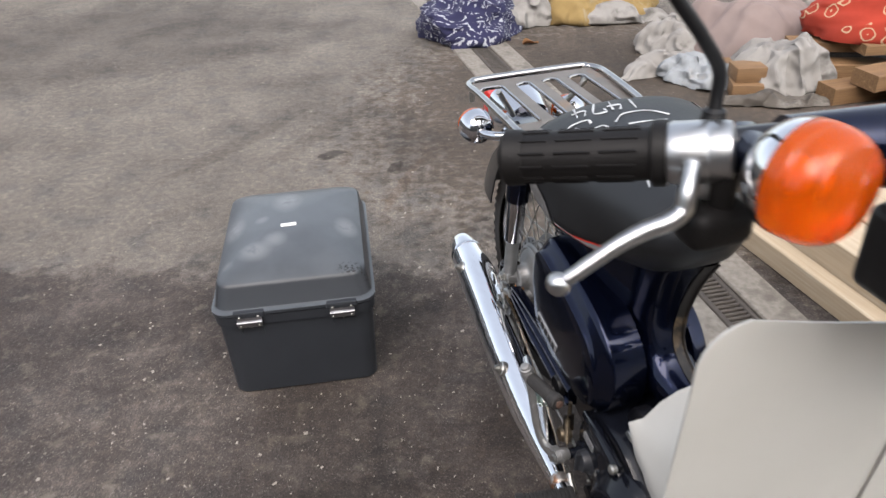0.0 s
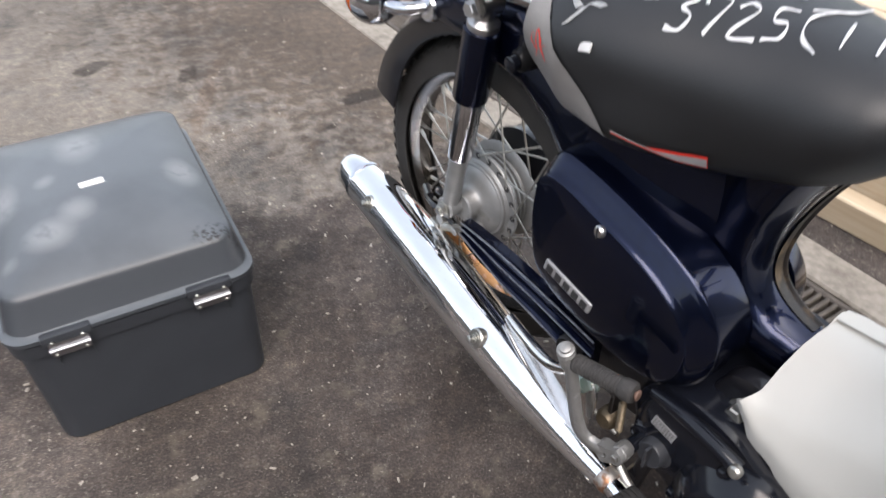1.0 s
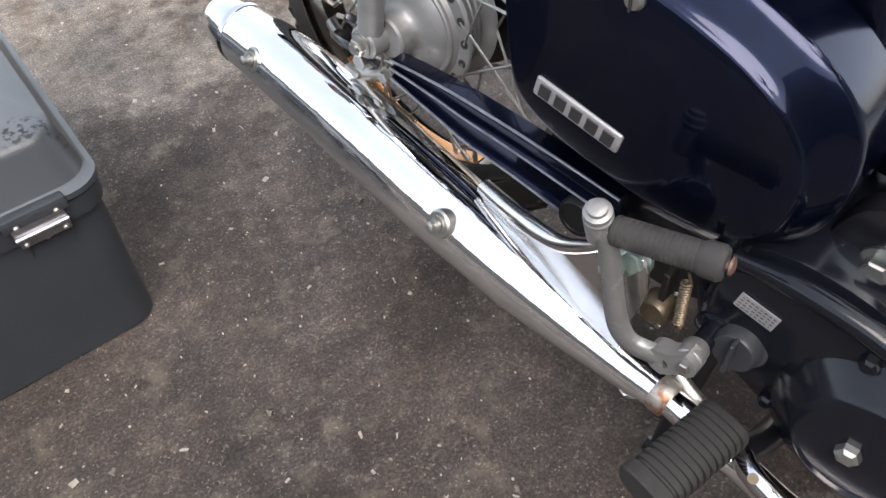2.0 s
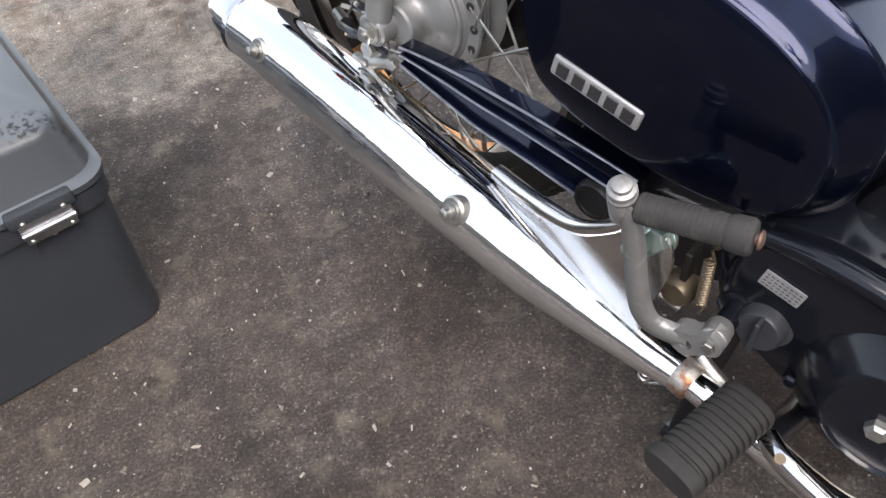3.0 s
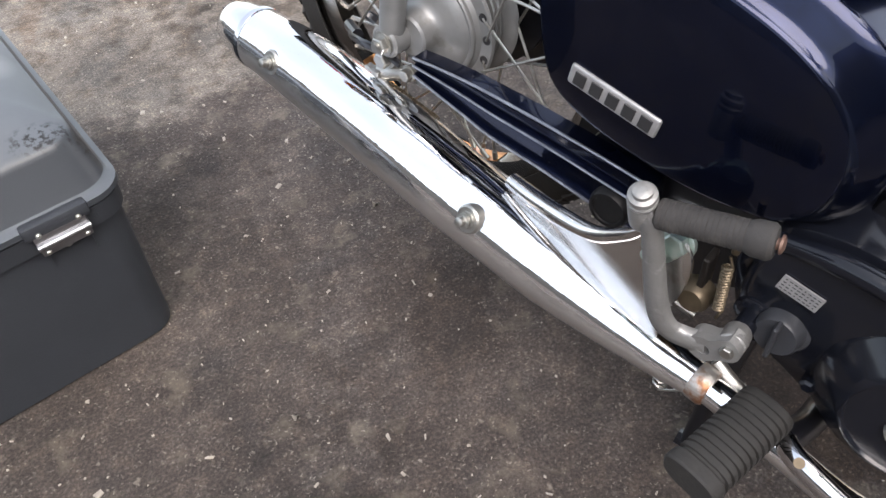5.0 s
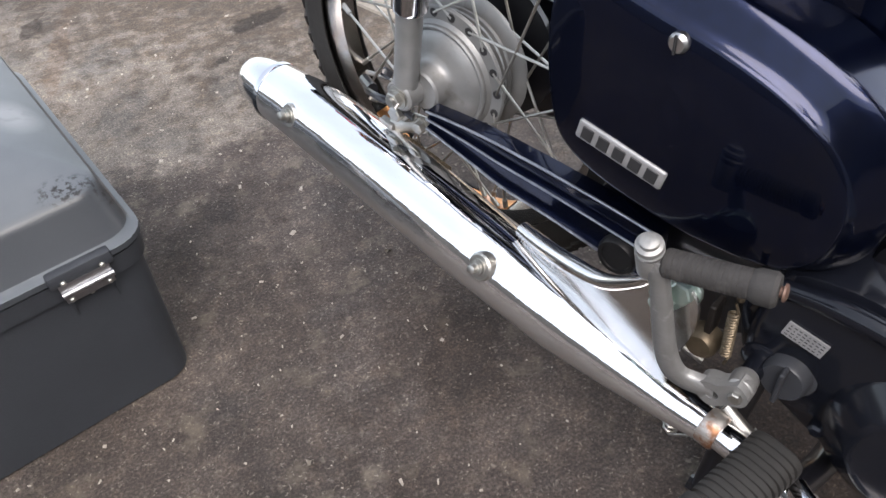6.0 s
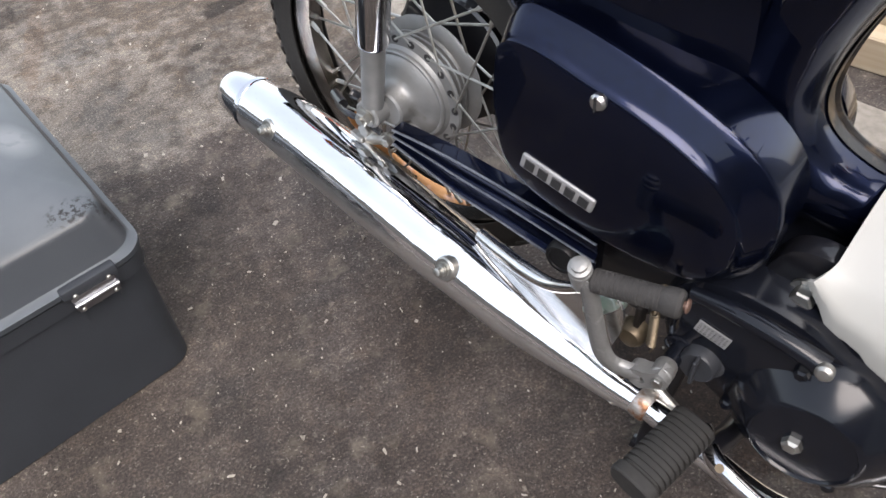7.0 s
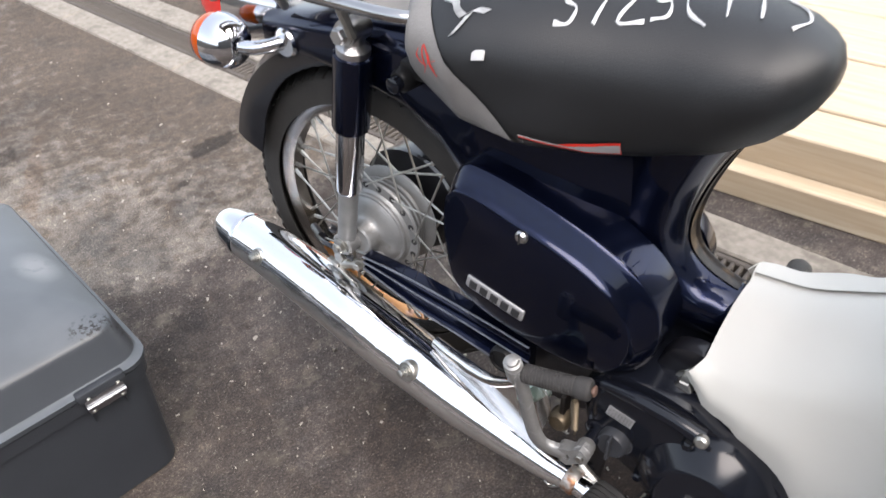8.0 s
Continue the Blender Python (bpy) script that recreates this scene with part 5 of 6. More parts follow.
def build_engine(moped):
    bm = bmesh.new()
    # crankcase and right cover
    out = closed_curve([(0.345, 0.262), (0.365, 0.3), (0.4, 0.312), (0.45, 0.308), (0.49, 0.29), (0.545, 0.262), (0.575, 0.215), (0.56, 0.165), (0.51, 0.14), (0.45, 0.148), (0.4, 0.172), (0.36, 0.2)], 4)
    plate(bm, out, 0.1, -0.105, 0.014)
    case = part("crankcase", bm, M["engine"], moped, "black painted engine crankcase")
    bm = bmesh.new()
    out = closed_curve([(0.36, 0.262), (0.375, 0.292), (0.41, 0.3), (0.45, 0.292), (0.48, 0.275), (0.47, 0.23), (0.44, 0.2), (0.395, 0.196), (0.365, 0.215)], 4)
    plate(bm, out, -0.09, -0.117, 0.008)
    part("gear_cover", bm, M["engine"], case)
    # raised ridge with its end bolt
    bm = bmesh.new()
    tube(bm, [(0.372, -0.112, 0.298), (0.41, -0.117, 0.306), (0.45, -0.119, 0.304), (0.477, -0.119, 0.298)], [0.006, 0.008, 0.008, 0.009], 12, 5)
    part("ridge", bm, M["engine"], case)
    bm = bmesh.new()
    lathe(bm, [(0, 0.0065), (0.006, 0.0065), (0.008, 0.004)], (0.478, -0.124, 0.302), (0, -1, 0.3), 14)
    part("case_bolt", bm, M["steel"], case)
    # round clutch cover
    bm = bmesh.new()
    c = Vector((0.488, -0.1, 0.217))
    lathe(bm, [(0, 0.07), (0.012, 0.068), (0.02, 0.062), (0.035, 0.045), (0.0375, 0.042), (0.038, 0.04), (0.036, 0.0385), (0.036, 0.0)], c, (0.05, -1, 0.08), 56)
    cl = part("clutch_cover", bm, M["engine"], case, "round black clutch cover", 28)
    bm = bmesh.new()
    lathe(bm, [(0, 0.0085), (0.006, 0.0078), (0.008, 0.005)], c + Vector((-0.005, -0.0355, 0.0)), (0.05, -1, 0.08), 6)
    part("clutch_bolt", bm, M["steel"], cl)
    for a in (20, 110, 200, 300):
        bm = bmesh.new()
        o = c + Vector((0.066 * math.cos(radians(a)), -0.01, 0.066 * math.sin(radians(a))))
        lathe(bm, [(0, 0.006), (0.012, 0.006), (0.014, 0.004)], o, (0, -1, 0), 6)
        part("case_screw", bm, M["engine"], case)
    # oil filler cap with a slot
    bm = bmesh.new()
    lathe(bm, [(-0.02, 0.0205), (0.0, 0.0205), (0.0015, 0.0195), (0.0022, 0.0172), (0.0035, 0.0165), (0.0115, 0.0158), (0.0135, 0.0142)], (0.395, -0.116, 0.231), (0, -1, 0.12), 32)
    box_bm(bm, (0.3932, -0.1365, 0.217), (0.3968, -0.126, 0.2475), 0.001, 1)
    part("oil_cap", bm, M["cap_plastic"], case, "black oil filler cap")
    # small silver label with unreadable print
    ml = Matrix.Translation((0.397, -0.1185, 0.27)) @ Matrix.Rotation(radians(12), 4, "Y") @ Matrix.Scale(0.86, 4)
    bm = bmesh.new()
    box_bm(bm, (-0.0165, -0.0008, -0.008), (0.0165, 0.0008, 0.008), 0, 1, ml)
    lab = part("oil_label", bm, M["sticker"], case, "small silver caution sticker with print")
    bm = bmesh.new()
    for k in range(4):
        for j in range(8):
            w = 0.00125 if (j * 3 + k) % 4 else 0.0006
            x = -0.0133 + 0.0038 * j
            z = 0.0052 - 0.0035 * k
            box_bm(bm, (x - w, -0.0011, z - 0.0004), (x + w, -0.0007, z + 0.0004), 0, 1, ml)
    part("print_bar", bm, M["ink"], lab)
    # upper engine hanger with its bright bolt
    bm = bmesh.new()
    plate(bm, closed_curve([(0.405, 0.3), (0.42, 0.34), (0.455, 0.345), (0.475, 0.315), (0.46, 0.29), (0.42, 0.285)], 4), -0.05, -0.07, 0.004)
    hg = part("engine_hanger", bm, M["black_paint"], case)
    bm = bmesh.new()
    hexbolt(bm, (0.441, -0.07, 0.308), (0, -1, 0.1), 0.0095, 0.016)
    part("hanger_bolt", bm, M["steel"], hg)
    # cylinder behind the leg shield
    bm = bmesh.new()
    for i in range(9):
        x = 0.59 + 0.014 * i
        box_bm(bm, (x, -0.055, 0.16), (x + 0.006, 0.055, 0.27), 0.003, 1)
    box_bm(bm, (0.56, -0.04, 0.18), (0.72, 0.04, 0.25), 0.01, 2)
    part("cylinder", bm, M["alloy"], case, "finned grey alloy cylinder")
    # swing-arm pivot plate, stop-switch spring and cables behind the kick lever
    bm = bmesh.new()
    plate(bm, closed_curve([(0.2, 0.26), (0.27, 0.31), (0.36, 0.31), (0.37, 0.22), (0.33, 0.18), (0.25, 0.19)], 4), 0.06, -0.066, 0.004)
    part("pivot_plate", bm, M["black_paint"], moped)
    bm = bmesh.new()
    n = 120
    a, b = Vector((0.352, -0.13, 0.284)), Vector((0.3555, -0.13, 0.222))
    ax = (b - a).normalized()
    u = ax.cross(Vector((0, 1, 0))).normalized()
    v = ax.cross(u)
    hel = [a.lerp(b, 0.15 + 0.7 * i / n) + (u * math.cos(i * 0.85) + v * math.sin(i * 0.85)) * 0.0034 for i in range(n)]
    tube(bm, [a] + hel[:1], 0.0011, 5, 1)
    tube(bm, hel, 0.0011, 5, 1)
    tube(bm, [hel[-1], b], 0.0011, 5, 1)
    lathe(bm, [(0, 0.0028), (0.022, 0.0028)], (0.3535, -0.128, 0.287), (0.05, 0, 1), 10)
    part("switch_spring", bm, M["brass"], moped, "small rusty coil spring")
    # kick starter: shaft, cranked flat arm, pinch clamp, knuckle, folding pedal
    bm = bmesh.new()
    arm = smooth_path([(0.3105, -0.174, 0.336), (0.3165, -0.17, 0.3), (0.3225, -0.166, 0.26), (0.328, -0.162, 0.235), (0.336, -0.159, 0.2235), (0.348, -0.156, 0.2205), (0.362, -0.153, 0.222)], 6)
    wide = [0.0062, 0.0068, 0.0075, 0.0088, 0.0092, 0.0085, 0.0085]
    rings = []
    for n, q in enumerate(arm):
        t = (arm[min(n + 1, len(arm) - 1)] - arm[max(n - 1, 0)]).normalized()
        side = t.cross(Vector((0, 1, 0))).normalized()
        w = float(np.interp(n / 6, range(7), wide))
        rings.append([q + side * w * u + Vector((0, v, 0)) for u, v in ((-1, -0.002), (-0.75, -0.0045), (0.0, -0.0052), (0.75, -0.0045), (1, -0.002), (1, 0.003), (0.7, 0.0045), (-0.7, 0.0045), (-1, 0.003))])
    ring_loft(bm, rings)
    kick = part("kick_lever", bm, M["kick_alloy"], moped, "grey cast kick-start lever folded forward", 50)
    # split clamp boss with its eye
    bm = bmesh.new()
    ring = []
    for k in range(20):
        a = 2 * math.pi * k / 20
        ring.append((0.363 + 0.0145 * math.cos(a), 0.221 + 0.0118 * math.sin(a)))
    outer = [[Vector((x + (0.008 if x > 0.363 else 0), y, z + (0.011 if x > 0.366 else 0))) for x, z in ring] for y in (-0.145, -0.156, -0.159)]
    hole = [[Vector((0.361 + 0.0052 * math.cos(2 * math.pi * k / 20), y, 0.2215 + 0.0048 * math.sin(2 * math.pi * k / 20))) for k in range(20)] for y in (-0.159, -0.147)]
    ring_loft(bm, outer + hole, False)
    lathe(bm, [(-0.012, 0.0085), (-0.01, 0.0095), (0.003, 0.0095), (0.0045, 0.008)], (0.376, -0.15, 0.233), (0.1, -1, 0.1), 24)
    part("clamp_boss", bm, M["kick_alloy"], kick)
    bm = bmesh.new()
    lathe(bm, [(0, 0.0078), (0.034, 0.0078), (0.036, 0.006)], (0.3755, -0.114, 0.2305), (0, -1, 0), 20)
    lathe(bm, [(0, 0.0145), (0.006, 0.0145), (0.008, 0.011)], (0.3755, -0.112, 0.2305), (0, -1, 0), 24)
    part("kick_shaft", bm, M["engine"], moped)
    bm = bmesh.new()
    lathe(bm, [(-0.026, 0.0088), (-0.006, 0.0094), (-0.004, 0.0082), (-0.002, 0.0094), (0.0, 0.0094), (0.001, 0.0084), (0.0025, 0.0084), (0.0035, 0.0092), (0.006, 0.0088), (0.007, 0.0062), (0.0105, 0.0062), (0.0115, 0.0045)], (0.3055, -0.175, 0.3415), (0.05, -0.35, 1), 24)
    part("knuckle", bm, M["kick_alloy"], kick)
    bm = bmesh.new()
    o, e = Vector((0.31, -0.172, 0.332)), Vector((0.381, -0.16, 0.3405))
    ax = (e - o)
    Ln = ax.length
    prof = [(0.004, 0.007)]
    for i in range(17):
        x = 0.006 + i * (Ln - 0.022) / 17
        prof += [(x, 0.0094), (x + 0.0024, 0.0098), (x + 0.003, 0.0092)]
    prof += [(Ln - 0.014, 0.0102), (Ln - 0.012, 0.011), (Ln - 0.003, 0.0112), (Ln - 0.0005, 0.0095), (Ln, 0.007)]
    lathe(bm, prof, o, ax, 24)
    part("kick_rubber", bm, M["worn_rubber"], kick, "worn grey ribbed pedal rubber")
    bm = bmesh.new()
    lathe(bm, [(Ln - 0.001, 0.0035), (Ln + 0.0015, 0.0035), (Ln + 0.002, 0.0058), (Ln + 0.0035, 0.0055), (Ln + 0.0045, 0.003)], o, ax, 14)
    part("pedal_end", bm, M["pedal_end"], kick, "rusty brown pedal end")
    bm = bmesh.new()
    hexbolt(bm, (0.377, -0.156, 0.2325), (0, -1, 0.1), 0.0048, 0.007, 1.15)
    part("pinch_bolt", bm, M["steel"], kick)
    # tabs, cap and sheet bracket behind the lever
    bm = bmesh.new()
    lathe(bm, [(0, 0.013), (0.012, 0.012), (0.016, 0.009), (0.017, 0.003)], (0.336, -0.118, 0.228), (0, -1, 0.1), 22)
    part("pivot_end", bm, M["brass"], moped, "dusty bronze pivot end")
    bm = bmesh.new()
    box_bm(bm, (0.335, -0.128, 0.235), (0.34, -0.112, 0.268), 0.001, 1, Matrix.Rotation(0, 4, "X"))
    part("cable_tab", bm, M["dusty"], moped)
    # foot rests on their cross bar, brake pedal
    bm = bmesh.new()
    tube(bm, [(0.43, -0.15, 0.16), (0.44, -0.08, 0.135), (0.44, 0.08, 0.135), (0.43, 0.15, 0.16)], 0.011, 14, 5)
    bar = part("footrest_bar", bm, M["black_paint"], moped)
    for s in (-1, 1):
        bm = bmesh.new()
        a, b = Vector((0.412, s * 0.14, 0.176)), Vector((0.396, s * 0.223, 0.17))
        ax = (b - a).normalized()
        side = ax.cross(Vector((0, 0, 1))).normalized()
        up = side.cross(ax)
        L = (b - a).length
        rings = []
        prof = [(0, 0.85), (0.02, 0.98)]
        for i in range(11):
            f = 0.05 + 0.8 * i / 11
            prof += [(f, 1.0), (f + 0.042, 1.0), (f + 0.047, 0.89), (f + 0.068, 0.89)]
        prof += [(0.87, 1.05), (0.98, 1.08), (1.0, 1.0)]
        for f, k in prof:
            c = a + ax * f * L
            ring = []
            for i in range(20):
                t = 2 * math.pi * i / 20
                cc, ss = math.cos(t), math.sin(t)
                ring.append(c + side * math.copysign(abs(cc) ** 0.7, cc) * 0.0205 * k + up * math.copysign(abs(ss) ** 0.7, ss) * 0.0145 * k)
            rings.append(ring)
        ring_loft(bm, rings)
        part("footrest_rubber", bm, M["rubber"], bar, "ribbed black footrest rubber")
    bm = bmesh.new()
    tube(bm, [(0.42, -0.13, 0.15), (0.445, -0.158, 0.163), (0.5, -0.165, 0.15), (0.58, -0.17, 0.14), (0.64, -0.18, 0.15)], [0.012, 0.0095, 0.0085, 0.0085, 0.0085], 14, 6, 0.8)
    ped = part("brake_pedal", bm, M["chrome"], moped, "chromed brake pedal arm")
    bm = bmesh.new()
    lathe(bm, [(0, 0.0038), (0.0106, 0.0038)], (0.446, -0.158, 0.163), (0, -0.6, 0.8), 14)
    part("pedal_hole", bm, M["brass"], ped)
    bm = bmesh.new()
    tube(bm, [(0.366, -0.128, 0.1765), (0.376, -0.13, 0.171), (0.392, -0.132, 0.163)], 0.0052, 12, 3)
    part("pedal_link", bm, M["steel"], ped)
    # gear pedal on the far side
    bm = bmesh.new()
    tube(bm, [(0.52, 0.11, 0.2), (0.5, 0.135, 0.225), (0.48, 0.16, 0.248), (0.475, 0.19, 0.258)], 0.007, 12, 4)
    gp = part("gear_pedal", bm, M["chrome"], moped)
    bm = bmesh.new()
    lathe(bm, [(0, 0.012), (0.003, 0.0145), (0.04, 0.0145), (0.044, 0.012), (0.045, 0.004)], (0.475, 0.18, 0.258), (-0.05, 1, 0), 24)
    part("pedal_rubber", bm, M["rubber"], gp, "black gear pedal rubber")
    # centre stand
    bm = bmesh.new()
    for s in (-1, 1):
        tube(bm, [(0.37, s * 0.075, 0.16), (0.365, s * 0.09, 0.09), (0.362, s * 0.1, 0.01)], 0.009, 12, 4)
        tube(bm, [(0.35, s * 0.1, 0.008), (0.385, s * 0.1, 0.008)], 0.008, 8, 1)
    tube(bm, [(0.362, -0.095, 0.12), (0.362, 0.095, 0.12)], 0.009, 10, 1)
    part("centre_stand", bm, M["black_paint"], moped, "black tubular centre stand")
    bm = bmesh.new()
    hel = [(0.334 - 0.00012 * i + 0.006 * math.cos(i * 0.8), -0.119 + 0.006 * math.sin(i * 0.8), 0.152 - 0.00085 * i) for i in range(64)]
    tube(bm, hel, 0.0014, 6, 1)
    tube(bm, [(0.326, -0.119, 0.0975), (0.327, -0.119, 0.088), (0.34, -0.105, 0.082)], 0.0012, 6, 3)
    part("stand_spring", bm, M["steel"], moped)


def build_front(moped):
    """Leg shield, handlebar, front indicators, nacelle, mirror stalk."""
    # tunnel over the frame that opens into curved wings, one moulding
    def column(x, ridge, side, low):
        """From the ridge over the shoulder and down the side, outwards as the wing opens."""
        pts = [(0, ridge), (0.014, ridge - 0.0012), (side * 0.36, ridge - 0.006), (side * 0.62, ridge - 0.02), (side * 0.84, ridge - 0.042)]
        z0 = pts[-1][1]
        for k in range(1, 9):
            f = k / 8
            pts.append((side * (0.86 + 0.14 * min(1, f * 1.6)) + (0.004 * math.sin(f * math.pi)), z0 + (low - z0) * f))
        return [Vector((x - 0.022 * (1 - min(1, max(0, (x - 0.44) / 0.12))) * i / 12, -y, z)) for i, (y, z) in enumerate(pts)]
    cols = []
    for x, ridge, side, low in ((0.458, 0.3935, 0.0865, 0.336), (0.464, 0.3935, 0.087, 0.326), (0.471, 0.394, 0.0875, 0.316), (0.477, 0.3945, 0.088, 0.304), (0.483, 0.395, 0.0885, 0.2985), (0.492, 0.3955, 0.089, 0.297),
                                (0.502, 0.3965, 0.09, 0.293), (0.511, 0.3985, 0.0905, 0.283), (0.524, 0.403, 0.091, 0.276), (0.536, 0.4085, 0.0915, 0.2705), (0.545, 0.4125, 0.092, 0.262), (0.553, 0.416, 0.0925, 0.248),
                                (0.562, 0.42, 0.093, 0.222), (0.59, 0.438, 0.096, 0.2), (0.615, 0.465, 0.1, 0.19), (0.64, 0.49, 0.105, 0.185)):
        cols.append(column(x, ridge, side, low))
    # wings: a panel across the front, curved back a little towards its rounded outer edge
    rows = []
    for i in range(25):
        v = (i / 24) ** 1.7
        row = []
        for k in range(13):
            u = k / 12
            top = 0.674 + 0.036 * u
            d = min(0.04, v * (top - 0.2))
            y = (0.166 + math.sqrt(max(0.0, 0.0016 - (0.04 - d) ** 2))) * u
            z = top + (0.2 - top) * v
            x = 0.712 - 0.012 * u ** 2 - 0.05 * v ** 1.3 + 0.03 * max(0, v - 0.6) * (1 - u * u)
            row.append(Vector((x, -y, z)))
        rows.append(row)
    bm = bmesh.new()
    for s in (1, -1):
        ring_loft(bm, [[Vector((p.x, p.y * s, p.z)) for p in c] for c in cols], False, False)
        ring_loft(bm, [[Vector((p.x, p.y * s, p.z)) for p in c] for c in rows], False, False)
    bmesh.ops.remove_doubles(bm, verts=bm.verts, dist=0.0005)
    bmesh.ops.solidify(bm, geom=bm.faces[:], thickness=0.003)
    part("leg_shield", bm, M["white_plastic"], moped, "off-white plastic leg shield over the frame tunnel", 50)
    # handlebar
    bm = bmesh.new()
    tube(bm, [(0.64, -0.34, 0.845), (0.696, -0.26, 0.86), (0.725, -0.17, 0.866), (0.745, -0.08, 0.858), (0.75, 0, 0.855), (0.745, 0.08, 0.858), (0.725, 0.17, 0.866), (0.696, 0.26, 0.86), (0.64, 0.34, 0.845)], 0.011, 14, 5)
    bar = part("handlebar", bm, M["black_paint"], moped)
    for s in (-1, 1):
        a, b = Vector((0.698, s * 0.258, 0.8595)), Vector((0.642, s * 0.337, 0.846))
        ax = (b - a).normalized()
        L = (b - a).length
        bm = bmesh.new()
        lathe(bm, [(-0.002, 0.0195), (0.0, 0.0205), (0.006, 0.0205), (0.008, 0.0165), (L - 0.012, 0.0163), (L - 0.01, 0.0178), (L, 0.0185), (L + 0.003, 0.016)], a, ax, 32)
        grip = part("grip", bm, M["grip"], bar, "ribbed black rubber handlebar grip")
        bm = bmesh.new()
        up = Vector((0, 0, 1))
        side = ax.cross(up).normalized()
        for k in range(12):
            t = 2 * math.pi * k / 12
            nrm = side * math.cos(t) + up * math.sin(t)
            for j in range(3):
                c0 = a + ax * (0.016 + j * 0.028) + nrm * 0.0164
                tube(bm, [c0, c0 + ax * 0.022], 0.0011, 5, 1)
        part("grip_rib", bm, M["grip"], grip)
        # switch housing and lever
        bm = bmesh.new()
        lathe(bm, [(0.0, 0.017), (-0.005, 0.0192), (-0.024, 0.0192), (-0.0255, 0.0182), (-0.027, 0.0188), (-0.038, 0.0182), (-0.04, 0.015)], a, ax, 32)
        bx, by, bz = a.x + 0.012, a.y - s * 0.028, a.z - 0.019
        box_bm(bm, (bx - 0.012, by - 0.014, bz - 0.006), (bx + 0.012, by + 0.014, bz + 0.008), 0.003, 2)
        tube(bm, [(bx + 0.004, by - s * 0.008, bz - 0.002), (bx + 0.004, by - s * 0.021, bz - 0.004)], [0.006, 0.0035], 12, 1)
        part("throttle_housing", bm, M["polished"], bar, "polished alloy throttle housing")
        bm = bmesh.new()
        tube(bm, [(0.724, s * 0.256, 0.862), (0.734, s * 0.264, 0.852), (0.737, s * 0.267, 0.842), (0.737, s * 0.276, 0.836), (0.736, s * 0.292, 0.832), (0.735, s * 0.31, 0.824), (0.733, s * 0.332, 0.81), (0.732, s * 0.338, 0.8065)], [0.0075, 0.0078, 0.008, 0.0082, 0.0076, 0.0066, 0.006, 0.0055], 16, 6, 0.7)
        bmesh.ops.create_uvsphere(bm, u_segments=16, v_segments=10, radius=0.0072, matrix=Matrix.Translation((0.7315, s * 0.341, 0.8045)))
        part("brake_lever", bm, M["polished"], bar, "polished alloy brake lever with a ball end")
        bm = bmesh.new()
        box_bm(bm, (0.708, min(s * 0.212, s * 0.256), 0.806), (0.738, max(s * 0.212, s * 0.256), 0.833), 0.009, 3)
        lathe(bm, [(0, 0.008), (0.03, 0.008)], (0.724, s * 0.232, 0.826), (0, 0, 1), 14)
        part("lever_boot", bm, M["grip"], bar, "black rubber boot at the lever pivot")
        # indicator
        bm = bmesh.new()
        c = Vector((0.764, s * 0.216, 0.866))
        fw = Vector((1, s * -0.2, 0.03)).normalized()
        lathe(bm, [(-0.026, 0.011), (-0.022, 0.021), (-0.013, 0.0295), (-0.005, 0.033), (0.001, 0.034), (0.001, 0.032), (-0.004, 0.0305), (-0.012, 0.024), (-0.017, 0.012), (-0.018, 0.004)], c, fw, 40, False)
        ind = part("front_indicator", bm, M["chrome"], bar, "round chrome front indicator with an orange lens")
        # ribbed lens, clear enough to show the bulb
        bm = bmesh.new()
        prof = [(0.0005, 0.0328), (0.002, 0.0336), (0.006, 0.0338)]
        for k in range(9):
            z = 0.009 + 0.0024 * k
            r = 0.0336 * math.sqrt(max(0.02, 1 - ((z - 0.009) / 0.0285) ** 2.6))
            prof += [(z, r), (z + 0.0012, r - 0.0005)]
        prof += [(0.0322, 0.018), (0.0345, 0.011), (0.0355, 0.003)]
        lathe(bm, prof, c, fw, 48)
        part("lens", bm, M["orange_clear"], ind, "ribbed translucent orange lens")
        bm = bmesh.new()
        lathe(bm, [(-0.017, 0.004), (-0.012, 0.0045), (-0.009, 0.007), (-0.003, 0.0085), (0.003, 0.007), (0.006, 0.003)], c, fw, 20)
        part("bulb", bm, M["bulb_glass"], ind)
        bm = bmesh.new()
        tube(bm, [c - fw * 0.024, c - fw * 0.06 + Vector((0, -s * 0.02, -0.008))], [0.012, 0.018], 14, 1)
        part("stalk", bm, M["navy"], ind)
        # mirror stalk
        if s < 0:
            bm = bmesh.new()
            tube(bm, [(0.6985, -0.2275, 0.872), (0.6985, -0.2275, 0.89), (0.699, -0.229, 0.908), (0.7, -0.245, 0.93), (0.7, -0.262, 0.95), (0.698, -0.29, 0.985), (0.696, -0.316, 1.018)], 0.0042, 12, 5)
            lathe(bm, [(-0.006, 0.0088), (0.01, 0.0088), (0.012, 0.0075), (0.018, 0.007), (0.02, 0.0045)], (0.6985, -0.2275, 0.8645), (0, 0, 1), 16)
            part("mirror_stalk", bm, M["black_plastic"], bar, "black mirror stalk")
    # headlamp nacelle with the navy bar covers
    bm = bmesh.new()
    ring_loft(bm, [superring(0.69, 0.06, 0.8, 0.885, 24), superring(0.725, 0.1, 0.75, 0.895, 24), superring(0.77, 0.108, 0.735, 0.89, 24), superring(0.83, 0.095, 0.745, 0.875, 24), superring(0.85, 0.07, 0.77, 0.86, 24)])
    for s in (-1, 1):
        tube(bm, [(0.745, s * 0.07, 0.852), (0.737, s * 0.13, 0.859), (0.722, s * 0.195, 0.863)], [0.034, 0.026, 0.019], 18, 5)
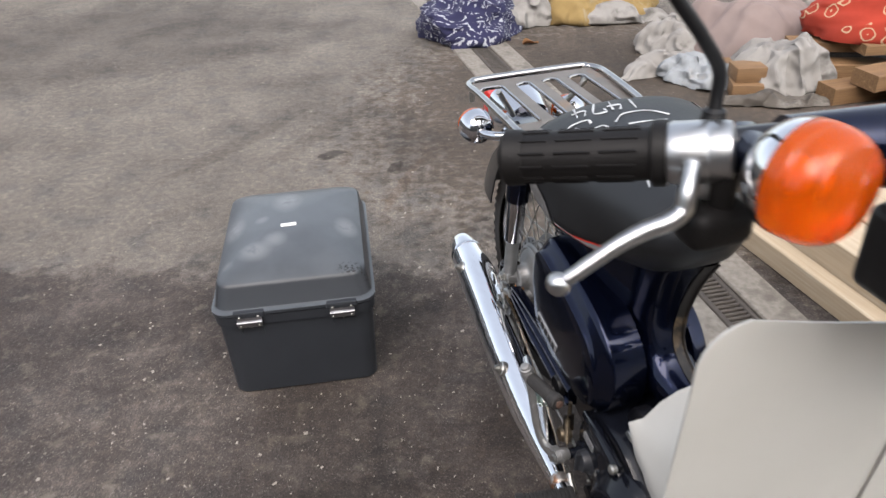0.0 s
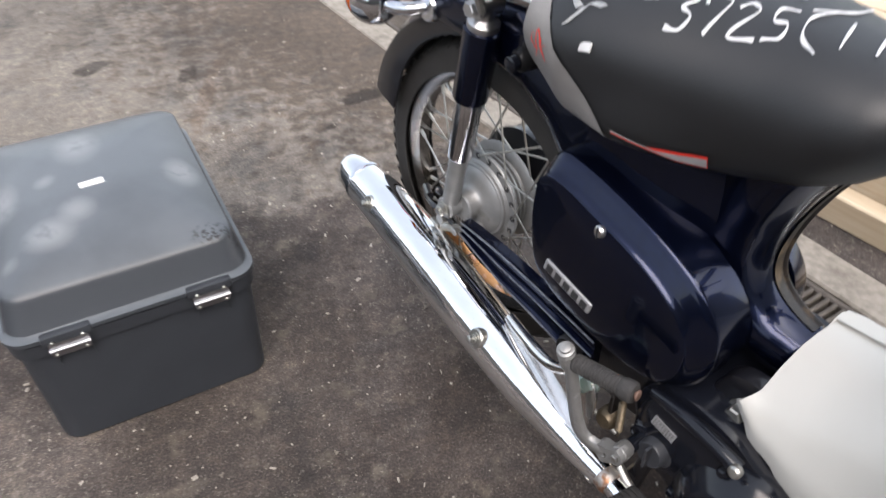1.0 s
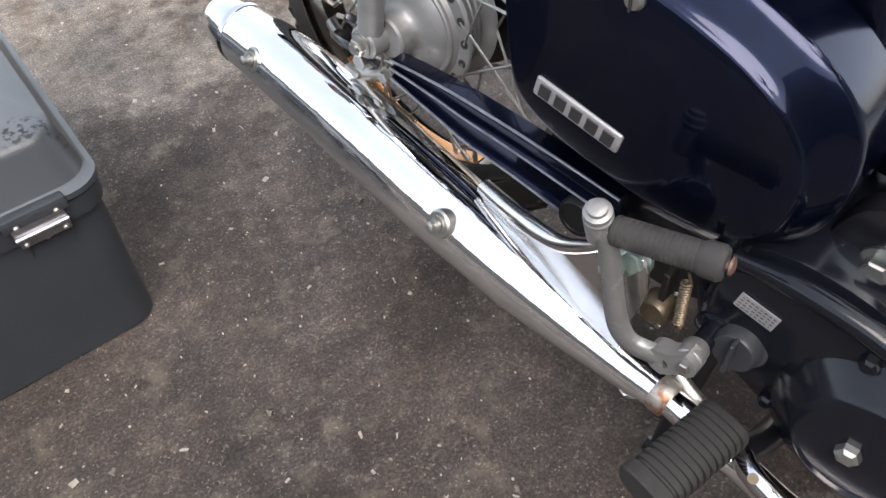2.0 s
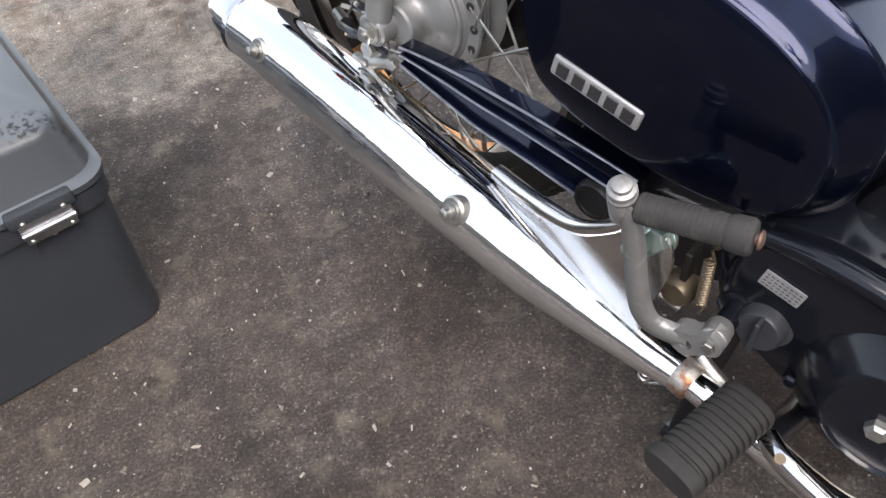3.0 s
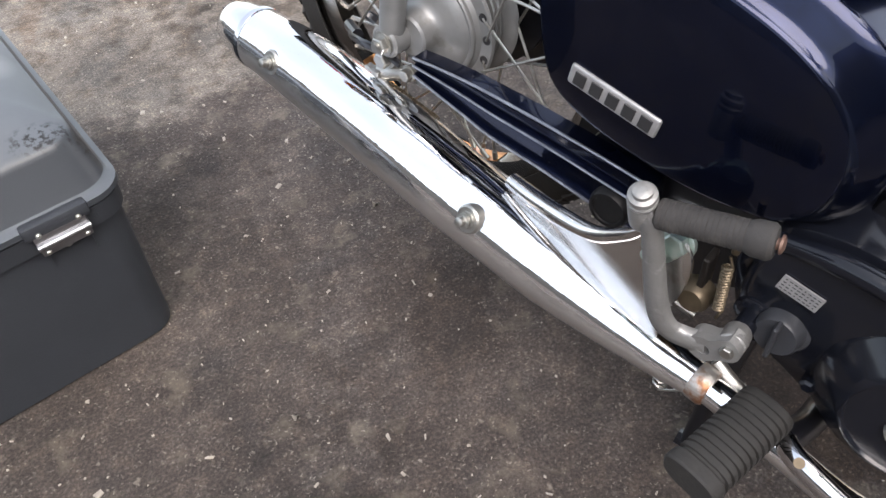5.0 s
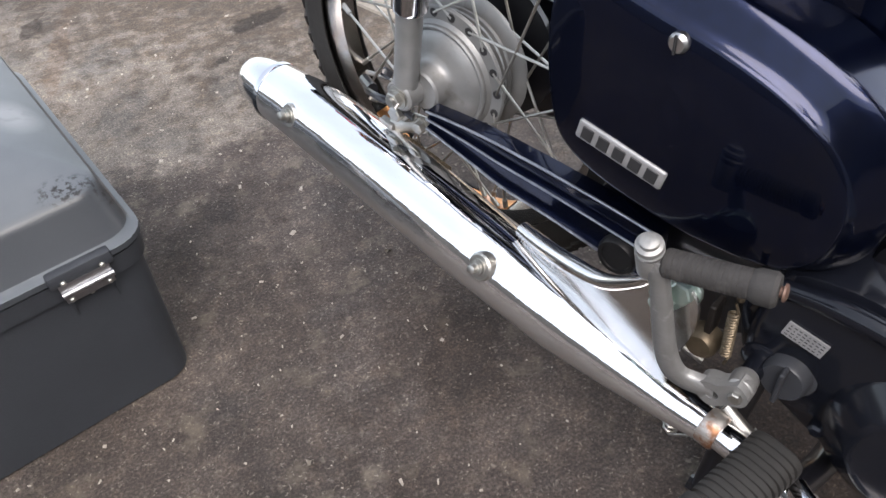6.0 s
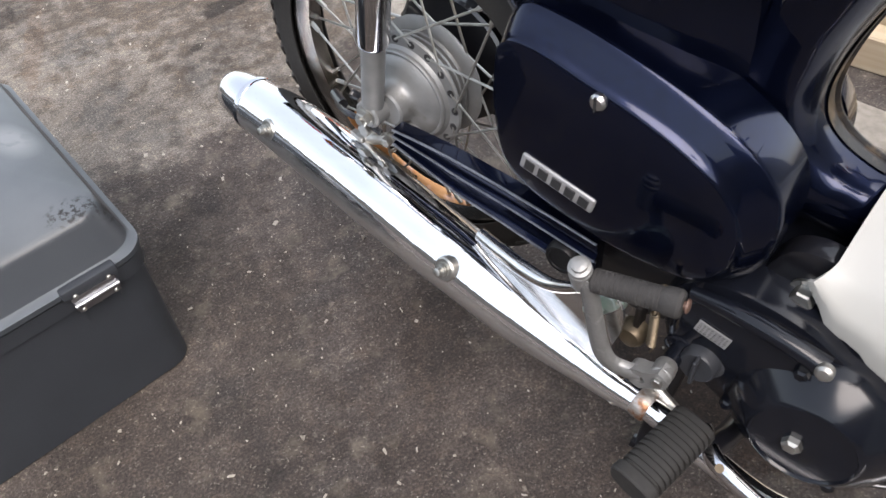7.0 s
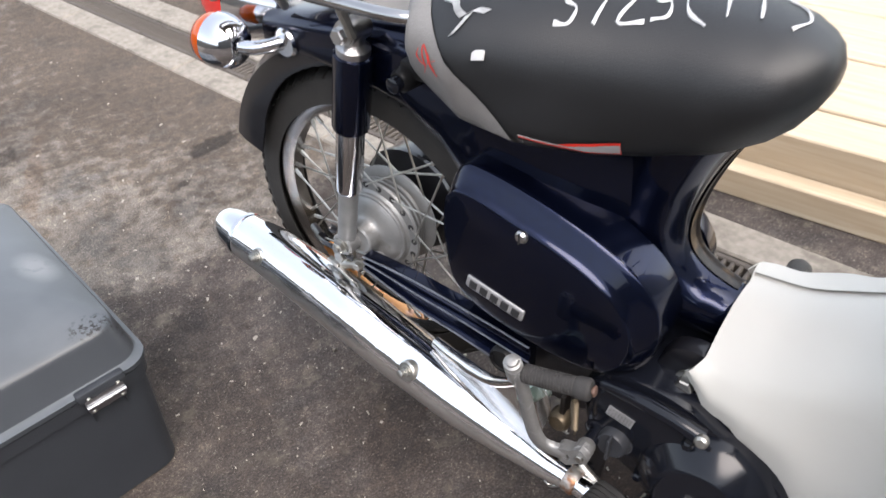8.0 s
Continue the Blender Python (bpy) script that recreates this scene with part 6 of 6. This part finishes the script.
    nac = part("nacelle", bm, M["navy"], moped, "dark navy headlamp nacelle")
    bm = bmesh.new()
    lathe(bm, [(0, 0.066), (0.012, 0.066), (0.02, 0.055), (0.026, 0.02)], (0.848, 0, 0.815), (1, 0, -0.06), 32)
    part("headlamp", bm, M["chrome"], nac)
    bm = bmesh.new()
    ring_loft(bm, [superring(0.745, 0.04, 0.69, 0.8, 20), superring(0.775, 0.045, 0.68, 0.8, 20), superring(0.81, 0.036, 0.69, 0.79, 20)])
    part("head_tube", bm, M["black_paint"], nac)
    bm = bmesh.new()
    box_bm(bm, (0.745, -0.142, 0.768), (0.785, 0.142, 0.828), 0.008, 3)
    part("steering_cover", bm, M["black_plastic"], nac, "black steering cover under the handlebar")


def build_moped():
    moped = root("moped", BIKE, "dark navy step-through moped on its centre stand", "moped")
    build_wheel(moped, 0.0125, 0.294)
    build_rear(moped)
    build_frame(moped)
    build_seat(moped)
    build_exhaust(moped)
    build_engine(moped)
    build_front(moped)
    return moped


build_moped()


# ---- cargo box ----
def rect_ring(hx, hy0, hy1, z, r, n=6):
    """A rounded rectangle: x from -hx to hx, y from hy0 to hy1."""
    out = []
    for cx, cy, a0 in ((hx - r, hy1 - r, 0), (-hx + r, hy1 - r, 90), (-hx + r, hy0 + r, 180), (hx - r, hy0 + r, 270)):
        for k in range(n + 1):
            a = radians(a0 + 90 * k / n)
            out.append(Vector((cx + r * math.cos(a), cy + r * math.sin(a), z)))
    return out


BOX = Matrix.Translation((-0.2425, 1.352, 0)) @ Matrix.Rotation(radians(11), 4, "Z")


def build_cargo_box():
    D = 0.4
    top = root("cargo_box", BOX, "grey plastic delivery box standing on the asphalt", "cargo box")
    bm = bmesh.new()
    rings = [rect_ring(0.142, -0.006, D - 0.03, 0.0, 0.026), rect_ring(0.147, -0.0125, D - 0.02, 0.004, 0.028), rect_ring(0.15, -0.014, D - 0.01, 0.11, 0.028), rect_ring(0.152, -0.015, D, 0.176, 0.028),
             rect_ring(0.1565, -0.02, D + 0.004, 0.178, 0.03), rect_ring(0.1575, -0.022, D + 0.005, 0.2, 0.03)]
    ring_loft(bm, rings)
    body = part("body", bm, M["box"], top, "dark grey tapered box body", 30)
    bm = bmesh.new()
    rings = [rect_ring(0.156, -0.019, D + 0.005, 0.2005, 0.03), rect_ring(0.16, -0.024, D + 0.008, 0.203, 0.032), rect_ring(0.16, -0.024, D + 0.008, 0.209, 0.032), rect_ring(0.155, -0.018, D + 0.003, 0.2105, 0.03),
             rect_ring(0.153, -0.014, D, 0.213, 0.03), rect_ring(0.1465, 0.003, D - 0.012, 0.248, 0.03), rect_ring(0.146, 0.0045, D - 0.013, 0.252, 0.03), rect_ring(0.144, 0.0075, D - 0.0155, 0.2555, 0.03), rect_ring(0.139, 0.0135, D - 0.02, 0.2585, 0.03), rect_ring(0.125, 0.03, D - 0.036, 0.2675, 0.03),
             rect_ring(0.1, 0.06, D - 0.065, 0.278, 0.03), rect_ring(0.075, 0.09, D - 0.095, 0.2855, 0.03), rect_ring(0.045, 0.13, D - 0.135, 0.291, 0.03), rect_ring(0.02, 0.165, D - 0.165, 0.293, 0.012)]
    ring_loft(bm, rings)
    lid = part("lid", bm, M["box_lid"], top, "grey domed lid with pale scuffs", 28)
    for x in (-0.087, 0.092):
        bm = bmesh.new()
        m = Matrix.Translation((x, -0.0265, 0.194)) @ Matrix.Rotation(radians(-8), 4, "X")
        box_bm(bm, (-0.024, -0.0012, -0.003), (0.024, 0.0012, 0.013), 0.001, 1, m)
        tube(bm, [(x - 0.024, -0.0295, 0.19), (x + 0.024, -0.0295, 0.19)], 0.0036, 12, 1)
        box_bm(bm, (x - 0.023, -0.0275, 0.177), (x + 0.023, -0.025, 0.189), 0.001, 1)
        la = part("latch", bm, M["latch"], top, "worn steel toggle latch")
        bm = bmesh.new()
        box_bm(bm, (x - 0.03, -0.027, 0.197), (x + 0.03, -0.014, 0.212), 0.003, 2)
        part("latch_mount", bm, M["box"], la)
        for dx in (-0.02, 0.022):
            bm = bmesh.new()
            ring_loft(bm, [[Vector((x + dx - 0.0016, -0.0155, 0.178)), Vector((x + dx + 0.0016, -0.0155, 0.178)), Vector((x + dx + 0.0016, -0.0205, 0.178)), Vector((x + dx - 0.0016, -0.0205, 0.178))],
                           [Vector((x + dx - 0.001, -0.0135, 0.15)), Vector((x + dx + 0.001, -0.0135, 0.15)), Vector((x + dx + 0.001, -0.0155, 0.15)), Vector((x + dx - 0.001, -0.0155, 0.15))]])
            part("rib", bm, M["box"], body)
        for dx, z, y in ((-0.018, 0.202, -0.0275), (0.018, 0.202, -0.0275), (-0.018, 0.181, -0.0275), (0.018, 0.181, -0.0275), (0, 0.1725, -0.0185)):
            bm = bmesh.new()
            lathe(bm, [(0, 0.0028), (0.0015, 0.0026), (0.0025, 0.0015)], (x + dx, y, z), (0, -1, 0), 10)
            part("rivet", bm, M["steel"], la)
    bm = bmesh.new()
    m = Matrix.Translation((-0.004, 0.16, 0.293)) @ Matrix.Rotation(0.06, 4, "Z")
    box_bm(bm, (-0.016, -0.006, -0.0004), (0.016, 0.006, 0.0006), 0, 1, m)
    part("lid_label", bm, M["paper"], lid, "small white label")


build_cargo_box()


# ---- timber ----
def board_mesh(length, width, thick, material, seed):
    rnd = random.Random(seed)
    bm = bmesh.new()
    n = 8
    rings = []
    for i in range(n + 1):
        x = length * i / n
        dz = rnd.uniform(-0.0015, 0.0015)
        e = 0.003
        rings.append([Vector((x, y, z + dz)) for y, z in ((e, 0), (width - e, 0), (width, e), (width, thick - e), (width - e, thick), (e, thick), (0, thick - e), (0, e))])
    ring_loft(bm, rings)
    return finish("board", bm, material, 30)


def board(x, y, z, length, width, thick, turn=0.0, material="wood_light", name="timber_board", label="pale sawn pine board in a stack", group="pine boards", frame_m=None, tip=0.0, seed=0):
    ob = new(name, board_mesh(length, width, thick, M[material], seed))
    ob.matrix_basis = (frame_m if frame_m is not None else BIKE) @ Matrix.Translation((x, y, z)) @ Matrix.Rotation(radians(turn), 4, "Z") @ Matrix.Rotation(radians(tip), 4, "Y")
    return tagged(ob, label, "timber", group)


# pine stack beside the drain: a low beam, then the boards behind it
STACK = BIKE @ Matrix.Translation((0.0, 0.701, 0))
board(-0.45, 0.0, 0.0, 2.1, 0.047, 0.06, label="pale square pine beam lying beside the drain", name="timber_beam", frame_m=STACK, seed=1)
for i, (x, y, z, w, t) in enumerate(((-0.56, 0.053, 0.0, 0.122, 0.134), (-0.6, 0.179, 0.0, 0.124, 0.136), (-0.46, 0.307, 0.0, 0.124, 0.133), (-0.5, 0.435, 0.0, 0.124, 0.136), (-0.55, 0.563, 0.0, 0.13, 0.134), (-0.6, 0.697, 0.0, 0.13, 0.136), (-0.64, 0.831, 0.0, 0.13, 0.134), (-0.66, 0.965, 0.0, 0.13, 0.135))):
    board(x, y, z, 2.3, w, t, frame_m=STACK, seed=10 + i, turn=(i % 3 - 1) * 0.15)


# ---- brown timber, pallet blocks ----
W = Matrix.Translation((0.07, 0.2, 0))
for i, (x, y, z, ln, w, t, turn, tip) in enumerate((
        (1.44, 2.6, 0.07, 1.1, 0.12, 0.06, 20, 0), (1.54, 2.53, 0.05, 1.1, 0.11, 0.05, 19, 0), (1.33, 2.28, 0.0, 1.1, 0.1, 0.06, 21, 0), (1.40, 2.42, 0.0, 1.1, 0.1, 0.045, 17, 0),
        (1.33, 2.66, 0.0, 1.1, 0.1, 0.065, 16, 0), (1.48, 2.3, 0.062, 1.0, 0.1, 0.05, 22, 0),
        (0.98, 2.95, 0.0, 1.2, 0.1, 0.07, -4, 0), (1.27, 3.0, 0.1, 1.0, 0.1, 0.04, -6, 0), (1.5, 2.86, 0.12, 1.0, 0.11, 0.04, 6, 0))):
    board(x, y, z, ln, w, t, turn, "wood_brown", "timber_offcut", "weathered brown timber length in a heap", "brown timbers", W, tip, 40 + i)
for i, (x, y, z, a) in enumerate(((1.075, 2.97, 0.057, 4), (1.06, 2.95, 0.0, -6))):
    bm = bmesh.new()
    box_bm(bm, (0, 0, 0), (0.115, 0.1, 0.056), 0.004, 2)
    thing("timber_block", bm, M["wood_brown"], "short brown pallet block", "timber", "pallet blocks", m=Matrix.Translation((x, y, z)) @ Matrix.Rotation(radians(a), 4, "Z"))


# ---- cloth bundles ----
def cloth(name, material, label, cx, cy, cz, sx, sy, sz, seed, folds=5.0, depth=0.25, n=64, turn=0.0, group="cloth bundles"):
    """A heaped, folded piece of cloth that lies on the ground."""
    bm = bmesh.new()
    rings = []
    off = Vector((seed * 7.1, seed * 3.3, seed * 1.7))
    for i in range(n // 2 + 1):
        th = math.pi * 0.5 * i / (n // 2)
        ring = []
        for k in range(n):
            ph = 2 * math.pi * k / n
            d = Vector((math.cos(ph) * math.cos(th), math.sin(ph) * math.cos(th), math.sin(th)))
            warp = Vector((noise.noise(d * 2 + off), noise.noise(d * 2 + off * 1.7), 0)) * 1.2
            r = 1 + depth * noise.noise(d * 1.7 + off) * 1.6
            q = Vector((d.x * folds, d.y * folds, d.z * folds * 0.6)) + off + warp
            ridge = (1 - abs(noise.noise(q)) * 2.2)
            r += depth * 0.55 * (max(0.0, ridge) ** 2 - 0.35)
            fine = abs(noise.noise(q * 2.3 + off * 2))
            r += depth * 0.3 * (max(0.0, 1 - fine * 2.6) ** 2 - 0.3) + depth * 0.1 * noise.noise(q * 5)
            z = max(0.0, d.z) ** 0.75 * sz * (0.75 + 0.25 * r) * (1 + 0.35 * noise.noise(Vector((d.x, d.y, 0)) * 2.2 + off * 1.3))
            ring.append(Vector((d.x * r * sx, d.y * r * sy, max(z, 0.002 + 0.003 * fine))))
        rings.append(ring)
    ring_loft(bm, rings)
    return thing(name, bm, material, label, "cloth", group, m=Matrix.Translation((cx, cy, cz)) @ Matrix.Rotation(radians(turn), 4, "Z"), sharp=80)


def sheet(name, material, label, cx, cy, cz, sx, sy, sz, seed, turn=0.0, folds=3.0, amp=0.03, steep=2.2, group="cloth heaps", aniso=0.3, rings_n=44, segs=150):
    """Cloth thrown down or hung over something: long soft folds, a ruffled hem."""
    off = Vector((seed * 5.3, seed * 2.9, seed * 1.3))
    def crease(x, y, z):
        return 1 - min(1.0, abs(noise.noise(Vector((x, y, z)))) * 2.3)
    def fold(p):
        w = p + Vector((noise.noise(p * 7 + off), noise.noise(p * 7 - off), noise.noise(p * 7 + off * 3))) * 0.045
        k = folds * 4
        a = noise.noise(Vector((w.x * k + seed, w.y * k * 0.8, w.z * k * aniso + w.y * k * 0.2)))
        b = crease(w.x * k * 0.5 - w.y * k * 0.9, w.y * k * 0.9 + w.x * k * 0.6, w.z * k * 0.4 + seed * 2.0)
        c = noise.noise(Vector((w.x * k * 2.2, w.y * k * 2.2, w.z * k * 1.2 + seed)))
        return (1.1 * a + 0.65 * b + 0.3 * c - 0.25) * min(1.0, 0.15 + p.z / 0.04)
    bm = bmesh.new()
    rings = []
    for i in range(rings_n + 1):
        rho = max(0.004, (1 - i / rings_n) ** 0.8)
        ring = []
        for k in range(segs):
            ph = 2 * math.pi * k / segs
            d = Vector((math.cos(ph), math.sin(ph), 0))
            edge = 1 + 0.35 * noise.noise(d * 1.3 + off) + 0.16 * noise.noise(d * 4 + off)
            p = Vector((d.x * rho * edge * sx, d.y * rho * edge * sy, 0))
            prof = max(0.0, 1 - rho ** steep) ** 0.7
            lump = 0.8 + 0.55 * noise.noise(p * 5 + off)
            ring.append(Vector((p.x, p.y, sz * prof * lump + 0.004)))
        rings.append(ring)
    vs = ring_loft(bm, rings)
    bm.normal_update()
    shift = [(v, v.normal * amp * fold(v.co)) for r in vs for v in r]
    for v, m in shift:
        v.co += m if v.normal.z > -0.2 else -m
        v.co.z = max(v.co.z, 0.001)
    return thing(name, bm, material, label, "cloth", group, m=Matrix.Translation((cx, cy, cz)) @ Matrix.Rotation(radians(turn), 4, "Z"), sharp=80)


def pattern_mat(name, base, mark, kind):
    """Printed cloth: white dashes in rings on indigo, or white blossoms on red."""
    m = mat(name, base, 0.95, color2=tuple(c * 0.6 for c in base), scale=10, amount=1, bump=0.3, bump_scale=260)
    nt = m.node_tree
    b = nt.nodes["Principled BSDF"]
    old = b.inputs["Base Color"].links[0].from_socket
    tc = nt.nodes.new("ShaderNodeTexCoord")
    if kind == "dashes":
        w = nt.nodes.new("ShaderNodeTexWave")
        w.wave_type = "RINGS"
        w.inputs["Scale"].default_value = 21
        w.inputs["Distortion"].default_value = 1.6
        w.inputs["Detail"].default_value = 1
        link(nt, tc.outputs["Object"], w.inputs["Vector"])
        n = nt.nodes.new("ShaderNodeTexNoise")
        n.inputs["Scale"].default_value = 48
        link(nt, tc.outputs["Object"], n.inputs["Vector"])
        r = nt.nodes.new("ShaderNodeValToRGB")
        r.color_ramp.elements[0].position, r.color_ramp.elements[1].position = 0.8, 0.88
        link(nt, w.outputs["Fac"], r.inputs["Fac"])
        r2 = nt.nodes.new("ShaderNodeValToRGB")
        r2.color_ramp.elements[0].position, r2.color_ramp.elements[1].position = 0.48, 0.53
        link(nt, n.outputs["Fac"], r2.inputs["Fac"])
        fac = nt.nodes.new("ShaderNodeMix")
        fac.data_type, fac.blend_type = "RGBA", "MULTIPLY"
        fac.inputs["Factor"].default_value = 1
        link(nt, r.outputs["Color"], fac.inputs["A"])
        link(nt, r2.outputs["Color"], fac.inputs["B"])
        fo = fac.outputs["Result"]
    else:
        v = nt.nodes.new("ShaderNodeTexVoronoi")
        v.inputs["Scale"].default_value = 13
        link(nt, tc.outputs["Object"], v.inputs["Vector"])
        r = nt.nodes.new("ShaderNodeValToRGB")
        els = r.color_ramp.elements
        els[0].position, els[0].color = 0.0, (1, 1, 1, 1)
        els[1].position, els[1].color = 0.05, (1, 1, 1, 1)
        for p, c in ((0.07, 0), (0.27, 0), (0.29, 1), (0.33, 1), (0.36, 0), (0.6, 0)):
            e = els.new(p)
            e.color = (c, c, c, 1)
        # petals: the blossom's rim swings in and out
        bend = nt.nodes.new("ShaderNodeTexNoise")
        bend.inputs["Scale"].default_value = 38
        bend.inputs["Detail"].default_value = 1
        link(nt, tc.outputs["Object"], bend.inputs["Vector"])
        rim = nt.nodes.new("ShaderNodeMath")
        rim.operation = "MULTIPLY_ADD"
        link(nt, bend.outputs["Fac"], rim.inputs[0])
        rim.inputs[1].default_value = 0.22
        off = nt.nodes.new("ShaderNodeMath")
        off.operation = "SUBTRACT"
        link(nt, v.outputs["Distance"], off.inputs[0])
        off.inputs[1].default_value = 0.11
        link(nt, off.outputs[0], rim.inputs[2])
        link(nt, rim.outputs[0], r.inputs["Fac"])
        fo = r.outputs["Color"]
    mx = nt.nodes.new("ShaderNodeMix")
    mx.data_type = "RGBA"
    link(nt, fo, mx.inputs["Factor"])
    link(nt, old, mx.inputs["A"])
    mx.inputs["B"].default_value = (*mark, 1)
    link(nt, mx.outputs["Result"], b.inputs["Base Color"])
    return m


indigo = pattern_mat("indigo_print", (0.018, 0.018, 0.06), (0.33, 0.34, 0.37), "dashes")
red_print = pattern_mat("red_print", (0.32, 0.03, 0.012), (0.36, 0.26, 0.16), "blossom")
cloth("quilt", indigo, "indigo quilt bundle printed with white dashes", 0.05, 3.97, 0, 0.25, 0.27, 0.22, 1, 3.0, 0.16, group="quilts")
sheet("quilt", M["cloth_yellow"], "ochre and cream quilt heaped on the ground", 0.62, 4.3, 0, 0.36, 0.3, 0.19, 2, -8, 2.2, 0.035, 3.0, "quilts")
sheet("quilt", M["cloth_white"], "folded off-white cloth by the quilts", 0.74, 4.13, 0, 0.3, 0.13, 0.07, 3, 8, 2.0, 0.03, 3.0, "quilts")
sheet("quilt", M["cloth_white"], "pale grey cloth thrown over the indigo quilt", 0.25, 4.2, 0, 0.24, 0.24, 0.27, 12, 30, 2.0, 0.04, 3.0, "quilts")
sheet("rag", M["cloth_blue"], "crumpled pale blue and white rag on the asphalt", 0.99, 3.2, 0, 0.16, 0.14, 0.11, 4, -42, 3.4, 0.03, 1.7, "rags", 0.3, 60, 200)
sheet("rag", M["cloth_white"], "twisted blotched white rag trailing on the asphalt", 0.88, 3.33, 0, 0.22, 0.085, 0.07, 15, 38, 3.4, 0.026, 1.6, "rags", 0.3, 60, 200)
sheet("rag", M["cloth_white"], "crumpled blotched white rag against the sack", 0.98, 3.6, 0, 0.17, 0.17, 0.14, 5, -20, 3.6, 0.034, 2.0, "rags", 0.3, 60, 200)
sheet("sack", M["cloth_pink"], "dusty pink quilted sack behind the rags", 1.36, 3.58, 0, 0.36, 0.26, 0.24, 6, 10, 2.0, 0.022, 3.5, "sacks")
sheet("sack", M["cloth_white"], "grey white sack beside the pink one", 1.68, 3.7, 0, 0.22, 0.2, 0.34, 9, 0, 3.0, 0.04, 3.5, "sacks")
sheet("draped_cloth", M["cloth_white"], "blotched white cloth draped over timber", 1.27, 3.1, 0, 0.15, 0.17, 0.25, 7, 62, 2.6, 0.034, 2.6, "rags", 0.3, 60, 200)
sheet("rag", M["rag_dark"], "grey-brown dirty rag at the foot of the draped cloth", 1.2, 2.9, 0, 0.2, 0.06, 0.04, 17, -6, 4.0, 0.022, 2.0, "rags", 0.4, 50, 160)
cloth("cushion", red_print, "red cushion printed with pale blossoms on timber", 1.76, 3.26, 0.15, 0.36, 0.2, 0.19, 8, 2.0, 0.1, 64, -8, "cushions")


# ---- small things on the ground ----
def litter():
    """Straw, wood chips and crumbs, too many to count."""
    rnd = random.Random(5)
    verts, faces = [], []
    for i in range(1450):
        if i % 3 == 0:
            x, y = rnd.gauss(0.0, 0.45), rnd.gauss(1.2, 0.4)
        else:
            x, y = rnd.uniform(-1.8, 0.9), rnd.uniform(0.4, 3.6)
        loc = BIKE.inverted() @ Vector((x, y, 0))
        if G0 - 0.02 < loc.y < G3 + 0.05:
            continue
        a = rnd.uniform(0, math.pi)
        ln = rnd.choice((0.0008, 0.0009, 0.001, 0.0012, 0.0013, 0.0016, 0.0022, 0.0036)) * rnd.uniform(0.8, 1.5)
        wd = ln * rnd.uniform(0.35, 0.9) if i % 5 else min(ln, 0.0008)
        d, s = Vector((math.cos(a), math.sin(a), 0)) * ln, Vector((-math.sin(a), math.cos(a), 0)) * wd
        b = len(verts)
        for h in (0.0, 0.0014):
            for u, v in ((-1, -1), (1, -1), (1, 1), (-1, 1)):
                p = Vector((x, y, h)) + d * u * rnd.uniform(0.5, 1.1) + s * v * rnd.uniform(0.4, 1.1)
                verts.append((p.x, p.y, p.z + (rnd.uniform(0, 0.0008) if h else 0)))
        faces += [(b + 4, b + 5, b + 6, b + 7), (b, b + 1, b + 5, b + 4), (b + 1, b + 2, b + 6, b + 5), (b + 2, b + 3, b + 7, b + 6), (b + 3, b, b + 4, b + 7)]
    me = bpy.data.meshes.new("litter")
    me.from_pydata(verts, [], faces)
    me.materials.append(M["litter"])
    tagged(new("litter", me), "scattered straw and wood chips on the asphalt", "litter", kind="stuff")


litter()


def leaf(x, y, size, turn, name, label, material):
    bm = bmesh.new()
    rows = []
    for i in range(7):
        u = i / 6
        w = size * 0.35 * math.sin(math.pi * (0.08 + 0.88 * u)) ** 0.8
        rows.append([Vector((size * (u - 0.5), w * v, 0.002 + size * 0.22 * abs(v) * (0.6 + 0.4 * math.sin(i)) + 0.004 * math.sin(u * 5))) for v in (-1, -0.5, 0, 0.5, 1)])
    ring_loft(bm, rows, False, False)
    bmesh.ops.solidify(bm, geom=bm.faces[:], thickness=0.0008)
    thing(name, bm, material, label, "leaf", "fallen leaves", m=Matrix.Translation((x, y, 0)) @ Matrix.Rotation(radians(turn), 4, "Z"))


leaf(0.34, 3.74, 0.08, 20, "dry_leaf", "curled brown dry leaf on the asphalt", M["leaf"])
leaf(0.173, 1.422, 0.011, 35, "dry_leaf", "tiny yellowed dry leaf on the asphalt", M["litter"])
leaf(-0.025, 1.186, 0.01, 60, "dry_leaf", "tiny pale dry leaf on the asphalt", M["litter"])
